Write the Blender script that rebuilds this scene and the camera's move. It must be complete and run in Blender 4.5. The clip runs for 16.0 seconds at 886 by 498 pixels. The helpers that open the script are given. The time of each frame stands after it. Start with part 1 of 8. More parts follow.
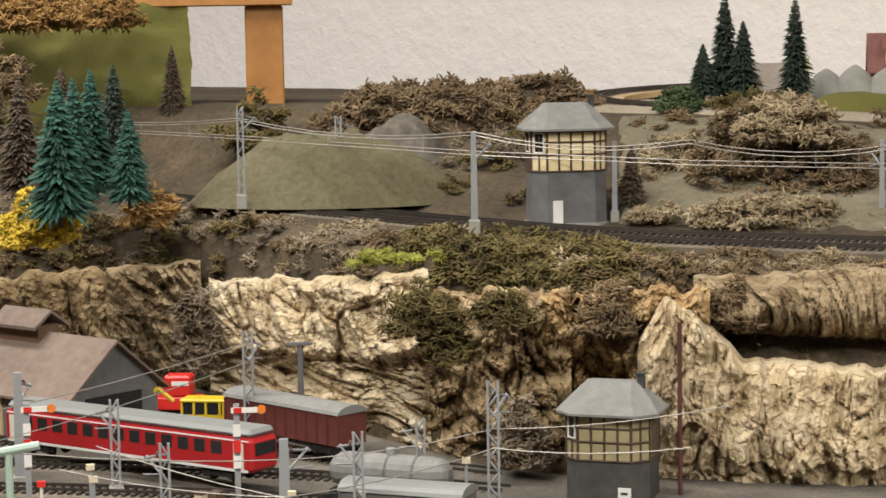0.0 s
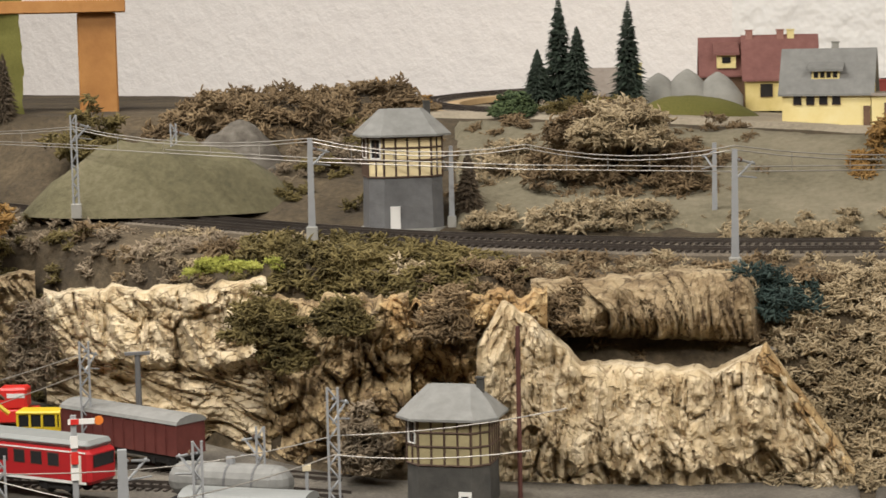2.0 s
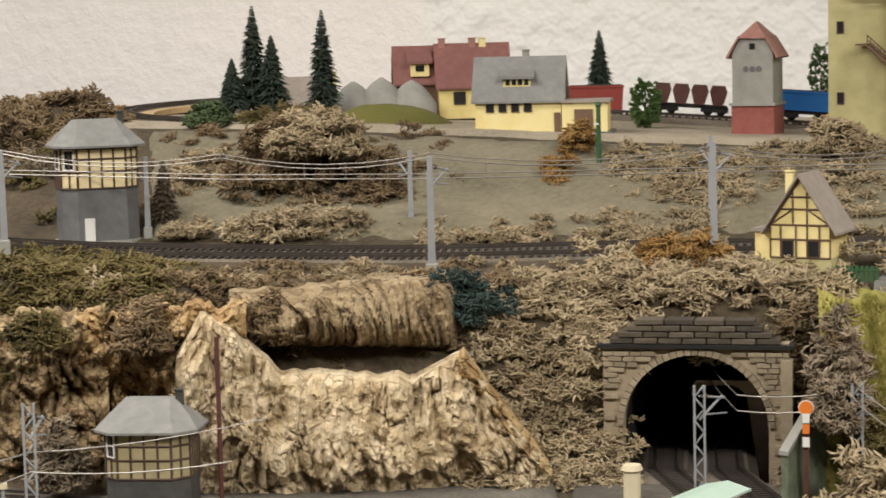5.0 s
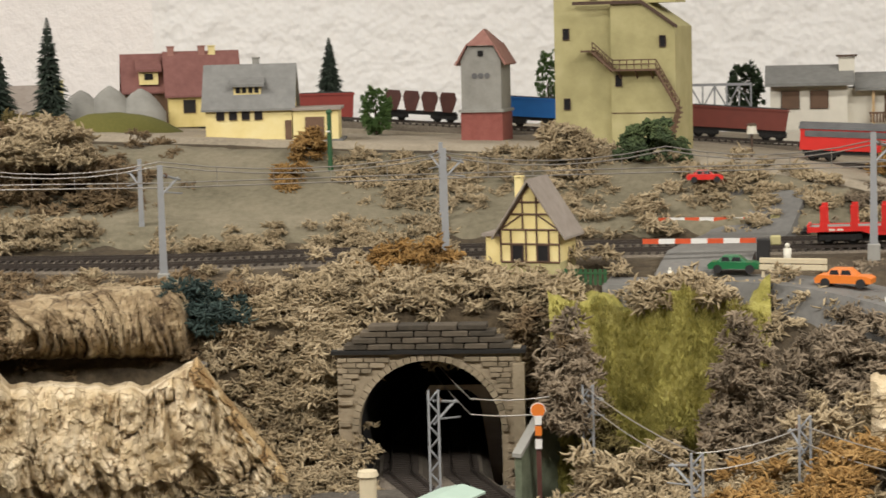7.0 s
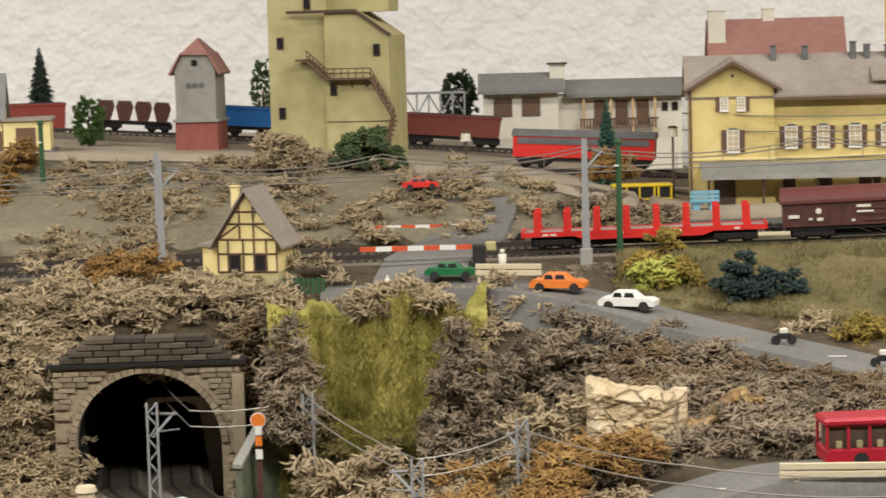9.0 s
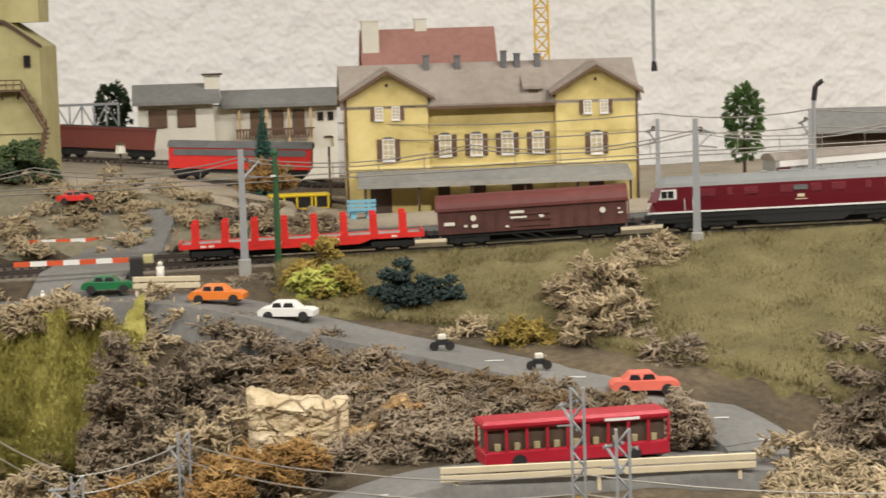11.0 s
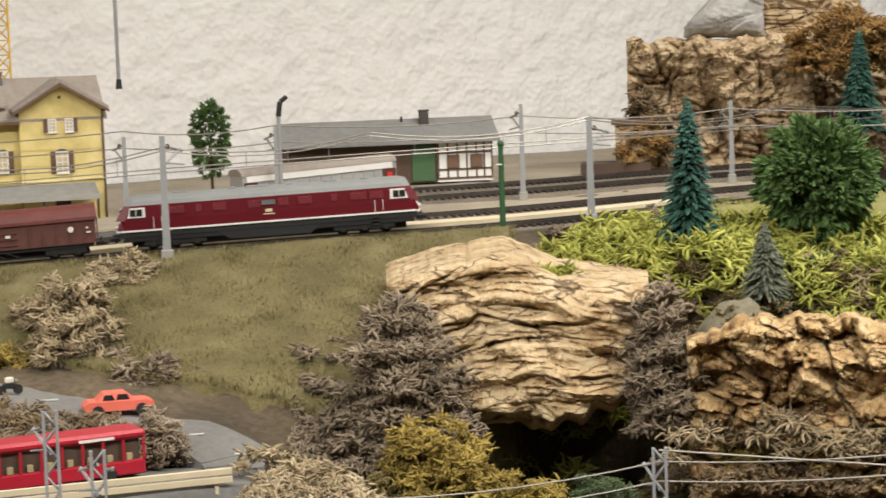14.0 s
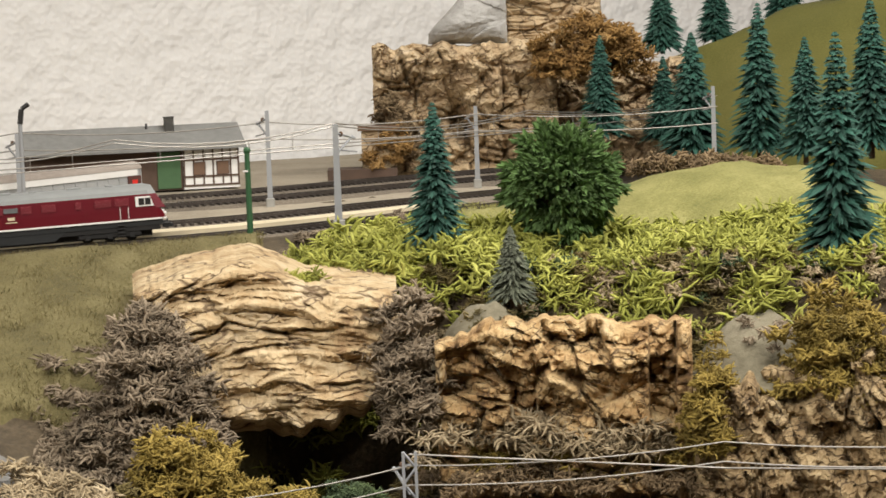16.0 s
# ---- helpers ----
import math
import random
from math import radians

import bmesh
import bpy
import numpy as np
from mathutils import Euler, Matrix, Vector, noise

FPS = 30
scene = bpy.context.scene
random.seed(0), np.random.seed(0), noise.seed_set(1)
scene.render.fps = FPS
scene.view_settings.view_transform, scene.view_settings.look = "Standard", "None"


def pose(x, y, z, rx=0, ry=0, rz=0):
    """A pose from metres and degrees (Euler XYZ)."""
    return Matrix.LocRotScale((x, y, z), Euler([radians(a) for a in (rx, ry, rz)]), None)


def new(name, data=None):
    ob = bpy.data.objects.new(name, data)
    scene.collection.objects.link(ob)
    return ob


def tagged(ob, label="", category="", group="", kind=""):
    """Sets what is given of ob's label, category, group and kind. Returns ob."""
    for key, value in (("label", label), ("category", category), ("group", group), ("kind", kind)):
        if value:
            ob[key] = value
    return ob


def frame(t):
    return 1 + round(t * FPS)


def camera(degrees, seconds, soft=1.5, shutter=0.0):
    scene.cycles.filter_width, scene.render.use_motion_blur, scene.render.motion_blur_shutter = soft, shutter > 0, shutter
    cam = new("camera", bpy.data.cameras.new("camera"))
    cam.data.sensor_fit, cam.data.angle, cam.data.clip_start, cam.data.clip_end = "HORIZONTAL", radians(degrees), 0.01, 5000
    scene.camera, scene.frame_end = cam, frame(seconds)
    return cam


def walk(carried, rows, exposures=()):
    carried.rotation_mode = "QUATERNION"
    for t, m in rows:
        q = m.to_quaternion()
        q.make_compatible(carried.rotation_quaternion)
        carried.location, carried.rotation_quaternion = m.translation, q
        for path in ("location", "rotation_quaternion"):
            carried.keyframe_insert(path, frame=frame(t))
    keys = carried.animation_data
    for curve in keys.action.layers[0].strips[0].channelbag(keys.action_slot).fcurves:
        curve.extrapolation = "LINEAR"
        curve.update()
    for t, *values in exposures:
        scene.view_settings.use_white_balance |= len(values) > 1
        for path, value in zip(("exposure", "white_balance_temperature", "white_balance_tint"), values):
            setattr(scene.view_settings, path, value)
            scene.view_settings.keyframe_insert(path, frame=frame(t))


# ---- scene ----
# camera on a tripod: seconds, heading, tilt, lean in degrees
cam = camera(23.31, 16.0, soft=1.6, shutter=0.3)
EYE = 1.30
TURN = [
    (0.0, 28.608, -5.992, -0.935),
    (0.5, 27.635, -5.966, -1.022),
    (1.0, 26.568, -5.944, -1.094),
    (1.5, 25.372, -5.925, -1.152),
    (2.0, 24.260, -5.909, -1.199),
    (2.5, 23.155, -5.896, -1.237),
    (3.0, 21.880, -5.884, -1.269),
    (3.5, 20.576, -5.874, -1.295),
    (6.0, 12.704, -5.836, -1.398),
    (6.5, 10.838, -5.830, -1.421),
    (7.0, 9.005, -5.823, -1.447),
    (7.5, 7.169, -5.816, -1.475),
    (8.0, 5.361, -5.810, -1.507),
    (10.5, -5.304, -5.777, -1.711),
    (11.0, -7.707, -5.772, -1.758),
    (11.5, -10.011, -5.768, -1.805),
    (12.0, -12.307, -5.765, -1.852),
    (12.5, -14.676, -5.764, -1.896),
    (13.0, -17.085, -5.765, -1.936),
    (13.5, -19.533, -5.769, -1.972),
    (14.0, -21.852, -5.775, -2.000),
    (14.5, -23.949, -5.785, -2.019),
    (15.0, -25.850, -5.799, -2.027),
    (15.5, -27.502, -5.818, -2.022),
    (16.0, -28.608, -5.843, -2.001),
]
walk(cam, [(t, pose(0, 0, EYE, 90 + tilt, 0, yaw) @ pose(0, 0, 0, 0, 0, lean)) for t, yaw, tilt, lean in TURN])

import functools

scene.view_settings.exposure = 0.0

# ---- light: a dim room with ceiling tubes ----
world = bpy.data.worlds.new("room")
world.use_nodes = True
world.node_tree.nodes["Background"].inputs[0].default_value = (1.0, 0.97, 0.93, 1)
world.node_tree.nodes["Background"].inputs[1].default_value = 0.012
scene.world = world


def ceiling_lamp(x, y, power, sx, sy):
    data = bpy.data.lights.new("ceiling_lamp_light", "AREA")
    data.shape, data.size, data.size_y, data.energy = "RECTANGLE", sx, sy, power
    data.color = (1.0, 0.95, 0.88)
    ob = new("ceiling_lamp_light", data)
    ob.matrix_world = pose(x, y, EYE + 1.12)
    return tagged(ob, "long white ceiling tube lamp", "lamp")


ceiling_lamp(-1.7, 1.4, 37, 1.5, 0.14)
ceiling_lamp(1.3, 1.4, 28, 1.5, 0.14)
ceiling_lamp(-0.9, 0.1, 51, 1.5, 0.14)
ceiling_lamp(1.15, 0.1, 53, 1.5, 0.14)


# ---- small tools ----
def at(az, r, z):
    """A place by compass angle from the tripod (degrees, positive to the left), distance and height over the lens."""
    a = radians(az)
    return Vector((-math.sin(a) * r, math.cos(a) * r, EYE + z))


def stand(az, r, z, turn=0.0):
    p = at(az, r, z)
    return pose(p.x, p.y, p.z, 0, 0, az + turn)


def lerp(x, xs, ys):
    return float(np.interp(x, xs, ys))


class Geo:
    """Collects vertices and faces of one mesh."""

    def __init__(self):
        self.v, self.f = [], []

    def add(self, vs, fs, m=None):
        n = len(self.v)
        self.v += [tuple(m @ Vector(p)) for p in vs] if m else [tuple(p) for p in vs]
        self.f += [tuple(i + n for i in q) for q in fs]
        return self

    def box(self, x0, x1, y0, y1, z0, z1, m=None, c=0.0):
        if c <= 0:
            vs = [(x, y, z) for z in (z0, z1) for x, y in ((x0, y0), (x1, y0), (x1, y1), (x0, y1))]
            fs = [(3, 2, 1, 0), (4, 5, 6, 7), (0, 1, 5, 4), (1, 2, 6, 5), (2, 3, 7, 6), (3, 0, 4, 7)]
            return self.add(vs, fs, m)
        ring = lambda d: ((x0 + c, y0 + d), (x1 - c, y0 + d), (x1 - d, y0 + c), (x1 - d, y1 - c), (x1 - c, y1 - d), (x0 + c, y1 - d), (x0 + d, y1 - c), (x0 + d, y0 + c))
        vs = []
        for z, d in ((z0, c), (z0 + c, 0), (z1 - c, 0), (z1, c)):
            vs += [(x, y, z) for x, y in (ring(0) if d == 0 else [(min(max(x, x0 + c), x1 - c), min(max(y, y0 + c), y1 - c)) for x, y in ring(0)])]
        fs = [tuple(range(7, -1, -1)), tuple(range(24, 32))]
        for k in range(3):
            fs += [(k * 8 + i, k * 8 + (i + 1) % 8, k * 8 + 8 + (i + 1) % 8, k * 8 + 8 + i) for i in range(8)]
        return self.add(vs, fs, m)

    def rod(self, a, b, r0, r1=None, n=8):
        a, b = Vector(a), Vector(b)
        r1 = r0 if r1 is None else r1
        q = (b - a).to_track_quat("Z", "Y")
        vs = []
        for p, r in ((a, r0), (b, r1)):
            vs += [p + q @ Vector((math.cos(2 * math.pi * i / n) * r, math.sin(2 * math.pi * i / n) * r, 0)) for i in range(n)]
        fs = [(i, (i + 1) % n, n + (i + 1) % n, n + i) for i in range(n)] + [tuple(range(n - 1, -1, -1)), tuple(range(n, 2 * n))]
        return self.add(vs, fs)

    def prism(self, poly, y0, y1, m=None):
        """poly in the xz plane, pushed from y0 to y1."""
        n = len(poly)
        vs = [(x, y0, z) for x, z in poly] + [(x, y1, z) for x, z in poly]
        fs = [tuple(range(n)), tuple(range(2 * n - 1, n - 1, -1))] + [((i + 1) % n, i, n + i, n + (i + 1) % n) for i in range(n)]
        return self.add(vs, fs, m)

    def prism_x(self, poly, x0, x1, m=None):
        """poly in the yz plane, pushed from x0 to x1."""
        n = len(poly)
        vs = [(x0, y, z) for y, z in poly] + [(x1, y, z) for y, z in poly]
        fs = [tuple(range(n - 1, -1, -1)), tuple(range(n, 2 * n))] + [(i, (i + 1) % n, n + (i + 1) % n, n + i) for i in range(n)]
        return self.add(vs, fs, m)

    def ball(self, p, r, n=8, k=6, sz=1.0):
        vs, fs = [], []
        for j in range(k + 1):
            t = math.pi * j / k
            vs += [(p[0] + r * math.sin(t) * math.cos(2 * math.pi * i / n), p[1] + r * math.sin(t) * math.sin(2 * math.pi * i / n), p[2] + r * sz * math.cos(t)) for i in range(n)]
        for j in range(k):
            fs += [(j * n + i, (j + 1) * n + i, (j + 1) * n + (i + 1) % n, j * n + (i + 1) % n) for i in range(n)]
        return self.add(vs, fs)

    def mesh(self, name, material, smooth=False):
        me = bpy.data.meshes.new(name)
        me.from_pydata(self.v, [], self.f)
        me.materials.append(material)
        if smooth:
            me.polygons.foreach_set("use_smooth", [True] * len(me.polygons))
        me.update()
        return me


def thing(name, m, label, category, group="", kind=""):
    """An Empty at a thing's base, to carry its parts."""
    ob = new(name)
    ob.empty_display_size = 0.02
    ob.matrix_world = m
    return tagged(ob, label, category, group, kind)


def part(name, geo, material, parent, label="", smooth=False):
    ob = new(name, geo.mesh(name, material, smooth))
    ob.parent = parent
    if label:
        ob["label"] = label
    return ob


def single(name, geo, material, m, label, category, group="", kind="", smooth=False):
    ob = new(name, geo.mesh(name, material, smooth))
    ob.matrix_world = m
    return tagged(ob, label, category, group, kind)


# ---- materials ----
def material(name, colours, scale=60.0, rough=0.7, metal=0.0, bump=0.3, detail=6.0, coarse=12.0, island=0.0, coords="Object", objrand=0.0, spec=0.5):
    """Noise of two sizes runs through a ramp of colours; the same noise gives relief."""
    m = bpy.data.materials.new(name)
    m.use_nodes = True
    nt = m.node_tree
    N = nt.nodes
    bsdf = N["Principled BSDF"]
    tc = N.new("ShaderNodeTexCoord")
    if coords == "World":
        geo = N.new("ShaderNodeNewGeometry")
        src = geo.outputs["Position"]
    else:
        src = tc.outputs["Object"]
    n1 = N.new("ShaderNodeTexNoise")
    n1.inputs["Scale"].default_value, n1.inputs["Detail"].default_value, n1.inputs["Roughness"].default_value = scale, detail, 0.65
    n2 = N.new("ShaderNodeTexNoise")
    n2.inputs["Scale"].default_value, n2.inputs["Detail"].default_value = coarse, 3.0
    nt.links.new(src, n1.inputs["Vector"])
    nt.links.new(src, n2.inputs["Vector"])
    add = N.new("ShaderNodeMath")
    add.operation = "ADD"
    nt.links.new(n1.outputs["Fac"], add.inputs[0])
    nt.links.new(n2.outputs["Fac"], add.inputs[1])
    last = add.outputs[0]
    off = 1.0
    if island > 0 or objrand > 0:
        if island > 0:
            g = N.new("ShaderNodeNewGeometry")
            ro = g.outputs["Random Per Island"]
        else:
            g = N.new("ShaderNodeObjectInfo")
            ro = g.outputs["Random"]
        mul = N.new("ShaderNodeMath")
        mul.operation = "MULTIPLY_ADD"
        nt.links.new(ro, mul.inputs[0])
        k = max(island, objrand)
        mul.inputs[1].default_value = k
        nt.links.new(last, mul.inputs[2])
        last, off = mul.outputs[0], 1.0 + k / 2
    mr = N.new("ShaderNodeMapRange")
    spread = 0.36 + 0.4 * max(island, objrand)
    mr.inputs["From Min"].default_value, mr.inputs["From Max"].default_value = off - spread, off + spread
    nt.links.new(last, mr.inputs["Value"])
    ramp = N.new("ShaderNodeValToRGB")
    els = ramp.color_ramp.elements
    while len(els) < len(colours):
        els.new(0.5)
    for i, c in enumerate(colours):
        els[i].position = i / max(1, len(colours) - 1)
        els[i].color = (*c, 1)
    nt.links.new(mr.outputs[0], ramp.inputs[0])
    nt.links.new(ramp.outputs[0], bsdf.inputs["Base Color"])
    bsdf.inputs["Roughness"].default_value = rough
    bsdf.inputs["Metallic"].default_value = metal
    bsdf.inputs["Specular IOR Level"].default_value = spec
    if bump > 0:
        b = N.new("ShaderNodeBump")
        b.inputs["Strength"].default_value, b.inputs["Distance"].default_value = bump, 0.5 / scale
        nt.links.new(n1.outputs["Fac"], b.inputs["Height"])
        nt.links.new(b.outputs[0], bsdf.inputs["Normal"])
    return m


def paint(name, c, rough=0.45, vary=0.12, metal=0.0, scale=90.0, bump=0.05):
    lo = tuple(x * (1 - vary) for x in c)
    hi = tuple(min(1, x * (1 + vary)) for x in c)
    return material(name, [lo, c, hi], scale=scale, rough=rough, metal=metal, bump=bump)


M_EARTH = material("earth", [(0.028, 0.02, 0.012), (0.07, 0.052, 0.03), (0.14, 0.105, 0.062)], 160, 0.95, bump=0.8)
M_GRASS = material("dry_grass", [(0.06, 0.05, 0.018), (0.125, 0.105, 0.04), (0.20, 0.17, 0.08)], 420, 0.95, bump=1.0, coarse=25)
M_GREEN = material("green_grass", [(0.11, 0.112, 0.028), (0.21, 0.2, 0.062), (0.33, 0.31, 0.12)], 420, 0.95, bump=1.0, coarse=22)
M_FELT = material("green_felt", [(0.075, 0.075, 0.014), (0.11, 0.105, 0.022), (0.15, 0.135, 0.035)], 500, 0.95, bump=0.6, coarse=8)
M_HILL = material("grey_hill", [(0.10, 0.088, 0.055), (0.17, 0.15, 0.10), (0.23, 0.20, 0.14)], 140, 0.95, bump=0.5)
M_SAND = material("plateau_sand", [(0.20, 0.17, 0.125), (0.32, 0.275, 0.205), (0.40, 0.35, 0.27)], 220, 0.95, bump=0.4)
M_YARD = material("yard_ballast", [(0.035, 0.031, 0.026), (0.095, 0.083, 0.067), (0.20, 0.18, 0.145)], 420, 0.95, bump=0.9)
M_BALLAST = material("ballast", [(0.07, 0.058, 0.045), (0.15, 0.125, 0.095), (0.26, 0.22, 0.17)], 500, 0.95, bump=1.0)
M_ROAD = material("road_grey", [(0.11, 0.108, 0.10), (0.15, 0.146, 0.136), (0.20, 0.195, 0.18)], 180, 0.8, bump=0.2)
M_WALL = material("white_stucco", [(0.78, 0.77, 0.75), (0.84, 0.83, 0.81), (0.87, 0.865, 0.85)], 34, 0.9, bump=0.6, detail=2.0, coarse=3)
M_WALL_L = material("white_plaster", [(0.82, 0.785, 0.765), (0.86, 0.825, 0.80), (0.88, 0.85, 0.83)], 30, 0.9, bump=0.35, detail=4.0, coarse=2)
M_CEIL = material("unseen_ceiling_dull", [(0.30, 0.26, 0.20), (0.38, 0.33, 0.26)], 20, 0.9, bump=0.1)
# for walls out of view: a made-up brown that holds back fill light
M_UNSEEN_WALL = material("unseen_wall_brown", [(0.14, 0.10, 0.065), (0.22, 0.16, 0.105), (0.28, 0.21, 0.14)], 12, 0.7, bump=0.1)
M_FLOOR = material("floor_grey", [(0.09, 0.085, 0.08), (0.15, 0.14, 0.13)], 20, 0.7, bump=0.1)
M_RAIL = paint("rail_steel", (0.10, 0.085, 0.075), 0.4, 0.3, 0.7)
M_SLEEPER = paint("sleeper", (0.045, 0.035, 0.028), 0.85, 0.3)


def cork(name, colours, stretch, dark):
    """Cork bark: mottled colour, with a net of dark fissures stretched along the bark's layers."""
    m = material(name, colours, 75, 0.92, bump=1.0, coarse=30)
    nt = m.node_tree
    N = nt.nodes
    bsdf = N["Principled BSDF"]
    src = N.new("ShaderNodeTexCoord").outputs["Object"]
    warp = N.new("ShaderNodeTexNoise")
    warp.inputs["Scale"].default_value, warp.inputs["Detail"].default_value = 28, 3.0
    nt.links.new(src, warp.inputs["Vector"])
    mixv = N.new("ShaderNodeVectorMath")
    mixv.operation = "MULTIPLY_ADD"
    mixv.inputs[1].default_value = (0.035, 0.035, 0.035)
    nt.links.new(warp.outputs["Color"], mixv.inputs[0])
    nt.links.new(src, mixv.inputs[2])
    sc = N.new("ShaderNodeVectorMath")
    sc.operation = "MULTIPLY"
    sc.inputs[1].default_value = stretch
    nt.links.new(mixv.outputs[0], sc.inputs[0])
    vor = N.new("ShaderNodeTexVoronoi")
    vor.feature = "DISTANCE_TO_EDGE"
    vor.inputs["Scale"].default_value = 1.0
    nt.links.new(sc.outputs[0], vor.inputs["Vector"])
    patch_noise = N.new("ShaderNodeTexNoise")
    patch_noise.inputs["Scale"].default_value = 45
    nt.links.new(src, patch_noise.inputs["Vector"])
    wid = N.new("ShaderNodeMapRange")
    wid.inputs["From Min"].default_value, wid.inputs["From Max"].default_value = 0.35, 0.7
    wid.inputs["To Min"].default_value, wid.inputs["To Max"].default_value = 0.005, 0.085
    nt.links.new(patch_noise.outputs["Fac"], wid.inputs["Value"])
    div = N.new("ShaderNodeMath")
    div.operation = "DIVIDE"
    div.use_clamp = True
    nt.links.new(vor.outputs["Distance"], div.inputs[0])
    nt.links.new(wid.outputs[0], div.inputs[1])
    mix = N.new("ShaderNodeMix")
    mix.data_type = "RGBA"
    nt.links.new(div.outputs[0], mix.inputs["Factor"])
    mix.inputs["A"].default_value = (*dark, 1)
    old = bsdf.inputs["Base Color"].links[0].from_socket
    nt.links.new(old, mix.inputs["B"])
    nt.links.new(mix.outputs["Result"], bsdf.inputs["Base Color"])
    b2 = N.new("ShaderNodeBump")
    b2.inputs["Strength"].default_value, b2.inputs["Distance"].default_value = 0.6, 0.0025
    nt.links.new(div.outputs[0], b2.inputs["Height"])
    nt.links.new(bsdf.inputs["Normal"].links[0].from_socket, b2.inputs["Normal"])
    nt.links.new(b2.outputs[0], bsdf.inputs["Normal"])
    return m


ACROSS, ALONG = (18, 18, 90), (70, 70, 16)
PALE = [(0.28, 0.185, 0.09), (0.52, 0.41, 0.25), (0.64, 0.53, 0.36), (0.71, 0.62, 0.46)]
M_CORK = cork("cork_pale", PALE, ACROSS, (0.15, 0.095, 0.045))
M_CORK_V = cork("cork_pale_upright", PALE, ALONG, (0.31, 0.22, 0.125))
M_CORK_O = cork("cork_ochre", [(0.10, 0.052, 0.02), (0.33, 0.20, 0.08), (0.53, 0.38, 0.19), (0.62, 0.50, 0.32)], (55, 55, 80), (0.09, 0.05, 0.02))
M_CORK_D = cork("cork_dark", [(0.09, 0.055, 0.026), (0.27, 0.185, 0.09), (0.44, 0.33, 0.18), (0.54, 0.43, 0.27)], (60, 60, 75), (0.08, 0.05, 0.025))
M_CORK_DV = cork("cork_dark_upright", [(0.10, 0.065, 0.035), (0.24, 0.17, 0.09), (0.40, 0.31, 0.185), (0.50, 0.41, 0.27)], ALONG, (0.09, 0.055, 0.027))
M_BOULDER = cork("cork_boulder", [(0.22, 0.13, 0.06), (0.40, 0.28, 0.145), (0.53, 0.41, 0.245), (0.60, 0.49, 0.33)], (16, 16, 85), (0.13, 0.08, 0.04))
M_ROCKB = cork("cork_brown", [(0.20, 0.13, 0.07), (0.43, 0.31, 0.18), (0.58, 0.45, 0.28), (0.66, 0.54, 0.37)], (45, 45, 60), (0.13, 0.08, 0.04))

MOSS = {
    "tan": material("moss_tan", [(0.085, 0.062, 0.034), (0.35, 0.275, 0.165), (0.50, 0.41, 0.275)], 70, 0.95, bump=0, island=0.16, coarse=24),
    "grey": material("moss_grey", [(0.05, 0.039, 0.026), (0.225, 0.175, 0.118), (0.36, 0.29, 0.205)], 70, 0.95, bump=0, island=0.16, coarse=24),
    "olive": material("moss_olive", [(0.026, 0.021, 0.007), (0.123, 0.095, 0.030), (0.230, 0.180, 0.070)], 70, 0.95, bump=0, island=0.16, coarse=24),
    "brown": material("moss_brown", [(0.041, 0.028, 0.015), (0.179, 0.123, 0.065), (0.300, 0.220, 0.125)], 70, 0.95, bump=0, island=0.16, coarse=24),
    "yellow": material("moss_yellow", [(0.07, 0.048, 0.008), (0.25, 0.18, 0.035), (0.42, 0.31, 0.08)], 70, 0.95, bump=0, island=0.16, coarse=24),
    "bright": material("moss_bright", [(0.09, 0.10, 0.015), (0.30, 0.31, 0.055), (0.50, 0.49, 0.13)], 70, 0.95, bump=0, island=0.16, coarse=24),
    "green": material("moss_green", [(0.011, 0.022, 0.009), (0.056, 0.084, 0.034), (0.130, 0.170, 0.060)], 70, 0.95, bump=0, island=0.16, coarse=24),
    "dark": material("moss_dark", [(0.006, 0.012, 0.011), (0.028, 0.050, 0.043), (0.060, 0.085, 0.070)], 70, 0.95, bump=0, island=0.16, coarse=24),
    "gold": material("moss_gold", [(0.22, 0.15, 0.01), (0.50, 0.35, 0.03), (0.66, 0.50, 0.08)], 70, 0.95, bump=0, island=0.16, coarse=24),
    "rust": material("moss_rust", [(0.075, 0.038, 0.011), (0.280, 0.157, 0.045), (0.380, 0.250, 0.100)], 70, 0.95, bump=0, island=0.16, coarse=24),
}

# ---- the lie of the land (angles, distances and heights from the tripod) ----
AZ = [-46, -36, -28, -26.3, -22, -20, -14, -6, -1, 4, 12, 20, 27, 31, 36, 46]
R_FOOT = [1.55, 1.55, 1.56, 1.68, 1.68, 1.52, 1.44, 1.44, 1.50, 1.69, 1.68, 1.66, 1.70, 1.88, 2.2, 2.36]
Z_FOOT = [-0.35, -0.35, -0.34, -0.37, -0.37, -0.30, -0.285, -0.287, -0.33, -0.36, -0.36, -0.36, -0.36, -0.36, -0.36, -0.36]
R_TOP = [1.62, 1.62, 1.64, 1.72, 1.71, 1.62, 1.58, 1.63, 1.70, 1.745, 1.74, 1.76, 1.83, 1.96, 2.26, 2.42]
Z_TOP = [-0.195, -0.195, -0.20, -0.205, -0.225, -0.235, -0.252, -0.238, -0.212, -0.228, -0.22, -0.215, -0.203, -0.203, -0.212, -0.225]
R_EDGE = [3.35, 3.2, 2.35, 2.28, 2.10, 2.02, 2.0, 2.0, 2.06, 2.15, 2.2, 2.3, 2.45, 2.5, 2.6, 3.0]
Z_EDGE = [-0.175, -0.175, -0.175, -0.176, -0.177, -0.177, -0.184, -0.19, -0.152, -0.13, -0.119, -0.104, -0.10, -0.098, -0.095, -0.095]
AZ_T = [-46, -38, -34, -32, -29, -24, -15, -9, 0, 17, 24, 27, 30, 34, 36, 38, 46]
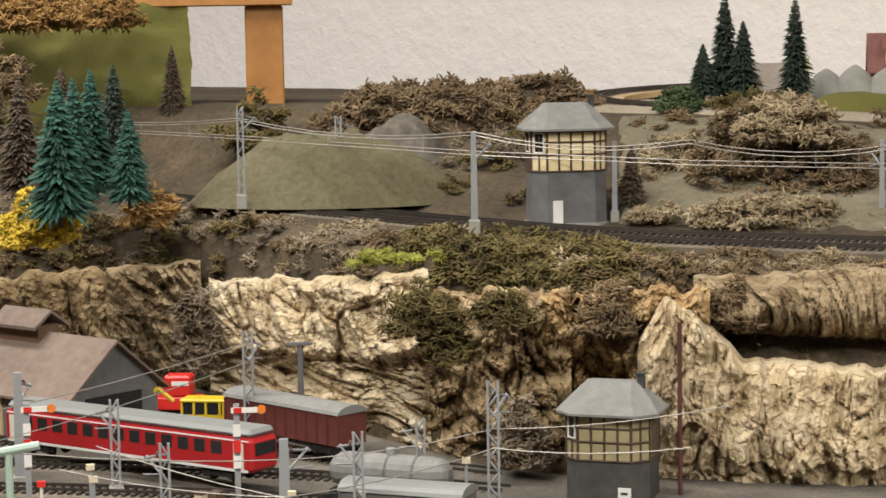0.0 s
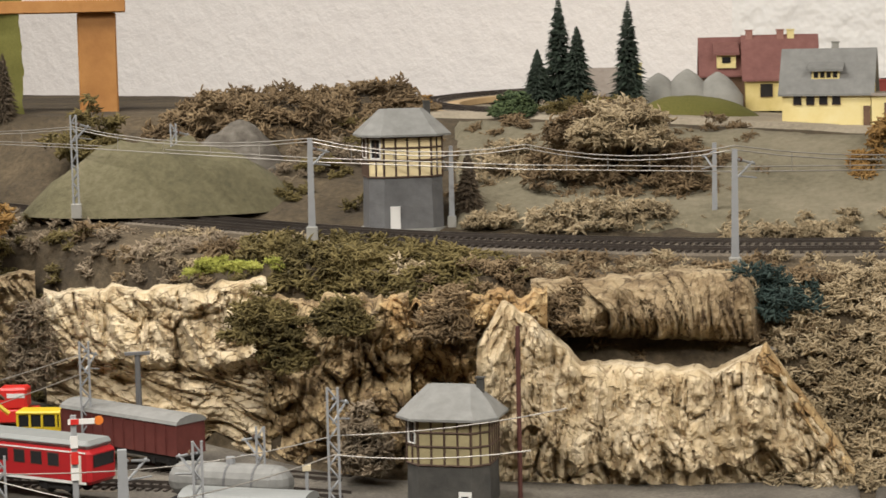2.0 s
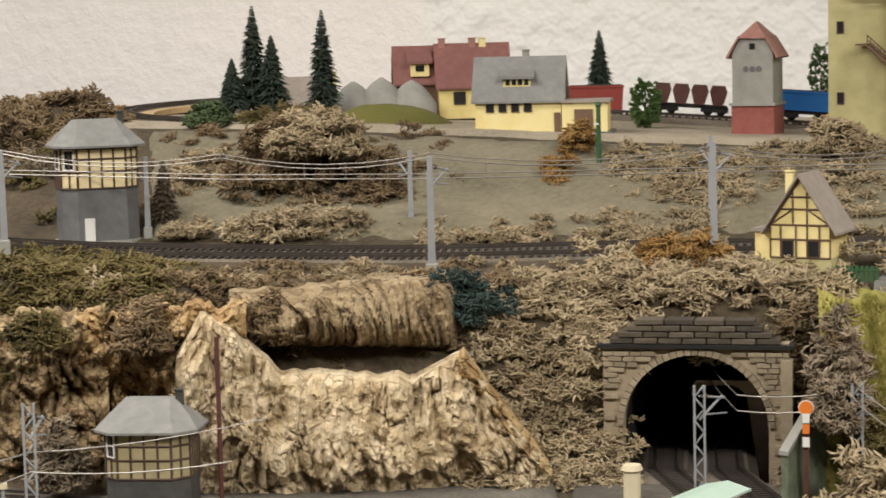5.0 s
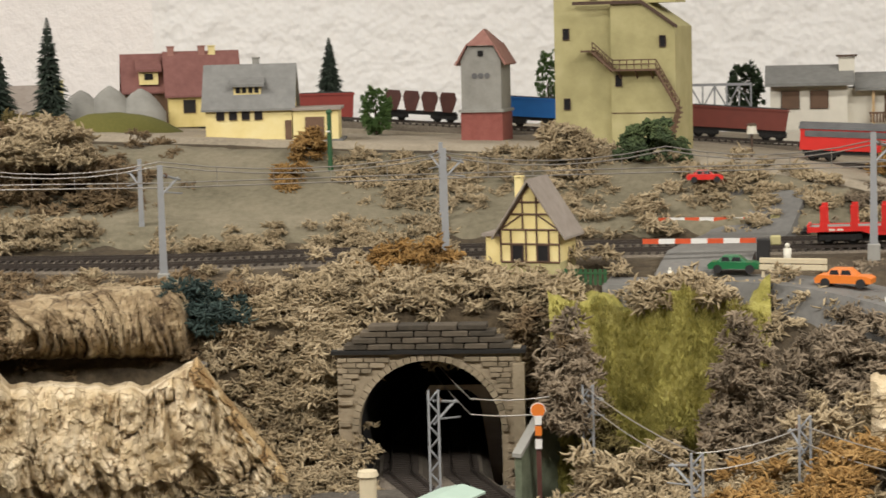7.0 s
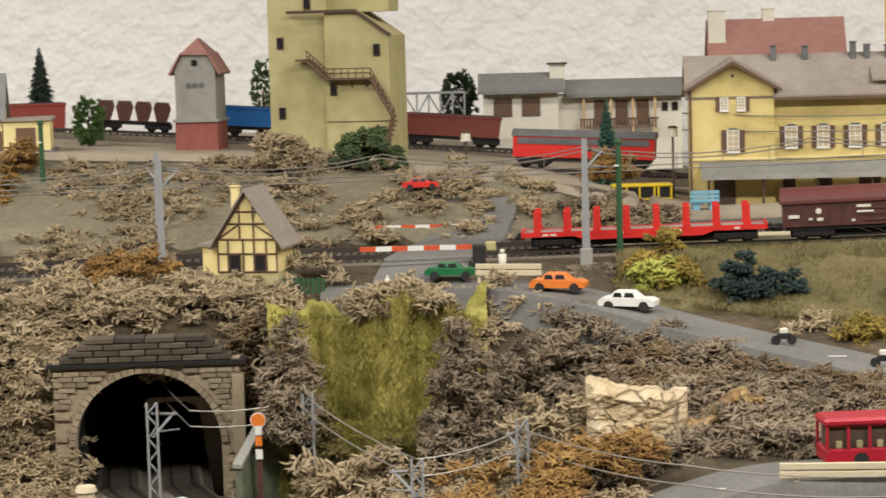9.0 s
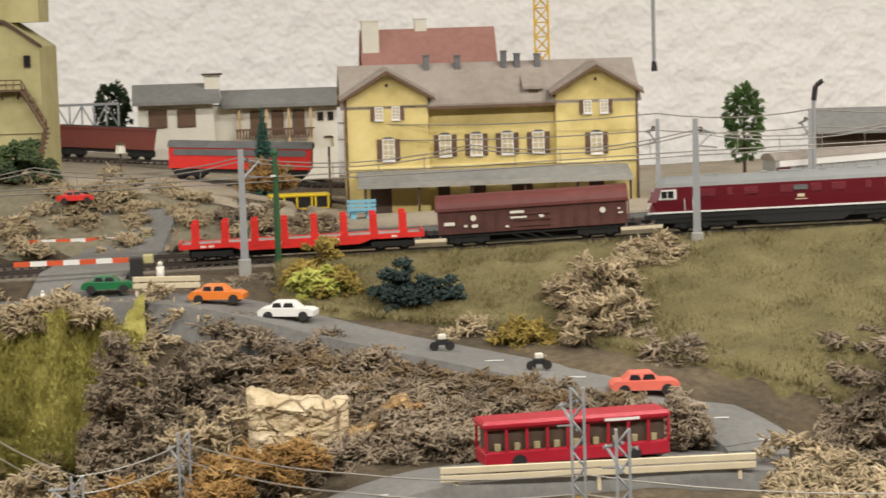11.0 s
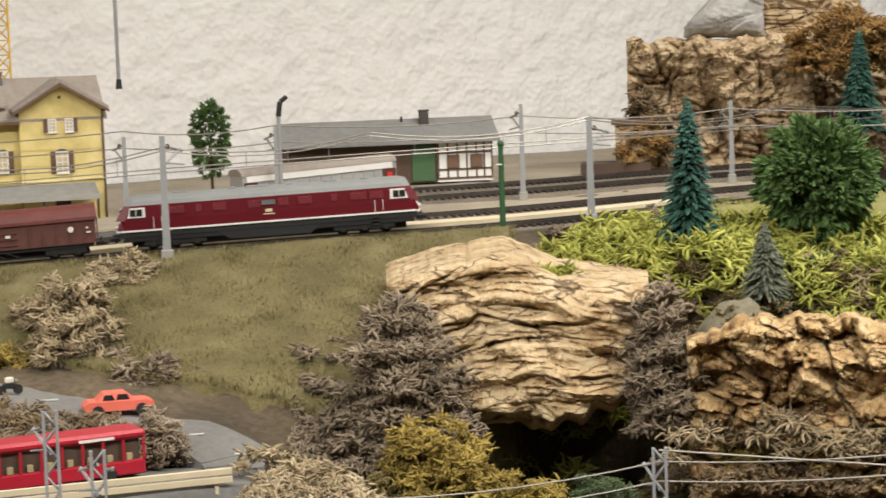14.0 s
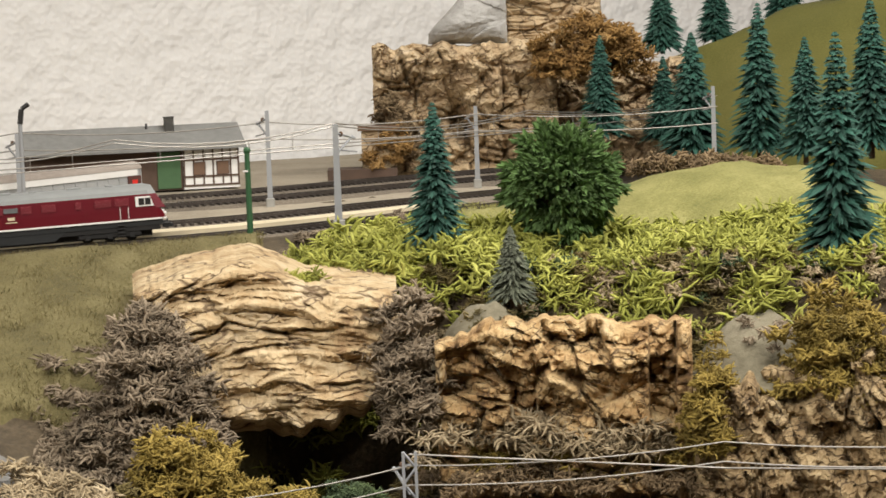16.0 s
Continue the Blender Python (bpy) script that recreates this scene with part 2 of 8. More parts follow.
R_T = [3.2, 2.9, 2.6, 2.3, 2.0, 1.88, 1.87, 1.87, 1.87, 1.88, 1.94, 2.0, 2.1, 2.25, 2.35, 2.5, 2.8]
Z_T = [-0.18, -0.18, -0.182, -0.178, -0.166, -0.169, -0.178, -0.187, -0.193, -0.197, -0.194, -0.191, -0.188, -0.183, -0.179, -0.178, -0.178]


def smooth(x, xs, ys, w=1.5):
    return sum(lerp(x + d * w, xs, ys) for d in (-1, -0.5, 0, 0.5, 1)) / 5


def track_r(az):
    return smooth(az, AZ_T, R_T, 2.0)


def track_z(az):
    return smooth(az, AZ_T, Z_T, 2.0)


@functools.lru_cache(maxsize=None)
def knots_at(az):
    rt, zt = track_r(az), track_z(az) - 0.006
    rf = smooth(az, AZ, R_FOOT)
    rc = min(smooth(az, AZ, R_TOP), rt - 0.055)
    rf = min(rf, rc - 0.02)
    re = max(smooth(az, AZ, R_EDGE), rt + 0.14)
    ca, sa = math.cos(radians(az)), math.sin(radians(az))
    back = max(min(2.79 / ca if az < 16.5 else 2.685 / (ca - 0.1228 * sa), 3.6), re + 0.02)
    return [0.9, rf, rc, rt - 0.045, rt + 0.105, re, back], [-0.37, smooth(az, AZ, Z_FOOT), smooth(az, AZ, Z_TOP), zt, zt, smooth(az, AZ, Z_EDGE), smooth(az, AZ, Z_EDGE) + 0.0]


def knots(az):
    return knots_at(round(float(az) * 20) / 20)


def ground(az, r):
    rs, zs = knots(az)
    return lerp(r, rs, zs)


def relief(p, s, amp):
    return amp * noise.fractal(p * s, 1.0, 2.0, 4)


g = Geo()
cols = np.arange(-46, 46.01, 0.25)
steps = [6, 26, 10, 4, 16, 14]
for az in cols:
    rs, zs = knots(az)
    for k in range(6):
        for j in range(steps[k]):
            f = j / steps[k]
            r, z = rs[k] + (rs[k + 1] - rs[k]) * f, zs[k] + (zs[k + 1] - zs[k]) * f
            p = at(az, r, z)
            w = (0.0005, 0.007, 0.004, 0.0, 0.008, 0.001)[k] * (min(1, j / 3, (steps[k] - j) / 3) if k in (2, 4) else 1)
            p.z += relief(p, 28, w)
            g.v.append(tuple(p))
n = sum(steps)
for i in range(len(cols) - 1):
    a = cols[i]
    for j in range(n - 1):
        if 7.3 < a < 11.6 and steps[0] - 1 <= j < steps[0] + 18:
            continue  # the tunnel's mouth
        g.f.append((i * n + j, i * n + n + j, i * n + n + j + 1, i * n + j + 1))
single("ground", g, M_EARTH, Matrix(), "brown modelled earth of a railway landscape", "ground", kind="structure", smooth=True)


def sheet(name, az0, az1, lo, hi, mat, label, lift=0.004, cells=(60, 16), category="ground", kind="structure", wav=0.003):
    """A patch of ground cover; lo and hi give the near and far distance at an angle."""
    s = Geo()
    ca, cr = cells
    for i in range(ca + 1):
        az = az0 + (az1 - az0) * i / ca
        a, b = lo(az), hi(az)
        a += 0.012 * noise.noise(Vector((az * 1.3, lift, 2.0)))
        for j in range(cr + 1):
            r = a + (b - a) * j / cr
            p = at(az, r, ground(az, r) + lift)
            p.z += relief(p, 30, wav) + wav
            if i in (0, ca) or j in (0, cr):
                p.z -= lift + 0.012
            s.v.append(tuple(p))
    s.f = [(i * (cr + 1) + j, i * (cr + 1) + j + 1, (i + 1) * (cr + 1) + j + 1, (i + 1) * (cr + 1) + j) for i in range(ca) for j in range(cr)]
    return single(name, s, mat, Matrix(), label, category, kind=kind, smooth=True)


# walls, ceiling, floor of the room
def slab(name, x0, x1, y0, y1, z0, z1, mat, label, category="wall"):
    return single(name, Geo().box(x0, x1, y0, y1, z0, z1), mat, Matrix(), label, category, kind="structure")


slab("wall_north", -0.83, 3.6, 2.80, 2.95, 0, 2.5, M_WALL, "rough white stucco room wall")
w = Geo().box(-2.9, 0.0, 0, 0.15, 0, 2.5)
single("wall_north_smooth", w, M_WALL_L, pose(-0.83, 2.80, 0, 0, 0, -7), "smooth off-white plastered room wall", "wall", kind="structure")
# added walls out of view; their dark brown lowers the fill light
slab("wall_east", 3.6, 3.75, -2.6, 2.95, 0, 2.5, M_UNSEEN_WALL, "unseen brown closing wall, dark to cut fill light")
slab("wall_west", -3.85, -3.7, -2.6, 3.3, 0, 2.5, M_UNSEEN_WALL, "unseen brown closing wall, dark to cut fill light")
slab("wall_south", -3.7, 3.6, -2.75, -2.6, 0, 2.5, M_UNSEEN_WALL, "unseen brown closing wall, dark to cut fill light")
# ceiling is never in view; its dull tone weakens the bounced light
slab("ceiling", -3.85, 3.75, -2.75, 3.3, 2.5, 2.6, M_CEIL, "unseen dull brown room ceiling, toned down to bounce less light", "ceiling")
slab("floor", -3.85, 3.75, -2.75, 3.3, -0.1, 0, M_FLOOR, "grey room floor", "floor")


# ---- tracks ----
def rail_path(name, pts, label, gauge=0.0165, sleepers=True):
    """A track along points: two rails, sleepers and a ballast bed."""
    top = thing(name, Matrix(), label, "track")
    d = [0.0]
    for a, b in zip(pts, pts[1:]):
        d.append(d[-1] + (b - a).length)
    def spot(s):
        q = Vector([lerp(s, d, [p[k] for p in pts]) for k in range(3)])
        e = Vector([lerp(min(s + 0.004, d[-1]), d, [p[k] for p in pts]) - lerp(max(s - 0.004, 0), d, [p[k] for p in pts]) for k in range(3)]).normalized()
        return q, e, Vector((e.y, -e.x, 0)).normalized()
    count = max(2, int(d[-1] / 0.012))
    for side in (-1, 1):
        s = Geo()
        for i in range(count + 1):
            q, e, o = spot(d[-1] * i / count)
            c = q + o * side * gauge / 2
            for u, h in ((-0.0006, -0.0022), (0.0006, -0.0022), (0.0006, 0.0003), (-0.0006, 0.0003)):
                s.v.append(tuple(c + o * u + Vector((0, 0, h))))
        s.f = [(i * 4 + k, i * 4 + (k + 1) % 4, i * 4 + 4 + (k + 1) % 4, i * 4 + 4 + k) for i in range(count) for k in range(4)]
        part("rail", s, M_RAIL, top)
    bed = Geo()
    for i in range(count + 1):
        q, e, o = spot(d[-1] * i / count)
        for u, h in ((-0.026, -0.012), (-0.0175, -0.0042), (0.0175, -0.0042), (0.026, -0.012)):
            bed.v.append(tuple(q + o * u + Vector((0, 0, h))))
    bed.f = [(i * 4 + k, i * 4 + 4 + k, i * 4 + 5 + k, i * 4 + 1 + k) for i in range(count) for k in range(3)]
    part("ballast_bed", bed, M_BALLAST, top)
    ties = Geo()
    for i in range(int(d[-1] / 0.0075)):
        q, e, o = spot(i * 0.0075 + 0.003)
        m = Matrix.Translation(q) @ Matrix(((e.x, o.x, 0, 0), (e.y, o.y, 0, 0), (e.z, o.z, 1, 0), (0, 0, 0, 1)))
        ties.box(-0.0014, 0.0014, -0.0145, 0.0145, -0.0048, -0.0022, m)
    t = part("sleeper_bed", ties, M_SLEEPER, top)
    t["kind"] = "stuff"
    return top


main = [at(a, track_r(a), track_z(a)) for a in np.arange(44, -44.1, -1.0)]
rail_path("main_track", main, "single main line track with dark sleepers on ballast")
rail_path("second_track", [at(a, track_r(a) + 0.058, track_z(a) + 0.001) for a in np.arange(34, -3.1, -1.0)], "second main line track behind the first")


# ---- cork bark ----
def plates(a, c, seed):
    """Broken plates of bark: a flat height for each, its slope, and the width left to the next crack."""
    p = Vector((a, c, seed))
    d, pts = noise.voronoi(p)
    q = pts[0]
    level = noise.noise(q * 7.31 + Vector((seed, 3.3, 1.7)))
    lean = (p - q).dot(Vector((noise.noise(q * 5.1), noise.noise(q * 4.3 + Vector((9, 2, 5))), 0)))
    return level, lean, d[1] - d[0]


def bark(name, m_or_none, az0, az1, top, bot, dist, mat, label, amp=0.012, dip=0.0, seed=0.0, bulge=0.0, cell=0.0015, layer=0.011, thick=0.03, prof=None, long=5.0, fine=1.0, rib=0.3, block=1.0, group="cork bark cliffs"):
    """A slab of cork bark between two heights: plates and grooves that run along the dip, cracks between them."""
    rad, mid = dist((az0 + az1) / 2), (az1 - az0) / 2 * 0.0295
    nu = max(8, int(abs(az1 - az0) * math.pi / 180 * rad / cell))
    zmax = max(top(az0 + (az1 - az0) * k / 20) - bot(az0 + (az1 - az0) * k / 20) for k in range(21))
    nv = max(6, int(zmax / cell))
    s = Geo()
    for i in range(nu + 1):
        u = i / nu
        az = az0 + (az1 - az0) * u
        zt, zb, rr = top(az), bot(az), dist(az)
        for j in range(nv + 1):
            v = j / nv
            z = zb + (zt - zb) * v
            p = Vector(((az - az0) * 0.0295, z + 0.25, seed * 1.7))
            t = radians(dip(u, v) if callable(dip) else dip)
            x = p.x - mid + noise.fractal(p * 11, 1, 2, 3) * 0.012
            y = p.y + noise.fractal(p * 11 + Vector((5, 1, 2)), 1, 2, 3) * 0.010
            a, c = x * math.cos(t) + y * math.sin(t), y * math.cos(t) - x * math.sin(t)
            l1, s1, e1 = plates(a / (layer * long), c / (layer * 1.7), seed)
            l2, s2, e2 = plates(a / (layer * long * 0.45), c / (layer * 0.75), seed + 4.4)
            l3, s3, e3 = plates((c + a * 0.4) / (layer * 3.1), (a - c * 0.4) / (layer * 3.9), seed + 7.7)
            gate = min(1.0, max(0.0, 0.45 + 1.7 * noise.noise(p * 17 + Vector((2, 7, 1)))))
            gate2 = min(1.0, max(0.0, 0.35 + 1.7 * noise.noise(p * 23 + Vector((7, 1, 4)))))
            h = 0.9 * l1 + 0.7 * s1 + block * (0.8 * l3 + 0.7 * s3) - 1.0 * gate * max(0.0, 1 - e1 * 7) - 0.9 * block * gate2 * max(0.0, 1 - e3 * 8)
            h += fine * (0.45 * l2 + 0.3 * s2 - 0.45 * gate2 * max(0.0, 1 - e2 * 5))
            h += 0.9 * noise.fractal(p * 9 + Vector((8, seed, 3)), 1, 2, 3) + 0.42 * noise.fractal(p * 95, 0.7, 2.1, 4)
            if rib:
                n1 = noise.noise(Vector((a / (layer * 7), c / (layer * 0.95), seed + 2)))
                n2 = noise.noise(Vector((a / (layer * 2.6), c / (layer * 0.34), seed + 5)))
                h += rib * (1.2 * n1 + 0.55 * n2 - 0.8 * gate * max(0.0, 1 - abs(n1 + 0.15) * 9))
            hole = noise.noise(p * 21 + Vector((seed, 4, 6)))
            h = amp * (h - 5.0 * max(0.0, hole - 0.40))
            edge_fall = min(1, min(u, 1 - u) * nu / 5, min(v, 1 - v) * nv / 5)
            round_ = bulge * math.sin(math.pi * v) * math.sin(math.pi * min(1, max(0, u))) ** 0.6 + (prof(az, v) if prof else 0.0)
            r = rr - round_ - h * (0.3 + 0.7 * edge_fall) + (1 - edge_fall) * 0.010
            s.v.append(tuple(at(az + noise.noise(p * 60) * 0.04, r, z + noise.noise(p * 55 + Vector((3, 3, 3))) * 0.0012)))
    w = nv + 1
    s.f = [(i * w + j, i * w + j + 1, (i + 1) * w + j + 1, (i + 1) * w + j) for i in range(nu) for j in range(nv)]
    # back and rim give the slab its thickness
    n0 = len(s.v)
    ring = [i * w for i in range(nu + 1)] + [nu * w + j for j in range(1, nv + 1)] + [i * w + nv for i in range(nu - 1, -1, -1)] + [j for j in range(nv - 1, 0, -1)]
    for q in ring:
        p = Vector(s.v[q])
        f = Vector((p.x, p.y, 0)).normalized()
        s.v.append(tuple(p + f * thick))
    k = len(ring)
    s.f += [(ring[i], ring[(i + 1) % k], n0 + (i + 1) % k, n0 + i) for i in range(k)]
    s.f.append(tuple(range(n0 + k - 1, n0 - 1, -1)))
    return single(name, s, mat, Matrix(), label, "rock", group=group)


def wob(base, amp, freq, seed=0.0):
    return lambda az: (base(az) if callable(base) else base) + amp * noise.fractal(Vector((az * freq, seed, 0.3)), 1, 2, 3)


def foot(az):
    return smooth(az, AZ, Z_FOOT)


def ledge(az):
    """Share of the cliff's height at which the upper bark overhangs."""
    return 0.46 + 0.10 * noise.noise(Vector((az * 0.5, 3, 1))) - 0.02 * (az - 32)


def overhang(az, v):
    return 0.026 * min(1.0, max(0.0, (v - ledge(az)) * 12)) + 0.010 * (1 - v)


cliff_r = lambda a: smooth(a, AZ, R_FOOT)
bark("cork_cliff", None, 42, 37.2, wob(lambda a: -0.112 * cliff_r(a), 0.012, 1.2, 1), lambda a: foot(a) - 0.005, lambda a: cliff_r(a), M_CORK_D, "dark brown cork bark cliff behind the goods shed", seed=1, dip=70, layer=0.016, amp=0.016)
bark("cork_cliff", None, 37.6, 35.1, wob(lambda a: -0.110 * cliff_r(a), 0.006, 1.5, 9), lambda a: foot(a) - 0.005, lambda a: cliff_r(a) - 0.02 + 0.012 * (37.6 - a), M_CORK_DV, "leaning ochre cork bark slab of the cliff", seed=11.2, dip=62, layer=0.013, amp=0.015, rib=1.0, block=0.6, prof=lambda az, v: 0.02 * v)
bark("cork_cliff", None, 34.9, 29.0, wob(lambda a: -0.117 * cliff_r(a), 0.006, 1.5, 2), lambda a: foot(a) - 0.005, lambda a: cliff_r(a) + 0.004 - 0.015 * max(0, min(1, (a - 29) / 2)), M_CORK, "pale layered cork bark cliff face with an overhanging ledge", seed=2.3, amp=0.012, layer=0.013, long=4.0, rib=0.8, block=0.7, dip=lambda u, v: 72 if v > 0.47 else 12, prof=overhang)
bark("cork_cliff", None, 29.3, 25.2, wob(lambda a: -0.128 * cliff_r(a), 0.010, 2.0, 3), lambda a: foot(a) - 0.005, lambda a: cliff_r(a) + 0.0, M_CORK_D, "broken ochre cork bark cliff with crevices", seed=4.1, amp=0.019, layer=0.017, long=2.6, dip=78)
bark("cork_cliff", None, 26.0, 21.5, wob(lambda a: -0.128 * cliff_r(a), 0.012, 2.0, 5), lambda a: foot(a) - 0.005, lambda a: cliff_r(a) + 0.02, M_CORK_O, "ochre cork bark cliff above the lower signal box", seed=6.4, amp=0.019, layer=0.016, long=2.6, dip=70, prof=lambda az, v: 0.03 * max(0.0, v - 0.6) * 2.5)
bark("cork_roll", None, 21.9, 15.8, wob(lambda a: -0.205 - 0.002 * (a - 19), 0.003, 2, 7), lambda a: -0.256 + 0.0012 * (a - 19), lambda a: 1.725, M_CORK_DV, "rolled cork bark ledge with upright grooves", seed=8.2, amp=0.0085, dip=lambda u, v: 118 - 50 * v, layer=0.0095, long=6.0, rib=1.8, block=0.25, fine=0.5, bulge=0.045)
bark("cork_slab", None, 23.4, 13.5, wob(lambda a: lerp(a, [13.4, 15.7, 17, 20.6, 21.9, 22.7, 23.4], [-0.345, -0.254, -0.272, -0.264, -0.226, -0.214, -0.25]), 0.003, 2, 8), lambda a: -0.40, lambda a: 1.66, M_CORK_V, "pale cork bark slab with upright grooves and a pointed tip", seed=9.7, amp=0.010, dip=lambda u, v: 106 - 34 * u, layer=0.0115, long=3.6, rib=1.3, block=0.45, bulge=0.02, prof=lambda az, v: 0.012 * (v > 0.45 + 0.12 * noise.noise(Vector((az * 0.8, 2, 2)))))
bark("cork_edge", None, 16.0, 13.35, lambda a: lerp(a, [13.4, 15.7, 16.0], [-0.343, -0.250, -0.262]), lambda a: lerp(a, [13.4, 15.2, 16.0], [-0.358, -0.288, -0.285]), lambda a: 1.648, M_CORK_O, "orange broken edge of the pale cork slab", seed=31.0, amp=0.008, layer=0.007, dip=55, thick=0.02)

# ---- moss ----
rng = np.random.default_rng(4)


def clump_shape(strands, seed, seg=3, fat=0.062, curl=0.55, reach=0.13):
    """One tuft of branching lichen, about one unit across: curling three-sided stalks that thin out."""
    q = np.random.default_rng(seed)
    vs, fs = [], []
    for _ in range(strands):
        d = q.normal(size=3)
        d[2] = abs(d[2]) * 0.9 + 0.05
        d /= np.linalg.norm(d)
        p = d * q.uniform(0.10, 0.36) + q.normal(size=3) * 0.05
        d = d + q.normal(size=3) * 0.7
        d /= np.linalg.norm(d)
        bend = np.cross(d, q.normal(size=3))
        bend /= np.linalg.norm(bend) + 1e-9
        w = q.uniform(0.6, 1.2) * fat
        for k in range(seg):
            a = np.cross(d, bend)
            a /= np.linalg.norm(a) + 1e-9
            b = np.cross(d, a)
            n0 = len(vs)
            for tri in range(3):
                t = 2 * math.pi * tri / 3
                vs.append(p + (a * math.cos(t) + b * math.sin(t)) * w)
            if k:
                for tri in range(3):
                    fs.append((n0 - 3 + tri, n0 - 3 + (tri + 1) % 3, n0 + (tri + 1) % 3, n0 + tri))
            d = d + bend * curl + q.normal(size=3) * 0.35
            d /= np.linalg.norm(d)
            p = p + d * q.uniform(0.8, 1.2) * reach
            w *= 0.88
        n0 = len(vs)
        vs.append(p)
        fs += [(n0 - 3 + t, n0 - 3 + (t + 1) % 3, n0) for t in range(3)]
    return np.array(vs), fs


TUFTS = [clump_shape(46, k, seg=3, fat=0.056, curl=0.95, reach=0.115) for k in range(7)]
LONG = [clump_shape(30, 60 + k, seg=4, fat=0.055, curl=0.8, reach=0.13) for k in range(4)]
FINE = [clump_shape(70, 20 + k, seg=2, fat=0.05) for k in range(3)]
LEAFY = [clump_shape(70, 40 + k, seg=2, fat=0.085) for k in range(3)]


def scatter(name, spots, colour, label, shapes=None, category="moss", kind="stuff", m=None):
    """Joins tufts at spots (place, size, flatness) into one mesh."""
    shapes = shapes or TUFTS
    V, F, n = [], [], 0
    for p, size, flat in spots:
        vs, fs = shapes[rng.integers(len(shapes))]
        t = rng.uniform(0, 2 * math.pi)
        c, s = math.cos(t), math.sin(t)
        w = vs * size * rng.uniform(0.85, 1.15)
        w = np.stack([w[:, 0] * c - w[:, 1] * s, w[:, 0] * s + w[:, 1] * c, w[:, 2] * flat], 1) + np.array(p)
        V.append(w)
        F += [tuple(i + n for i in q) for q in fs]
        n += len(vs)
    me = bpy.data.meshes.new(name)
    me.from_pydata(np.concatenate(V).tolist(), [], F)
    me.materials.append(MOSS[colour])
    me.polygons.foreach_set("use_smooth", [True] * len(me.polygons))
    me.update()
    ob = new(name, me)
    if m is not None:
        ob.matrix_world = m
    return tagged(ob, label, category, kind=kind)


def moss_field(az0, az1, lo, hi, count, colour, label, size=0.02, flat=0.8, lift=0.0, shapes=None, name="moss"):
    spots = []
    while len(spots) < count:
        az = rng.uniform(min(az0, az1), max(az0, az1))
        a, b = (lo(az) if callable(lo) else lo), (hi(az) if callable(hi) else hi)
        r = rng.uniform(a, b)
        wide = size * rng.uniform(0.8, 1.9)
        # a cushion: several tufts set on a low dome
        for _ in range(int(rng.integers(4, 9))):
            t, q = rng.uniform(0, 2 * math.pi), math.sqrt(rng.uniform(0, 1))
            rr = min(max(r + wide * q * math.sin(t) * 0.8, a), b)
            aa = az + math.degrees(wide * q * math.cos(t) / r)
            z = ground(aa, rr) + lift + wide * 0.45 * (1 - q * q) - 0.003
            spots.append((tuple(at(aa, rr, z)), size * rng.uniform(0.75, 1.2), flat))
    return scatter(name, spots, colour, label, shapes)


def moss_heap(az, r, z, wa, wr, h, count, colour, label, size=0.02, shapes=None, name="moss"):
    """A rounded heap of moss, wa by wr across and h high, filled to its skin."""
    spots = []
    c = at(az, r, z)
    a = radians(az)
    ex, ey = Vector((math.cos(a), math.sin(a), 0)), Vector((-math.sin(a), math.cos(a), 0))
    for _ in range(count):
        d = rng.normal(size=3)
        d[2] = abs(d[2])
        d /= np.linalg.norm(d)
        k = rng.uniform(0.45, 0.95) * (1 + 0.25 * noise.noise(Vector(d) * 2.2 + c * 9))
        p = c + ex * d[0] * wa / 2 * k + ey * d[1] * wr / 2 * k + Vector((0, 0, d[2] * h * k))
        spots.append((tuple(p), size * rng.uniform(0.7, 1.35), 0.9))
    return scatter(name, spots, colour, label, shapes)


cl = lambda a: knots(a)[0][2]
tb = lambda a: track_r(a)
# bench in front of the track, left to right
moss_field(41, 30, lambda a: cl(a) - 0.03, lambda a: tb(a) - 0.045, 323, "grey", "grey brown lichen moss along the cliff top", 0.020, lift=-0.006)
moss_field(32, 20, lambda a: cl(a) - 0.02, lambda a: tb(a) - 0.04, 323, "tan", "tan lichen moss along the track edge", 0.018, lift=-0.008)
moss_field(29.5, 23.5, lambda a: cl(a) - 0.055, lambda a: tb(a) - 0.06, 391, "olive", "olive green moss hanging over the cliff", 0.024, lift=-0.004)
moss_field(22.5, 13.5, lambda a: cl(a) - 0.015, lambda a: tb(a) - 0.05, 289, "brown", "dark brown moss on the rock ledge", 0.018, lift=-0.008)
moss_field(19.5, 8.0, lambda a: cl(a) + 0.01, lambda a: tb(a) - 0.045, 289, "tan", "tan lichen moss along the track edge", 0.018, lift=-0.008)
moss_heap(15.6, 1.74, -0.238, 0.085, 0.055, 0.05, 62, "dark", "dark green moss bush on the ledge", 0.02)
moss_field(15.2, 12.0, lambda a: knots(a)[0][1] - 0.03, lambda a: cl(a), 380, "tan", "tan brown moss slope beside the tunnel", 0.022, lift=0.0)
moss_field(13.0, 11.9, lambda a: knots(a)[0][1] - 0.02, lambda a: cl(a), 153, "tan", "tan moss beside the tunnel mouth", 0.02, lift=0.002)
moss_field(13.5, 4.8, lambda a: cl(a) - 0.02, lambda a: tb(a) - 0.05, 289, "tan", "tan moss bank above the tunnel", 0.024, lift=0.002)
moss_heap(9.9, 1.79, -0.222, 0.10, 0.05, 0.05, 70, "rust", "rust brown moss bush beside the track", 0.02)
moss_field(6.6, 2.0, lambda a: knots(a)[0][1] - 0.05, lambda a: knots(a)[0][1] + 0.03, 272, "grey", "grey moss at the foot of the green slope", 0.022, lift=0.003)

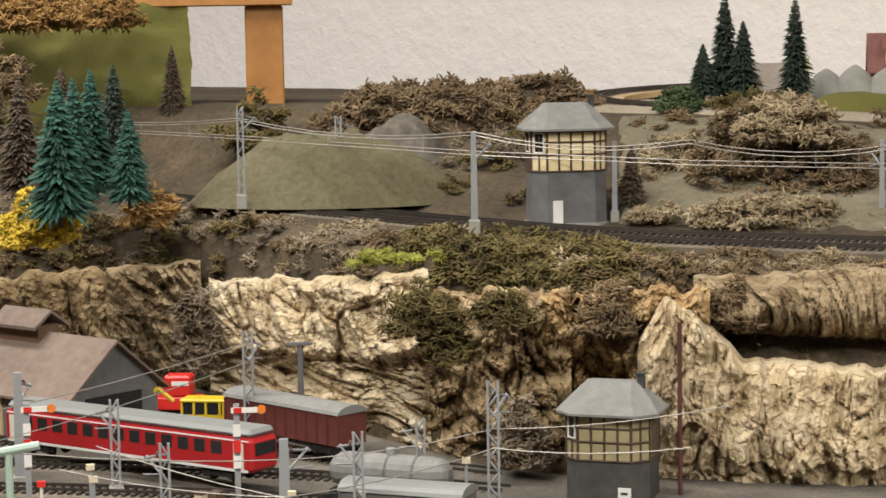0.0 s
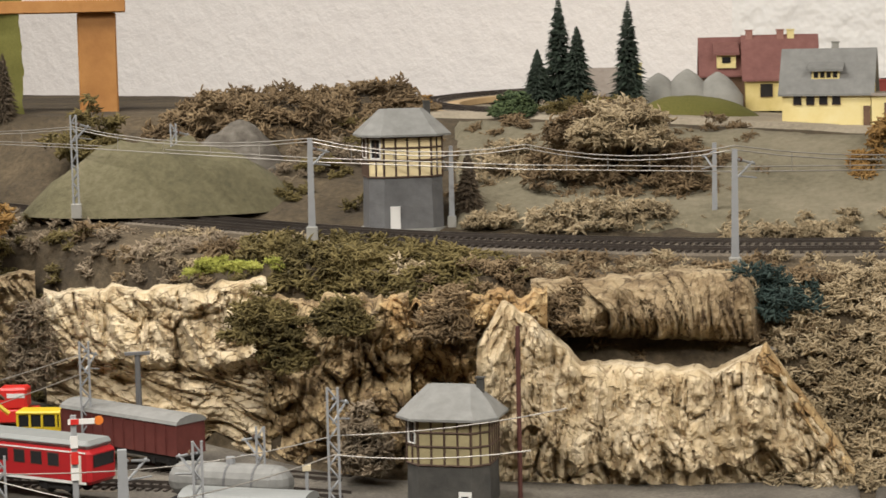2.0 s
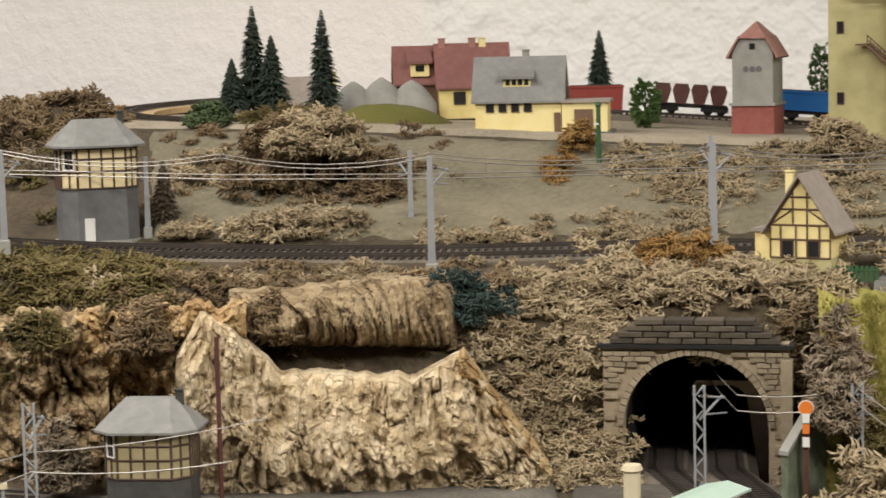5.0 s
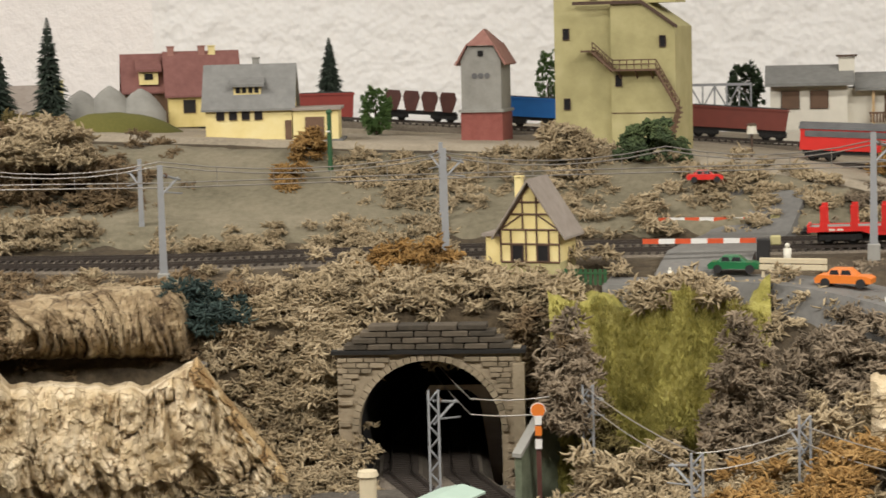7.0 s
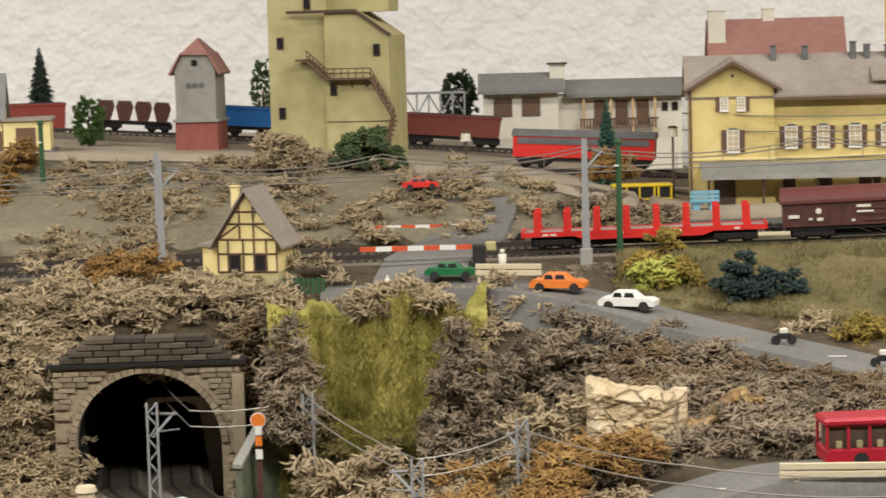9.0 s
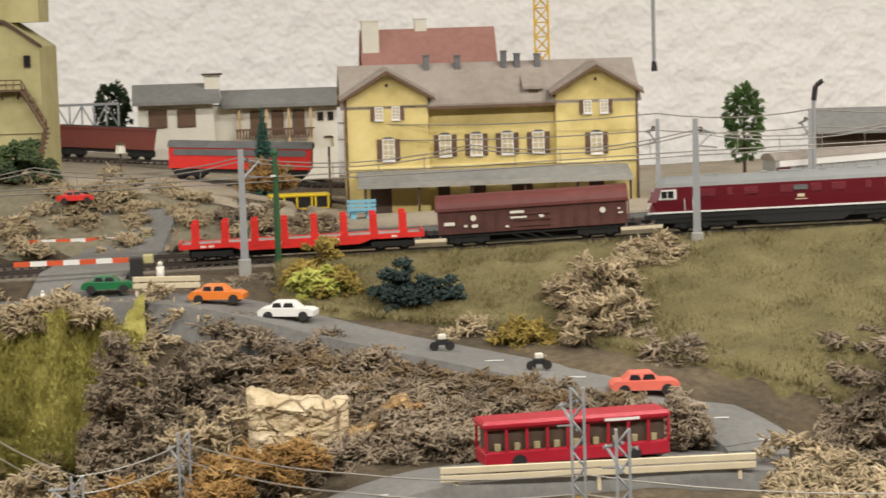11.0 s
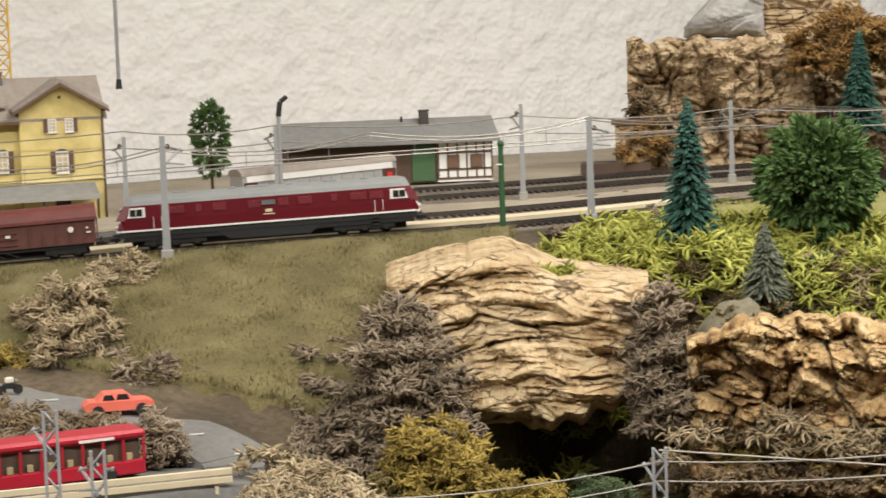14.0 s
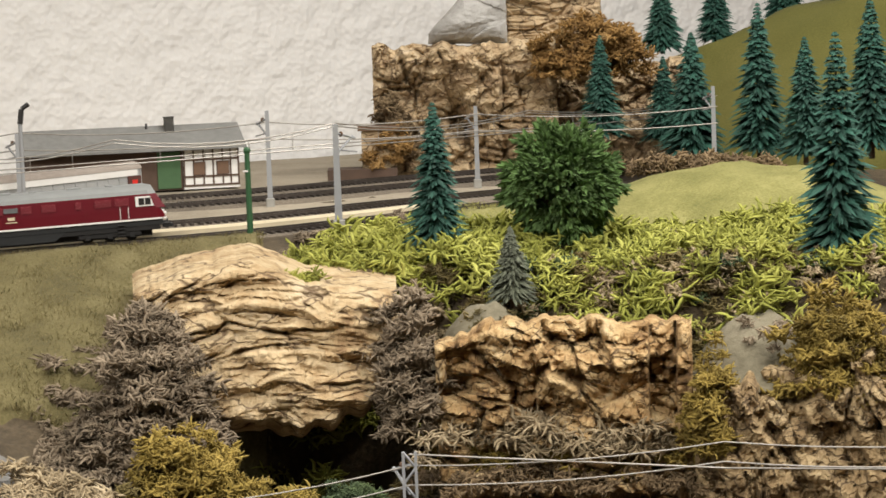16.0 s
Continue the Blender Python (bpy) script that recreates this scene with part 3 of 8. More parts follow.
for az, r, z, h, c in ((35.3, 2.06, -0.33, 0.09, "grey"), (28.6, 1.715, -0.272, 0.06, "olive"), (29.3, 1.725, -0.25, 0.04, "olive"), (24.2, 1.68, -0.25, 0.045, "brown"), (20.9, 1.70, -0.245, 0.035, "brown"), (27.0, 1.69, -0.24, 0.03, "olive"), (26.6, 1.66, -0.345, 0.05, "grey")):
    moss_heap(az, r, z, 0.045, 0.04, h, 50, c, "moss hanging in a cleft of the cliff", 0.02)
moss_field(24.5, 14.0, lambda a: cl(a) - 0.035, lambda a: cl(a) + 0.02, 150, "brown", "brown moss fringe on the ledge", 0.02, lift=0.0)
moss_field(42, 30, lambda a: cl(a) - 0.045, lambda a: cl(a) + 0.01, 150, "brown", "brown moss fringe on the cliff", 0.022, lift=0.0)


def grass_blades(name, az0, az1, lo, hi, count, mat, label, h=0.0035, lift=0.004, height=None):
    """Short static grass: single thin blades."""
    g = Geo()
    for _ in range(count):
        az = rng.uniform(min(az0, az1), max(az0, az1))
        r = rng.uniform(lo(az), hi(az))
        p = at(az, r, (height(az, r) if height else ground(az, r) + lift))
        t, l = rng.uniform(0, 6.283), h * rng.uniform(0.5, 1.4)
        o = Vector((math.cos(t), math.sin(t), 0)) * 0.00055
        d = Vector((rng.normal() * 0.5, rng.normal() * 0.5, 1)).normalized() * l
        n0 = len(g.v)
        g.v += [tuple(p - o), tuple(p + o), tuple(p + d)]
        g.f.append((n0, n0 + 1, n0 + 2))
    ob = single(name, g, mat, Matrix(), label, "grass", kind="stuff")
    return ob


M_BLADE = material("grass_blade", [(0.05, 0.042, 0.014), (0.17, 0.14, 0.05), (0.36, 0.31, 0.17)], 90, 0.9, bump=0, island=0.7, coarse=22)
M_BLADEB = material("grass_blade_bank", [(0.12, 0.11, 0.02), (0.38, 0.34, 0.085), (0.58, 0.52, 0.20)], 60, 0.9, bump=0, island=0.25, coarse=18)
M_BLADEG = material("grass_blade_green", [(0.15, 0.155, 0.035), (0.33, 0.315, 0.095), (0.50, 0.47, 0.20)], 90, 0.9, bump=0, island=0.7, coarse=22)
grass_blades("grass", -3.2, -23.8, lambda a: cl(a) + lerp(a, [-19, -15, -10], [-0.09, -0.02, 0.045]), lambda a: knots(a)[0][3] + 0.012, 60000, M_BLADE, "short dry static grass on the slope", h=0.0055)
grass_blades("grass", -29, -42, lambda a: cl(a) + 0.1, lambda a: 2.1, 22000, M_BLADEG, "short green static grass on the field")

# ---- hills, slopes, road ----
foot_r = lambda a: knots(a)[0][1]
bench0 = lambda a: knots(a)[0][3]
bench1 = lambda a: knots(a)[0][4]
edge_r = lambda a: knots(a)[0][5]
sheet("hillside", 24, -2, lambda a: bench1(a) + 0.01, lambda a: edge_r(a) - 0.005, M_HILL, "bare grey olive painted hillside behind the track", cells=(110, 14))
sheet("plateau", 25, -4, lambda a: edge_r(a) - 0.004, lambda a: 2.76 / math.cos(radians(a)), M_SAND, "pale sandy plateau of the upper village", cells=(110, 20), wav=0.0015)
sheet("station_yard", -3.9, -34, lambda a: bench1(a) + 0.0, lambda a: 2.76 / math.cos(radians(a)), M_SAND, "sandy ground of the station yard", cells=(110, 20), wav=0.0008)
sheet("grass_slope", -3.2, -23.8, lambda a: cl(a) + lerp(a, [-19, -15, -10], [-0.09, -0.02, 0.045]), lambda a: bench0(a) + 0.012, M_GRASS, "dry olive static grass slope below the track", cells=(110, 30))
sheet("grass_field", -29, -42, lambda a: cl(a) + 0.03, lambda a: min(bench0(a), 2.1), M_GREEN, "light green grass field beyond the trees", cells=(70, 24))
sheet("yard_ground", 42, 13, lambda a: 1.2, lambda a: foot_r(a) - 0.005, M_YARD, "dark cindery ballast of the lower yard", cells=(100, 30), wav=0.0008)
sheet("yard_ground_east", 13, 3, lambda a: 1.2, lambda a: foot_r(a) - 0.01, M_YARD, "dark cindery ballast before the tunnel", cells=(40, 20), wav=0.0008)


def ribbon(name, way, width, mat, label, lift=0.006, n=90, category="road"):
    """A strip draped on the land along (angle, distance) points."""
    s = Geo()
    k = len(way)
    ts = np.linspace(0, k - 1, n)
    pts = []
    for t in ts:
        az = sum(lerp(t + d, range(k), [w[0] for w in way]) for d in (-0.5, -0.25, 0, 0.25, 0.5)) / 5
        r = sum(lerp(t + d, range(k), [w[1] for w in way]) for d in (-0.5, -0.25, 0, 0.25, 0.5)) / 5
        pts.append(at(az, r, ground(az, r) + lift))
    for i, p in enumerate(pts):
        e = (pts[min(i + 1, n - 1)] - pts[max(i - 1, 0)])
        o = Vector((e.y, -e.x, 0)).normalized()
        for u, h in ((-0.66, -0.034), (-0.5, 0.001), (0.5, 0.001), (0.66, -0.034)):
            s.v.append(tuple(p + o * u * width + Vector((0, 0, h))))
    s.f = [(i * 4 + j, i * 4 + 4 + j, i * 4 + 5 + j, i * 4 + 1 + j) for i in range(n - 1) for j in range(3)]
    return single(name, s, mat, Matrix(), label, category, kind="structure")


ROAD = [(5.0, 1.775), (2.5, 1.765), (0, 1.735), (-3.4, 1.665), (-7.9, 1.595), (-12.2, 1.53), (-15.3, 1.485), (-16.9, 1.435), (-15.7, 1.41), (-10.8, 1.395), (-4.7, 1.37), (-2.6, 1.33)]
ribbon("road", ROAD, 0.062, M_ROAD, "grey model road winding down in a hairpin bend", n=140)
M_WHITE = paint("white_paint", (0.72, 0.71, 0.68), 0.6)
for az, r, turn, ln in ((-15.0, 1.482, 6, 0.013), (-16.2, 1.462, -30, 0.009), (-16.3, 1.415, 40, 0.01), (-9.0, 1.578, 2, 0.014), (-11.2, 1.545, 2, 0.014), (-6.0, 1.36, 4, 0.013), (-13.9, 1.405, 2, 0.013)):
    single("road_marking", Geo().box(-ln / 2, ln / 2, -0.0007, 0.0007, 0, 0.0006), M_WHITE, stand(az, r, ground(az, r) + 0.0075, turn), "white painted line on the road", "marking", "road markings")
# level crossing
ribbon("crossing_road", [(2.2, 1.76), (2.0, 1.80), (1.6, 1.87), (1.0, 1.96), (0.2, 2.06)], 0.075, M_ROAD, "grey roadway over the level crossing", lift=0.0062, n=30)
# cream platform strip beyond the main track
M_CREAM = paint("cream_concrete", (0.60, 0.52, 0.36), 0.85, 0.1)
M_GREYP = paint("platform_grey", (0.13, 0.13, 0.125), 0.85, 0.2)


def strip(name, az0, az1, d0, d1, h0, h1, mat, label, category="platform"):
    s = Geo()
    n = 50
    for i in range(n + 1):
        az = az0 + (az1 - az0) * i / n
        r, z = track_r(az), track_z(az)
        for d, h in ((d0, h0), (d0, h1), (d1, h1), (d1, h0)):
            s.v.append(tuple(at(az, r + d, z + h)))
    s.f = [(i * 4 + j, i * 4 + 4 + j, i * 4 + 4 + (j + 1) % 4, i * 4 + (j + 1) % 4) for i in range(n) for j in range(4)] + [(3, 2, 1, 0), (n * 4, n * 4 + 1, n * 4 + 2, n * 4 + 3)]
    return single(name, s, mat, Matrix(), label, category, kind="structure")


strip("platform_strip", -3.8, -29, 0.030, 0.062, -0.012, 0.002, M_CREAM, "low cream concrete platform beside the track")
strip("station_platform", -3.2, -14.2, 0.125, 0.27, -0.012, 0.008, M_GREYP, "dark grey station platform with a pale top")
strip("platform_top", -3.3, -14.1, 0.128, 0.268, 0.0085, 0.0105, M_SAND, "pale sandy platform surface")
# rear station tracks
for k, d in enumerate((0.088, 0.30, 0.42)):
    rail_path("station_track", [at(a, track_r(max(a, -25)) + d + max(0, -25 - a) * 0.03, track_z(max(a, -25)) + 0.006) for a in np.arange((-3.0, -14.5, -14.5)[k], -33.1, -1.0)], "rusty station track with dark sleepers")

# green felt slope right of the tunnel, and felt hills at both ends


def patch(name, az0, az1, top, bot, dist, mat, label, bulge=0.0, n=(40, 30), lump=0.004, category="hill", back=0.25):
    """A lumpy hill skin standing between two heights, with a top that runs back."""
    s = Geo()
    na, nv = n
    for i in range(na + 1):
        u = i / na
        az = az0 + (az1 - az0) * u
        for j in range(nv + 7):
            v = min(1.0, j / nv)
            z = bot(az) + (top(az) - bot(az)) * v
            r = dist(az) - bulge * math.sin(math.pi * u) * math.cos(v * math.pi / 2) + 0.06 * v
            if j > nv:
                r += (j - nv) / 6 * back
                z += 0.004 - 0.003 * (j - nv)
            p = at(az, r, z)
            d = relief(p, 22, lump)
            s.v.append(tuple(p + Vector((0, -d, d))))
    w = nv + 7
    s.f = [(i * w + j, i * w + j + 1, i * w + w + j + 1, i * w + w + j) for i in range(na) for j in range(w - 1)]
    return single(name, s, mat, Matrix(), label, category, smooth=True)


M_BANK = material("bank_grass", [(0.10, 0.095, 0.02), (0.31, 0.28, 0.065), (0.48, 0.43, 0.14)], 90, 0.95, bump=1.0, coarse=16)
patch("grass_bank", 6.2, 0.3, lambda a: -0.216 + 0.012 * noise.noise(Vector((a * 1.1, 0, 0))), lambda a: -0.38, lambda a: 1.61 + 0.02 * noise.noise(Vector((a * 2.0, 3, 0))), M_BANK, "steep mossy green grass bank", bulge=0.02, lump=0.022, category="grass bank", back=0.1)
patch("green_hill", 44.5, 35.2, lambda a: 0.05, lambda a: -0.14, lambda a: 2.66, M_FELT, "steep green felt hill against the wall", lump=0.012, back=0.0)
patch("green_hill", -34.4, -45, lambda a: lerp(a, [-45, -38, -36, -34], [0.03, 0.015, -0.03, -0.06]), lambda a: -0.19, lambda a: 2.75, M_FELT, "rounded green felt hill behind the spruces", bulge=0.1, lump=0.006, back=0.3)


def mound(az, r, z, wa, wr, h, mat, label, lump=0.012):
    s = Geo()
    na, nr = 28, 9
    c = at(az, r, z - 0.01)
    a0 = radians(az)
    ex, ey = Vector((math.cos(a0), math.sin(a0), 0)), Vector((-math.sin(a0), math.cos(a0), 0))
    for j in range(nr + 1):
        for i in range(na):
            t = 2 * math.pi * i / na
            k = j / nr
            p = c + ex * math.cos(t) * wa / 2 * k + ey * math.sin(t) * wr / 2 * k + Vector((0, 0, (h + 0.01) * (1 - k ** 2.2)))
            s.v.append(tuple(p + Vector((0, 0, relief(p, 25, lump) * (1 - k)))))
    s.f = [(j * na + i, (j + 1) * na + i, (j + 1) * na + (i + 1) % na, j * na + (i + 1) % na) for j in range(nr) for i in range(na)]
    return single("mound", s, mat, Matrix(), label, "hill", smooth=True)


M_HILLG = material("hill_green_grey", [(0.06, 0.054, 0.028), (0.11, 0.098, 0.052), (0.16, 0.14, 0.085)], 150, 0.95, bump=0.6)
M_ROCKL = material("rock_pale_grey", [(0.20, 0.19, 0.175), (0.34, 0.33, 0.31), (0.46, 0.45, 0.43)], 60, 0.9, bump=0.5, coarse=14)
M_PATCH = material("reddish_sand", [(0.24, 0.15, 0.085), (0.34, 0.225, 0.135), (0.42, 0.295, 0.19)], 200, 0.95, bump=0.4)
M_ROCKG = material("rock_grey", [(0.05, 0.042, 0.033), (0.13, 0.115, 0.095), (0.24, 0.22, 0.19)], 80, 0.9, bump=0.9, coarse=20)
mound(31.6, 2.26, -0.175, 0.30, 0.18, 0.062, M_HILLG, "green grey sloping hill beside the track", lump=0.03)
mound(28.6, 2.45, -0.14, 0.30, 0.2, 0.065, M_EARTH, "dark brown hill behind the signal box", lump=0.02)
mound(26.2, 2.48, -0.14, 0.22, 0.2, 0.07, M_EARTH, "dark brown hill behind the signal box", lump=0.02)
moss_heap(28.8, 2.44, -0.13, 0.32, 0.17, 0.066, 520, "brown", "dark brown moss covering the hill", 0.026)
moss_heap(26.1, 2.47, -0.125, 0.20, 0.16, 0.06, 260, "brown", "dark brown moss covering the hill", 0.026)
moss_heap(25.7, 2.55, -0.10, 0.12, 0.1, 0.035, 50, "rust", "orange brown moss on the hill crest", 0.024)
mound(29.7, 2.33, -0.155, 0.13, 0.09, 0.058, M_ROCKG, "grey rough rock outcrop", lump=0.016)
moss_heap(27.3, 2.3, -0.17, 0.16, 0.09, 0.05, 60, "grey", "grey moss on the slope", 0.02)
moss_heap(33.5, 2.42, -0.14, 0.10, 0.1, 0.065, 70, "olive", "olive moss at the foot of the post", 0.022)
# moss hill right of the upper signal box
mound(19.6, 2.2, -0.17, 0.19, 0.16, 0.085, M_EARTH, "brown hill under tan moss", lump=0.014)
moss_heap(19.9, 2.17, -0.175, 0.2, 0.17, 0.10, 330, "brown", "brown moss hill", 0.022)
moss_heap(19.4, 2.11, -0.12, 0.12, 0.07, 0.045, 90, "tan", "pale tan moss on the hill", 0.022)
moss_heap(17.9, 2.12, -0.175, 0.08, 0.1, 0.075, 80, "brown", "brown moss hill", 0.02)
moss_heap(19.7, 2.04, -0.197, 0.21, 0.05, 0.03, 120, "tan", "tan moss along the track", 0.018)
moss_heap(22.6, 2.2, -0.17, 0.12, 0.1, 0.055, 90, "tan", "tan brown moss heap", 0.02)
moss_heap(23.0, 2.06, -0.195, 0.06, 0.04, 0.02, 30, "tan", "tan moss along the track", 0.016)
# slope bushes below the village
moss_heap(13.1, 2.12, -0.17, 0.045, 0.06, 0.05, 45, "rust", "rusty moss on the hillside", 0.018)
moss_heap(12.5, 2.17, -0.13, 0.04, 0.05, 0.03, 30, "rust", "rusty moss on the hillside", 0.018)
moss_field(14.8, 9.6, lambda a: track_r(a) + 0.10, lambda a: track_r(a) + 0.15, 135, "tan", "tan moss at the foot of the hillside", 0.017)
moss_field(11.2, 7.6, lambda a: edge_r(a) - 0.14, lambda a: edge_r(a) - 0.03, 195, "tan", "tan moss on the hillside", 0.021)
moss_field(7.6, -4.6, lambda a: bench1(a) + 0.01, lambda a: edge_r(a) + 0.02, 345, "tan", "tan moss bank beside the level crossing", 0.022)
moss_field(-1.5, -4.8, lambda a: bench1(a) + 0.01, lambda a: edge_r(a), 60, "grey", "grey moss bank", 0.02)
moss_heap(5.6, 2.12, -0.13, 0.06, 0.05, 0.035, 45, "tan", "pale heap of tan moss by the tower", 0.02)
moss_heap(3.4, 2.13, -0.135, 0.075, 0.05, 0.048, 60, "green", "green bush beside the tower", 0.018, shapes=LEAFY, name="bush")
moss_heap(-3.1, 2.1, -0.15, 0.055, 0.04, 0.03, 35, "rust", "brown bush near the siding", 0.018)
# bank beneath the crossing and along the road
moss_field(5.2, -1.0, lambda a: 1.66, lambda a: 1.725, 165, "tan", "tan moss along the road", 0.022, lift=0.0)
moss_heap(2.6, 1.68, -0.222, 0.11, 0.05, 0.03, 70, "tan", "pale tan moss heap", 0.02)
moss_heap(5.7, 1.60, -0.30, 0.045, 0.06, 0.09, 110, "grey", "grey brown moss beside the green bank", 0.02)
moss_heap(3.6, 1.553, -0.385, 0.17, 0.06, 0.088, 240, "tan", "tan moss at the foot of the green bank", 0.022)
moss_heap(1.0, 1.58, -0.31, 0.06, 0.06, 0.095, 150, "grey", "dark grey moss beside the green bank", 0.021)
moss_heap(-1.4, 1.60, -0.30, 0.10, 0.09, 0.075, 130, "grey", "grey brown moss heap", 0.022)
moss_heap(0.6, 1.56, -0.37, 0.07, 0.08, 0.12, 120, "grey", "dark grey brown moss bank", 0.022)
moss_heap(-1.6, 1.50, -0.38, 0.12, 0.1, 0.13, 190, "tan", "tan moss bank", 0.022)
moss_field(-2.0, -13.0, lambda a: lerp(a, [-16, -8, -2], [1.43, 1.425, 1.46]), lambda a: lerp(a, [-16, -8, -2], [1.44, 1.55, 1.61]), 860, "grey", "grey brown moss bank between the road bends", 0.022, lift=0.0)
moss_field(-3.0, -12.6, lambda a: lerp(a, [-16, -8, -2], [1.42, 1.51, 1.56]), lambda a: lerp(a, [-16, -8, -2], [1.445, 1.555, 1.61]), 200, "brown", "brown moss along the road", 0.02, lift=0.004)
moss_heap(-13.9, 1.45, -0.285, 0.05, 0.05, 0.036, 50, "grey", "grey moss in the hairpin bend", 0.018)
moss_field(5.5, -3.5, lambda a: 1.38, lambda a: 1.52, 390, "tan", "tan brown moss in the foreground", 0.024, lift=0.01)
moss_field(2.0, -3.5, lambda a: 1.36, lambda a: 1.46, 90, "rust", "rusty brown moss in the foreground", 0.022, lift=0.03)
bark("cork_piece", None, -2.3, -5.0, wob(lambda a: -0.246 - 0.004 * (-2.3 - a), 0.004, 2, 3), lambda a: -0.30, lambda a: 1.475, M_CORK, "pale flat piece of layered cork bark", seed=3.3, amp=0.004, layer=0.006, thick=0.02)
bark("cork_piece", None, -5.0, -8.2, wob(lambda a: -0.255 - 0.012 * abs(a + 6.6), 0.006, 2, 4), lambda a: -0.294, lambda a: 1.47, M_CORK_O, "broken pale cork bark pieces by the road", seed=5.3, amp=0.014, layer=0.012, thick=0.02)
moss_field(-1.5, -6.5, lambda a: lerp(a, [-6.5, -1.5], [1.555, 1.63]), lambda a: lerp(a, [-6.5, -1.5], [1.585, 1.68]), 90, "grey", "grey moss along the road edge", 0.02, lift=0.004)
# slope bushes by the road
moss_heap(-4.5, 1.745, -0.228, 0.085, 0.06, 0.06, 110, "yellow", "yellow green bush on the slope", 0.016, shapes=LEAFY, name="bush")
moss_heap(-6.7, 1.71, -0.24, 0.08, 0.06, 0.058, 100, "dark", "dark green bush on the slope", 0.018, shapes=LEAFY, name="bush")
moss_heap(-4.3, 1.73, -0.23, 0.06, 0.04, 0.045, 60, "bright", "light green bush on the slope", 0.015, shapes=LEAFY, name="bush")
moss_heap(-8.3, 1.66, -0.245, 0.05, 0.04, 0.022, 40, "tan", "tan moss beside the road", 0.018)
moss_heap(-9.8, 1.64, -0.25, 0.07, 0.04, 0.026, 60, "yellow", "yellow brown moss beside the road", 0.018)
moss_heap(-11.8, 1.69, -0.238, 0.09, 0.16, 0.055, 200, "tan", "pale tan moss bush on the grass slope", 0.021)
moss_heap(-12.2, 1.64, -0.255, 0.10, 0.06, 0.03, 90, "grey", "grey moss on the slope", 0.02)
moss_heap(-14.2, 1.60, -0.262, 0.09, 0.05, 0.026, 70, "grey", "grey moss on the slope", 0.02)
moss_heap(-13.3, 1.785, -0.207, 0.075, 0.06, 0.034, 80, "tan", "brown tan moss beside the track", 0.018)
moss_field(0.5, -5.5, lambda a: 1.765, lambda a: 1.81, 90, "grey", "grey moss along the track", 0.016, lift=-0.006)
# lower foreground
moss_field(-7.5, -16.5, lambda a: 1.24, lambda a: 1.325, 190, "yellow", "yellow moss along the lower yard", 0.02, lift=-0.004)
moss_field(-16.8, -19.8, lambda a: 1.27, lambda a: 1.42, 180, "tan", "tan moss in the foreground", 0.022, lift=0.01)

# ---- big cork rocks on the right ----
bark("cork_boulder", None, -20.3, -27.3, wob(lambda a: lerp(a, [-27.3, -26, -25, -23.4, -21.5, -20.3], [-0.190, -0.186, -0.184, -0.163, -0.172, -0.184]), 0.002, 2, 6), lambda a: lerp(a, [-27.3, -26, -24.6, -22.4, -21.2, -20.3], [-0.262, -0.286, -0.296, -0.288, -0.262, -0.215]) + 0.007 * noise.noise(Vector((a * 2.3, 1, 1))), lambda a: 1.565, M_BOULDER, "large pale cork bark boulder with wavy ridges", seed=12.4, amp=0.0065, layer=0.0085, long=8.0, fine=0.35, rib=1.0, block=0.35, dip=lambda u, v: -14 + 26 * u, prof=lambda az, v: 0.055 * min(1.0, v * 6) * (1 - 0.75 * v * v) * math.sin(math.pi * (az + 27.3) / 7.0) ** 0.5 if -27.3 < az < -20.3 else 0.0, thick=0.15, cell=0.0013)
bark("cork_outcrop", None, -28.3, -35.2, wob(lambda a: lerp(a, [-35.2, -30, -28.3], [-0.214, -0.210, -0.226]), 0.006, 2, 4), lambda a: -0.36, lambda a: 1.52, M_CORK_O, "ochre cork bark outcrop with deep hollows", seed=14.9, amp=0.016, layer=0.014, long=2.8, rib=0.7, dip=16, bulge=0.02, prof=lambda az, v: 0.012 * (v > 0.8) - 0.02 * (abs(az + 34.4) < 0.35))
bark("cork_outcrop", None, -35.2, -42.5, wob(lambda a: -0.262 + 0.006 * (-35 - a), 0.008, 2, 5), lambda a: -0.37, lambda a: 1.5, M_CORK_D, "tan cork bark outcrop at the end of the rocks", seed=17.9, amp=0.014, layer=0.013, bulge=0.02, dip=60, long=3.5)
bark("cork_wall", None, -26.9, -31.8, wob(lambda a: -0.018, 0.008, 2.2, 6), lambda a: -0.17, lambda a: 2.52, M_ROCKB, "tall brown cork bark rock wall", seed=21.0, amp=0.016, layer=0.013, long=2.6, rib=0.25, block=1.5, dip=90, thick=0.12, cell=0.0019)
bark("cork_wall", None, -31.6, -35.2, wob(lambda a: -0.045, 0.014, 2.2, 7), lambda a: -0.17, lambda a: 2.58, M_ROCKB, "brown cork bark rock wall", seed=23.0, amp=0.015, layer=0.013, long=2.6, block=1.5, dip=90, thick=0.1, cell=0.0019)
bark("ruin_block", None, -30.4, -33.0, lambda a: 0.055, lambda a: -0.03, lambda a: 2.6, M_ROCKB, "brown masonry like cork block on the rock", seed=25.0, amp=0.006, layer=0.012, thick=0.08)
bark("grey_rock", None, -28.4, -30.5, lambda a: lerp(a, [-30.5, -29.4, -28.4], [0.045, 0.04, -0.005]), lambda a: -0.018, lambda a: 2.53, M_ROCKL, "smooth pale grey rock on the cliff", seed=27.0, amp=0.004, layer=0.05, bulge=0.02, thick=0.08)
moss_heap(-32.6, 2.5, -0.06, 0.16, 0.1, 0.075, 150, "rust", "rusty brown moss on the rocks", 0.024)
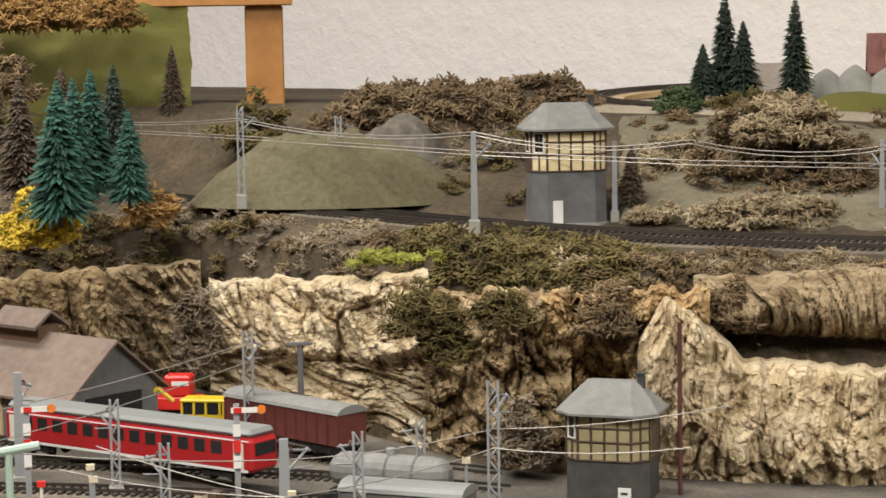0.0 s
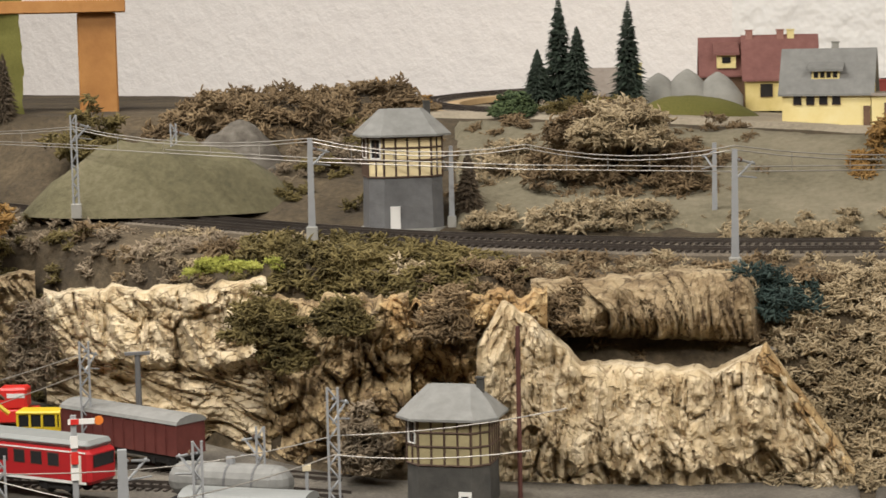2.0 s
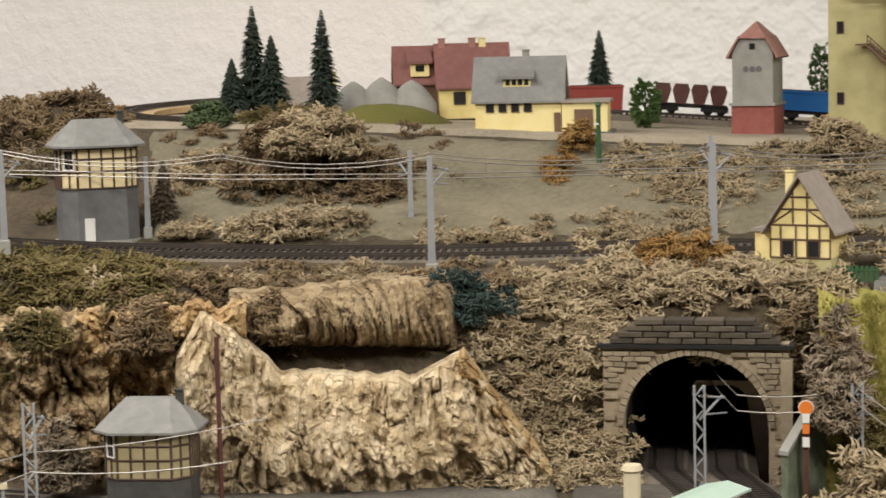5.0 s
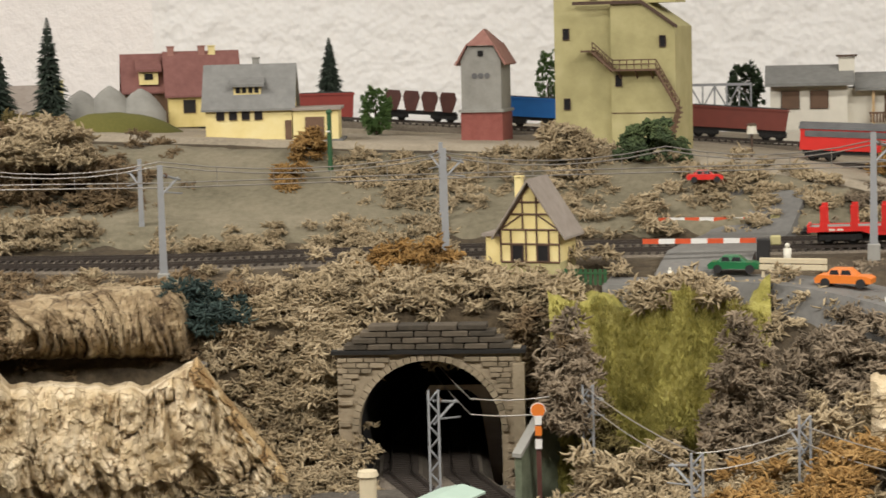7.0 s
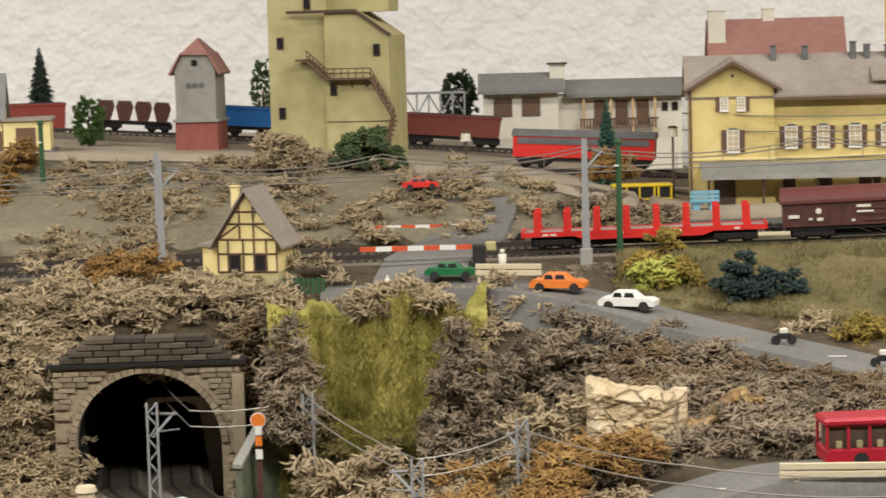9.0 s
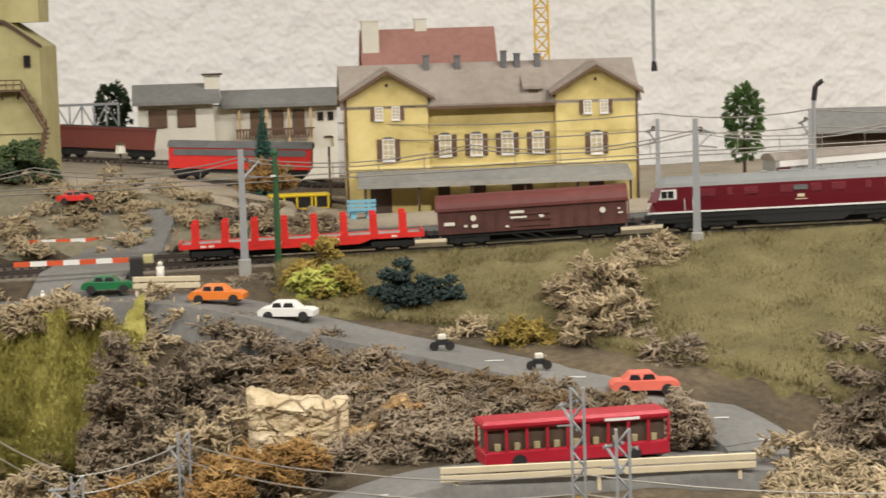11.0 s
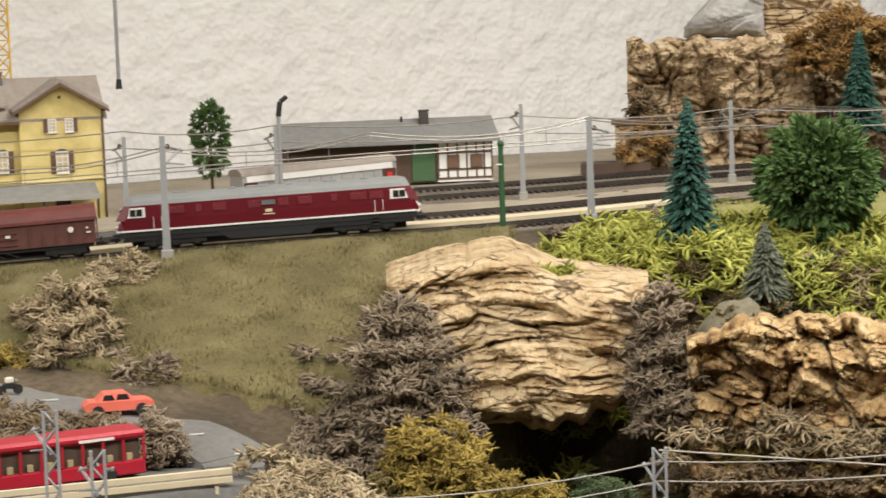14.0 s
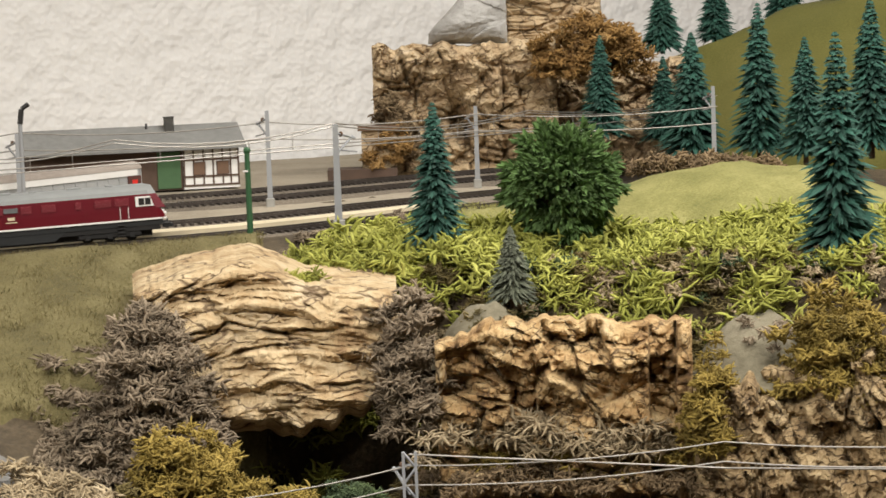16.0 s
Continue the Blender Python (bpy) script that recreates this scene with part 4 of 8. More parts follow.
moss_heap(-27.2, 2.47, -0.16, 0.06, 0.05, 0.05, 40, "rust", "rusty moss at the rock foot", 0.02)
moss_heap(-20.7, 1.50, -0.30, 0.11, 0.09, 0.125, 230, "grey", "grey brown moss beside the boulder", 0.021)
moss_heap(-19.6, 1.49, -0.31, 0.07, 0.08, 0.065, 100, "grey", "grey brown moss beside the boulder", 0.021)
moss_heap(-21.6, 1.45, -0.325, 0.10, 0.08, 0.062, 190, "yellow", "mustard yellow moss cushion", 0.017)
moss_heap(-23.7, 1.40, -0.335, 0.09, 0.07, 0.04, 120, "yellow", "mustard yellow moss cushion", 0.017)
moss_heap(-26.0, 1.38, -0.325, 0.05, 0.05, 0.038, 80, "green", "green moss cushion", 0.014, shapes=FINE)
moss_heap(-27.6, 1.54, -0.29, 0.065, 0.06, 0.105, 120, "grey", "grey brown moss in the rock gap", 0.021)
moss_heap(-18.6, 1.36, -0.33, 0.08, 0.08, 0.05, 80, "tan", "tan moss at the road edge", 0.02)
moss_field(-28.6, -35.2, lambda a: 1.515, lambda a: 1.58, 150, "yellow", "yellow brown moss over the outcrop", 0.02, lift=0.03)
moss_field(-28.2, -36.0, lambda a: 1.50, lambda a: 1.60, 180, "brown", "brown moss over the outcrop", 0.02, lift=0.02)
moss_heap(-35.6, 1.50, -0.30, 0.04, 0.05, 0.075, 80, "yellow", "yellow moss between the rocks", 0.018)
moss_heap(-39.2, 1.52, -0.27, 0.11, 0.09, 0.085, 190, "yellow", "mustard yellow moss cushion on the rocks", 0.018)
moss_field(-25.0, -31.0, lambda a: 1.66, lambda a: 1.79, 380, "bright", "bright yellow green moss under the trees", 0.03, lift=0.006, shapes=LONG)
moss_field(-29.0, -41.0, lambda a: 1.60, lambda a: 1.86, 620, "bright", "bright green moss under the trees", 0.03, lift=0.004, shapes=LONG)
moss_field(-30.0, -41.0, lambda a: 1.60, lambda a: 1.80, 200, "green", "green moss under the trees", 0.019, lift=0.006)
moss_field(-28.0, -41.0, lambda a: 1.55, lambda a: 1.67, 340, "tan", "tan moss over the mossy bank", 0.021, lift=0.002)
moss_field(-26.5, -38.0, lambda a: 1.56, lambda a: 1.66, 300, "olive", "olive moss over the mossy bank", 0.02, lift=0.004)
moss_field(-18.0, -20.5, lambda a: 1.42, lambda a: 1.62, 150, "grey", "grey moss at the end of the grass slope", 0.02)
moss_field(-19.5, -29.0, lambda a: 1.26, lambda a: 1.42, 170, "olive", "dark olive moss in the foreground", 0.022, lift=0.01)
moss_field(-24.5, -29.5, lambda a: 1.72, lambda a: track_r(a) - 0.04, 120, "grey", "grey moss beside the track", 0.018)
moss_field(-32.5, -36.5, lambda a: 1.98, lambda a: 2.06, 90, "brown", "brown moss strip along the field", 0.02)
moss_heap(-24.6, 1.60, -0.205, 0.05, 0.03, 0.028, 40, "bright", "bright green tuft behind the boulder", 0.016)
moss_field(-28.6, -35.0, lambda a: 1.50, lambda a: 1.56, 120, "tan", "twiggy brown moss mat over the outcrop", 0.026, lift=0.045, shapes=LONG)
mound(-29.7, 1.58, -0.24, 0.085, 0.10, 0.038, M_HILL, "smooth olive grey mound beside the small spruce", lump=0.016)
mound(-36.9, 1.60, -0.25, 0.10, 0.2, 0.034, M_HILL, "sandy grey slope between mossy rocks", lump=0.02)
mound(-36.6, 2.05, -0.19, 0.42, 0.36, 0.052, M_GREEN, "low rounded light green grass hill", lump=0.006)
moss_heap(-20.6, 1.53, -0.225, 0.06, 0.05, 0.035, 60, "grey", "grey brown moss in the hollow end of the boulder", 0.02)
moss_heap(-35.6, 2.1, -0.148, 0.17, 0.05, 0.018, 70, "brown", "brown moss on the crest of the grass hill", 0.02)
moss_heap(-27.4, 2.5, -0.15, 0.06, 0.06, 0.09, 60, "brown", "dark brown moss beside the rock wall", 0.022)
moss_heap(-37.3, 1.565, -0.235, 0.07, 0.09, 0.022, 26, "grey", "low grey moss on the sandy slope", 0.013)
moss_heap(-29.9, 1.56, -0.225, 0.06, 0.06, 0.02, 16, "olive", "low olive moss on the mound", 0.012)
# left end
moss_field(41, 34, lambda a: cl(a) - 0.05, lambda a: cl(a) + 0.03, 180, "olive", "olive moss at the forest edge", 0.022)
moss_heap(39.35, 2.04, -0.203, 0.075, 0.05, 0.055, 90, "gold", "bright yellow bush at the forest edge", 0.02, shapes=LEAFY, name="bush")
moss_heap(36.4, 2.2, -0.20, 0.06, 0.05, 0.04, 50, "rust", "rusty bush beside the track", 0.02)
moss_heap(39.3, 2.6, 0.0, 0.3, 0.12, 0.05, 150, "rust", "rusty brown moss on the green hill", 0.03)
moss_heap(40.5, 2.5, -0.08, 0.12, 0.1, 0.07, 70, "brown", "brown moss on the green hill", 0.026)
moss_heap(30.0, 1.86, -0.208, 0.11, 0.02, 0.012, 50, "bright", "green grass strip at the cliff edge", 0.012, shapes=FINE)
for az, r, w in ((16.0, 1.70, 0.022), (15.3, 1.69, 0.018), (15.7, 1.72, 0.02)):
    s = Geo().ball((0, 0, 0), w / 2, 9, 6, 0.35)
    s.v = [tuple(Vector(p) * (1 + 0.25 * noise.noise(Vector(p) * 90 + Vector((az, 0, 0))))) for p in s.v]
    single("flat_stone", s, M_ROCKG, stand(az, r, ground(az, r) + 0.008), "flat grey stone on the moss slope", "stone", "flat stones", smooth=True)

g = Geo()
for _ in range(22000):
    az, z = rng.uniform(0.4, 6.1), rng.uniform(-0.375, -0.215)
    v = (z + 0.38) / 0.164
    r = 1.61 + 0.02 * noise.noise(Vector((az * 2.0, 3, 0))) - 0.02 * math.sin(math.pi * (6.2 - az) / 5.9) * math.cos(v * math.pi / 2) + 0.06 * v - 0.002
    p = at(az, r, z)
    d = relief(p, 22, 0.022)
    p += Vector((0, -d, d))
    t = rng.uniform(0, 6.283)
    o = Vector((math.cos(t), math.sin(t), 0)) * 0.0007
    e = Vector((rng.normal() * 0.4, -0.5 + rng.normal() * 0.3, 1)).normalized() * 0.005 * rng.uniform(0.5, 1.4)
    n0 = len(g.v)
    g.v += [tuple(p - o), tuple(p + o), tuple(p + e)]
    g.f.append((n0, n0 + 1, n0 + 2))
single("grass", g, M_BLADEB, Matrix(), "shaggy green grass on the steep bank", "grass", kind="stuff")
for az, z, c in ((4.9, -0.33, "olive"), (3.0, -0.345, "olive"), (1.5, -0.32, "brown"), (5.6, -0.27, "brown")):
    moss_heap(az, 1.605, z, 0.03, 0.03, 0.05, 30, c, "dark moss streak in the grass bank", 0.018)

moss_field(24.0, 16.0, lambda a: bench1(a) + 0.06, lambda a: edge_r(a), 140, "brown", "brown moss scattered on the hillside", 0.02)
moss_field(30.0, 25.5, lambda a: bench1(a) + 0.06, lambda a: edge_r(a), 90, "olive", "olive moss scattered on the hillside", 0.02)
moss_field(17.0, 9.0, lambda a: bench1(a) + 0.0, lambda a: bench1(a) + 0.05, 110, "tan", "tan moss at the foot of the hillside", 0.018)
moss_field(24.0, -1.0, lambda a: 2.45, lambda a: 2.7, 130, "olive", "low olive scrub on the plateau", 0.013)

# ---- buildings ----
M_ROOFG = material("grey_roof", [(0.15, 0.15, 0.14), (0.20, 0.20, 0.19), (0.25, 0.25, 0.235)], 110, 0.8, bump=0.15)
M_ROOFB = material("brown_grey_roof", [(0.22, 0.185, 0.155), (0.29, 0.25, 0.215), (0.34, 0.30, 0.26)], 110, 0.85, bump=0.2)
M_ROOFD = material("dark_planked_roof", [(0.11, 0.08, 0.065), (0.17, 0.125, 0.10), (0.22, 0.165, 0.135)], 110, 0.85, bump=0.3)
M_ROOFR = material("red_roof", [(0.15, 0.06, 0.052), (0.20, 0.085, 0.073), (0.25, 0.115, 0.10)], 130, 0.8, bump=0.2)
M_ROOFP = material("pale_red_roof", [(0.25, 0.115, 0.095), (0.32, 0.16, 0.13), (0.38, 0.20, 0.165)], 130, 0.8, bump=0.2)
M_YELLOW = material("yellow_render", [(0.42, 0.33, 0.12), (0.63, 0.51, 0.20), (0.74, 0.62, 0.29)], 35, 0.8, bump=0.1)
M_PALEY = material("pale_yellow_render", [(0.66, 0.53, 0.22), (0.75, 0.63, 0.29), (0.79, 0.69, 0.37)], 60, 0.8, bump=0.08)
M_TOWER = material("tower_yellow", [(0.32, 0.29, 0.135), (0.41, 0.37, 0.18), (0.48, 0.44, 0.23)], 50, 0.85, bump=0.1)
M_TIMBER = paint("dark_timber", (0.075, 0.045, 0.03), 0.8, 0.25)
M_BROWN = paint("brown_wood", (0.13, 0.075, 0.045), 0.75, 0.25)
M_GLASS = paint("dark_glass", (0.02, 0.02, 0.022), 0.15, 0.2)
M_BLIND = paint("cream_blind", (0.52, 0.44, 0.27), 0.5, 0.12)
M_DULL = paint("dull_panel", (0.33, 0.28, 0.15), 0.8, 0.3)
M_WARM = paint("cream_panel", (0.74, 0.62, 0.36), 0.7, 0.08)
M_OFFW = paint("off_white_render", (0.66, 0.63, 0.54), 0.8, 0.08)
M_GREYW = material("grey_wall", [(0.085, 0.085, 0.087), (0.125, 0.125, 0.127), (0.16, 0.16, 0.16)], 70, 0.85, bump=0.2)
M_DARKW = material("dark_wall", [(0.03, 0.03, 0.028), (0.055, 0.053, 0.048), (0.085, 0.08, 0.07)], 70, 0.9, bump=0.2)
M_CONC = material("grey_concrete", [(0.20, 0.195, 0.175), (0.28, 0.275, 0.25), (0.34, 0.33, 0.30)], 60, 0.9, bump=0.15)
M_BRICKR = material("red_masonry", [(0.19, 0.055, 0.045), (0.25, 0.075, 0.06), (0.30, 0.10, 0.08)], 140, 0.85, bump=0.3)
M_STEEL = paint("mast_grey", (0.30, 0.31, 0.32), 0.55, 0.12, 0.2)
M_WIRE = paint("wire_silver", (0.32, 0.30, 0.27), 0.4, 0.1, 0.5)
M_GREENP = paint("green_post", (0.022, 0.085, 0.03), 0.6, 0.2)
M_GREEND = paint("green_door", (0.05, 0.11, 0.045), 0.7, 0.15)
M_RED = paint("bright_red", (0.62, 0.028, 0.022), 0.4, 0.1)
M_ORANGE = paint("orange", (0.72, 0.20, 0.03), 0.4, 0.1)
M_PLAST = paint("white_plastic", (0.74, 0.73, 0.70), 0.45, 0.05)
M_BLACK = paint("black", (0.016, 0.015, 0.015), 0.6, 0.3)
M_WOOD = material("orange_wood", [(0.29, 0.12, 0.028), (0.40, 0.185, 0.048), (0.47, 0.24, 0.075)], 30, 0.55, bump=0.08)
M_PLY = material("pale_wood", [(0.42, 0.28, 0.14), (0.52, 0.37, 0.20), (0.60, 0.45, 0.26)], 50, 0.7, bump=0.08)
M_STONE = material("tunnel_stone", [(0.14, 0.115, 0.075), (0.28, 0.225, 0.15), (0.40, 0.33, 0.23)], 170, 0.9, bump=0.5, objrand=0.8)
M_STONED = material("sooty_stone", [(0.03, 0.025, 0.018), (0.075, 0.06, 0.042), (0.15, 0.12, 0.085)], 170, 0.9, bump=0.5, objrand=0.8)
M_MATT_BLACK = paint("matt_black", (0.012, 0.011, 0.010), 0.95, 0.3)


def gable_roof(parent, x0, x1, y0, y1, eave, ridge, mat, over=0.004, th=0.0022, along="x", name="roof", label=""):
    """A pitched roof of two thick slopes, ridge along x or y."""
    s = Geo()
    if along == "x":
        ym, d = (y0 + y1) / 2, (ridge - eave) / ((y1 - y0) / 2) * over
        s.prism_x([(y0 - over, eave - d), (ym, ridge), (y1 + over, eave - d), (y1 + over, eave - d + th), (ym, ridge + th * 1.3), (y0 - over, eave - d + th)], x0 - over, x1 + over)
    else:
        xm, d = (x0 + x1) / 2, (ridge - eave) / ((x1 - x0) / 2) * over
        s.prism([(x0 - over, eave - d), (xm, ridge), (x1 + over, eave - d), (x1 + over, eave - d + th), (xm, ridge + th * 1.3), (x0 - over, eave - d + th)], y0 - over, y1 + over)
    return part(name, s, mat, parent, label)


def gable_walls(parent, x0, x1, y0, y1, eave, ridge, mat, along="x", label=""):
    if along == "x":
        s = Geo().prism_x([(y0, 0), (y1, 0), (y1, eave), ((y0 + y1) / 2, ridge), (y0, eave)], x0, x1)
    else:
        s = Geo().prism([(x0, 0), (x1, 0), (x1, eave), ((x0 + x1) / 2, ridge), (x0, eave)], y0, y1)
    return part("wall", s, mat, parent, label)


def window(parent, x, y, z, w, h, frame_mat=None, shutters=None, bars=3, arch=False):
    """A window on a wall that faces -y: sunk pane, frame with bars, shutters and sill."""
    frame_mat = frame_mat or M_PLAST
    f = Geo()
    t = 0.0011
    f.box(x - w / 2, x - w / 2 + t, y - 0.0012, y + 0.0004, z - h / 2, z + h / 2)
    f.box(x + w / 2 - t, x + w / 2, y - 0.0012, y + 0.0004, z - h / 2, z + h / 2)
    f.box(x - w / 2 + t, x + w / 2 - t, y - 0.0012, y + 0.0004, z + h / 2 - t, z + h / 2)
    f.box(x - w / 2 + t, x + w / 2 - t, y - 0.0012, y + 0.0004, z - h / 2, z - h / 2 + t)
    f.box(x - t / 3, x + t / 3, y - 0.001, y + 0.0004, z - h / 2 + t, z + h / 2 - t)
    for k in range(1, bars + 1):
        q = z - h / 2 + h * k / (bars + 1)
        f.box(x - w / 2 + t, x + w / 2 - t, y - 0.0009, y + 0.0004, q - t * 0.35, q + t * 0.35)
    win = part("window", f, frame_mat, parent)
    part("pane", Geo().box(x - w / 2 + t / 2, x + w / 2 - t / 2, y - 0.0004, y + 0.0003, z - h / 2 + t / 2, z + h / 2 - t / 2), M_BLIND, win)
    part("sill", Geo().box(x - w / 2 - 0.0006, x + w / 2 + 0.0006, y - 0.0022, y + 0.0003, z - h / 2 - 0.001, z - h / 2 - 0.0001), frame_mat, win)
    if arch:
        part("lintel", Geo().prism([(x - w / 2, z + h / 2 + 0.0001), (x + w / 2, z + h / 2 + 0.0001), (x + w / 4, z + h / 2 + 0.0022), (x - w / 4, z + h / 2 + 0.0022)], y - 0.001, y + 0.0003), M_GREYW, win)
    if shutters:
        for sx in (-1, 1):
            a, b = x + sx * (w / 2 + 0.0003), x + sx * (w / 2 + w * 0.42)
            sh = Geo().box(min(a, b), max(a, b), y - 0.0014, y - 0.0001, z - h / 2, z + h / 2)
            for k in range(6):
                q = z - h / 2 + h * (k + 0.5) / 6
                sh.box(min(a, b) + 0.0004, max(a, b) - 0.0004, y - 0.0018, y - 0.0013, q - 0.0004, q + 0.0003)
            part("shutter", sh, shutters, win)
    return win


def dark_opening(parent, x, y, z, w, h, mat=None, name="window"):
    s = Geo().box(x - w / 2, x + w / 2, y - 0.0009, y + 0.0003, z - h / 2, z + h / 2)
    win = part(name, s, mat or M_GLASS, parent)
    f = Geo()
    for x0, x1, z0, z1 in ((x - w / 2 - 0.0006, x - w / 2, z - h / 2, z + h / 2), (x + w / 2, x + w / 2 + 0.0006, z - h / 2, z + h / 2), (x - w / 2 - 0.0006, x + w / 2 + 0.0006, z + h / 2, z + h / 2 + 0.0006), (x - w / 2 - 0.0006, x + w / 2 + 0.0006, z - h / 2 - 0.0006, z - h / 2)):
        f.box(x0, x1, y - 0.0013, y + 0.0003, z0, z1)
    part("frame", f, M_TIMBER, win)
    return win


def chimney(parent, x, y, z0, z1, w=0.006, mat=None):
    s = Geo().box(x - w / 2, x + w / 2, y - w / 2, y + w / 2, z0, z1 - 0.0012)
    c = part("chimney", s, mat or M_CONC, parent)
    part("cap", Geo().box(x - w / 2 - 0.0008, x + w / 2 + 0.0008, y - w / 2 - 0.0008, y + w / 2 + 0.0008, z1 - 0.0012, z1), mat or M_CONC, c)


def signal_box(m, wall, label, k=1.0, sign=False):
    """Octagonal signal box: plain lower storey, glazed half-timbered cabin, hipped roof."""
    top = thing("signal_box", m, label, "signal box", "signal boxes")
    w, d, c = 0.036 * k, 0.030 * k, 0.013 * k
    octo = lambda w, d, c, z: [(-w + c, -d, z), (w - c, -d, z), (w, -d + c, z), (w, d - c, z), (w - c, d, z), (-w + c, d, z), (-w, d - c, z), (-w, -d + c, z)]
    def frustum(rings):
        s = Geo()
        vs = [p for r in rings for p in r]
        n = 8
        fs = [(j * n + i, j * n + (i + 1) % n, j * n + n + (i + 1) % n, j * n + n + i) for j in range(len(rings) - 1) for i in range(n)]
        return s.add(vs, fs + [tuple(range(n - 1, -1, -1)), tuple(range(len(vs) - n, len(vs)))])
    h = 0.052 * k
    part("base_wall", frustum([octo(w * 1.03, d * 1.03, c, -0.01), octo(w, d, c, h)]), wall, top, "plain grey lower storey")
    part("plinth", frustum([octo(w * 1.08, d * 1.08, c, -0.01), octo(w * 1.08, d * 1.08, c, 0.003)]), M_CONC, top)
    cabin = part("cabin", frustum([octo(w * 1.0, d * 1.0, c, h), octo(w, d, c, h + 0.040 * k)]), M_DULL if sign else M_WARM, top, "cream half-timbered cabin")
    corners = octo(w, d, c, 0)
    for i in range(8):
        a, b = Vector(corners[i]), Vector(corners[(i + 1) % 8])
        e = (b - a)
        o = Vector((e.y, -e.x, 0)).normalized()
        n = 4 if e.length > 0.03 * k else 2
        g = Geo()
        for q in range(n + 1):
            p = a + e * q / n + o * 0.0004
            g.rod(p + Vector((0, 0, h)), p + Vector((0, 0, h + 0.040 * k)), 0.0010 * k, n=4)
        for z in (0.001, 0.017, 0.029, 0.039):
            g.rod(a + o * 0.0004 + Vector((0, 0, h + z * k)), b + o * 0.0004 + Vector((0, 0, h + z * k)), 0.0010 * k, n=4)
        part("timber_frame", g, M_TIMBER, cabin)
        if i in (7, 6):
            p = a + e * 0.5 + o * 0.0003
            q = p.to_2d()
            u = e.normalized()
            wv = [p - u * e.length * 0.3 + Vector((0, 0, h + 0.019 * k)), p + u * e.length * 0.3 + Vector((0, 0, h + 0.019 * k)), p + u * e.length * 0.3 + Vector((0, 0, h + 0.038 * k)), p - u * e.length * 0.3 + Vector((0, 0, h + 0.038 * k))]
            gl = Geo().add(wv + [v - o * 0.0012 for v in wv], [(0, 1, 2, 3), (7, 6, 5, 4), (0, 4, 5, 1), (1, 5, 6, 2), (2, 6, 7, 3), (3, 7, 4, 0)])
            part("window", gl, M_GLASS, cabin)
            fr = Geo()
            for s0, s1 in ((0, 1), (1, 2), (2, 3), (3, 0)):
                fr.rod(wv[s0] + o * 0.0005, wv[s1] + o * 0.0005, 0.0008 * k, n=4)
            fr.rod((wv[0] + wv[3]) / 2 + o * 0.0005, (wv[1] + wv[2]) / 2 + o * 0.0005, 0.0006 * k, n=4)
            part("window_frame", fr, M_PLAST, cabin)
    e = h + 0.040 * k
    part("roof", frustum([octo(w * 1.24, d * 1.28, c * 1.3, e), octo(w * 1.24, d * 1.28, c * 1.3, e + 0.002 * k), octo(w * 1.03, d * 0.91, c * 1.1, e + 0.0105 * k), octo(w * 0.60, d * 0.16, c * 0.3, e + 0.026 * k)]), M_ROOFG, top, "hipped grey slate roof")
    chimney(top, w * 0.7, 0.0, e + 0.008 * k, e + 0.033 * k, 0.006 * k, M_DARKW)
    if not sign:
        part("door", Geo().box(-0.018 * k, -0.0085 * k, -d * 1.03 - 0.0015, -d, 0.003, 0.025 * k), M_PLAST, top, "bright white blank door panel")
    else:
        pl = part("sign_board", Geo().box(0.012 * k, 0.023 * k, -d * 1.03 - 0.0012, -d, 0.022 * k, 0.031 * k), M_PLAST, top, "small white sign board")
        part("sign_bar", Geo().box(0.0145 * k, 0.0205 * k, -d * 1.03 - 0.0016, -d * 1.03 - 0.0011, 0.0255 * k, 0.0275 * k), M_BLACK, pl)
    return top


signal_box(stand(25.3, 2.09, -0.196, 10), M_GREYW, "grey signal box with glazed cabin beside the main track")
signal_box(stand(24.1, 1.60, -0.372, -14), M_DARKW, "weathered dark signal box at the cliff foot", 0.88, True)


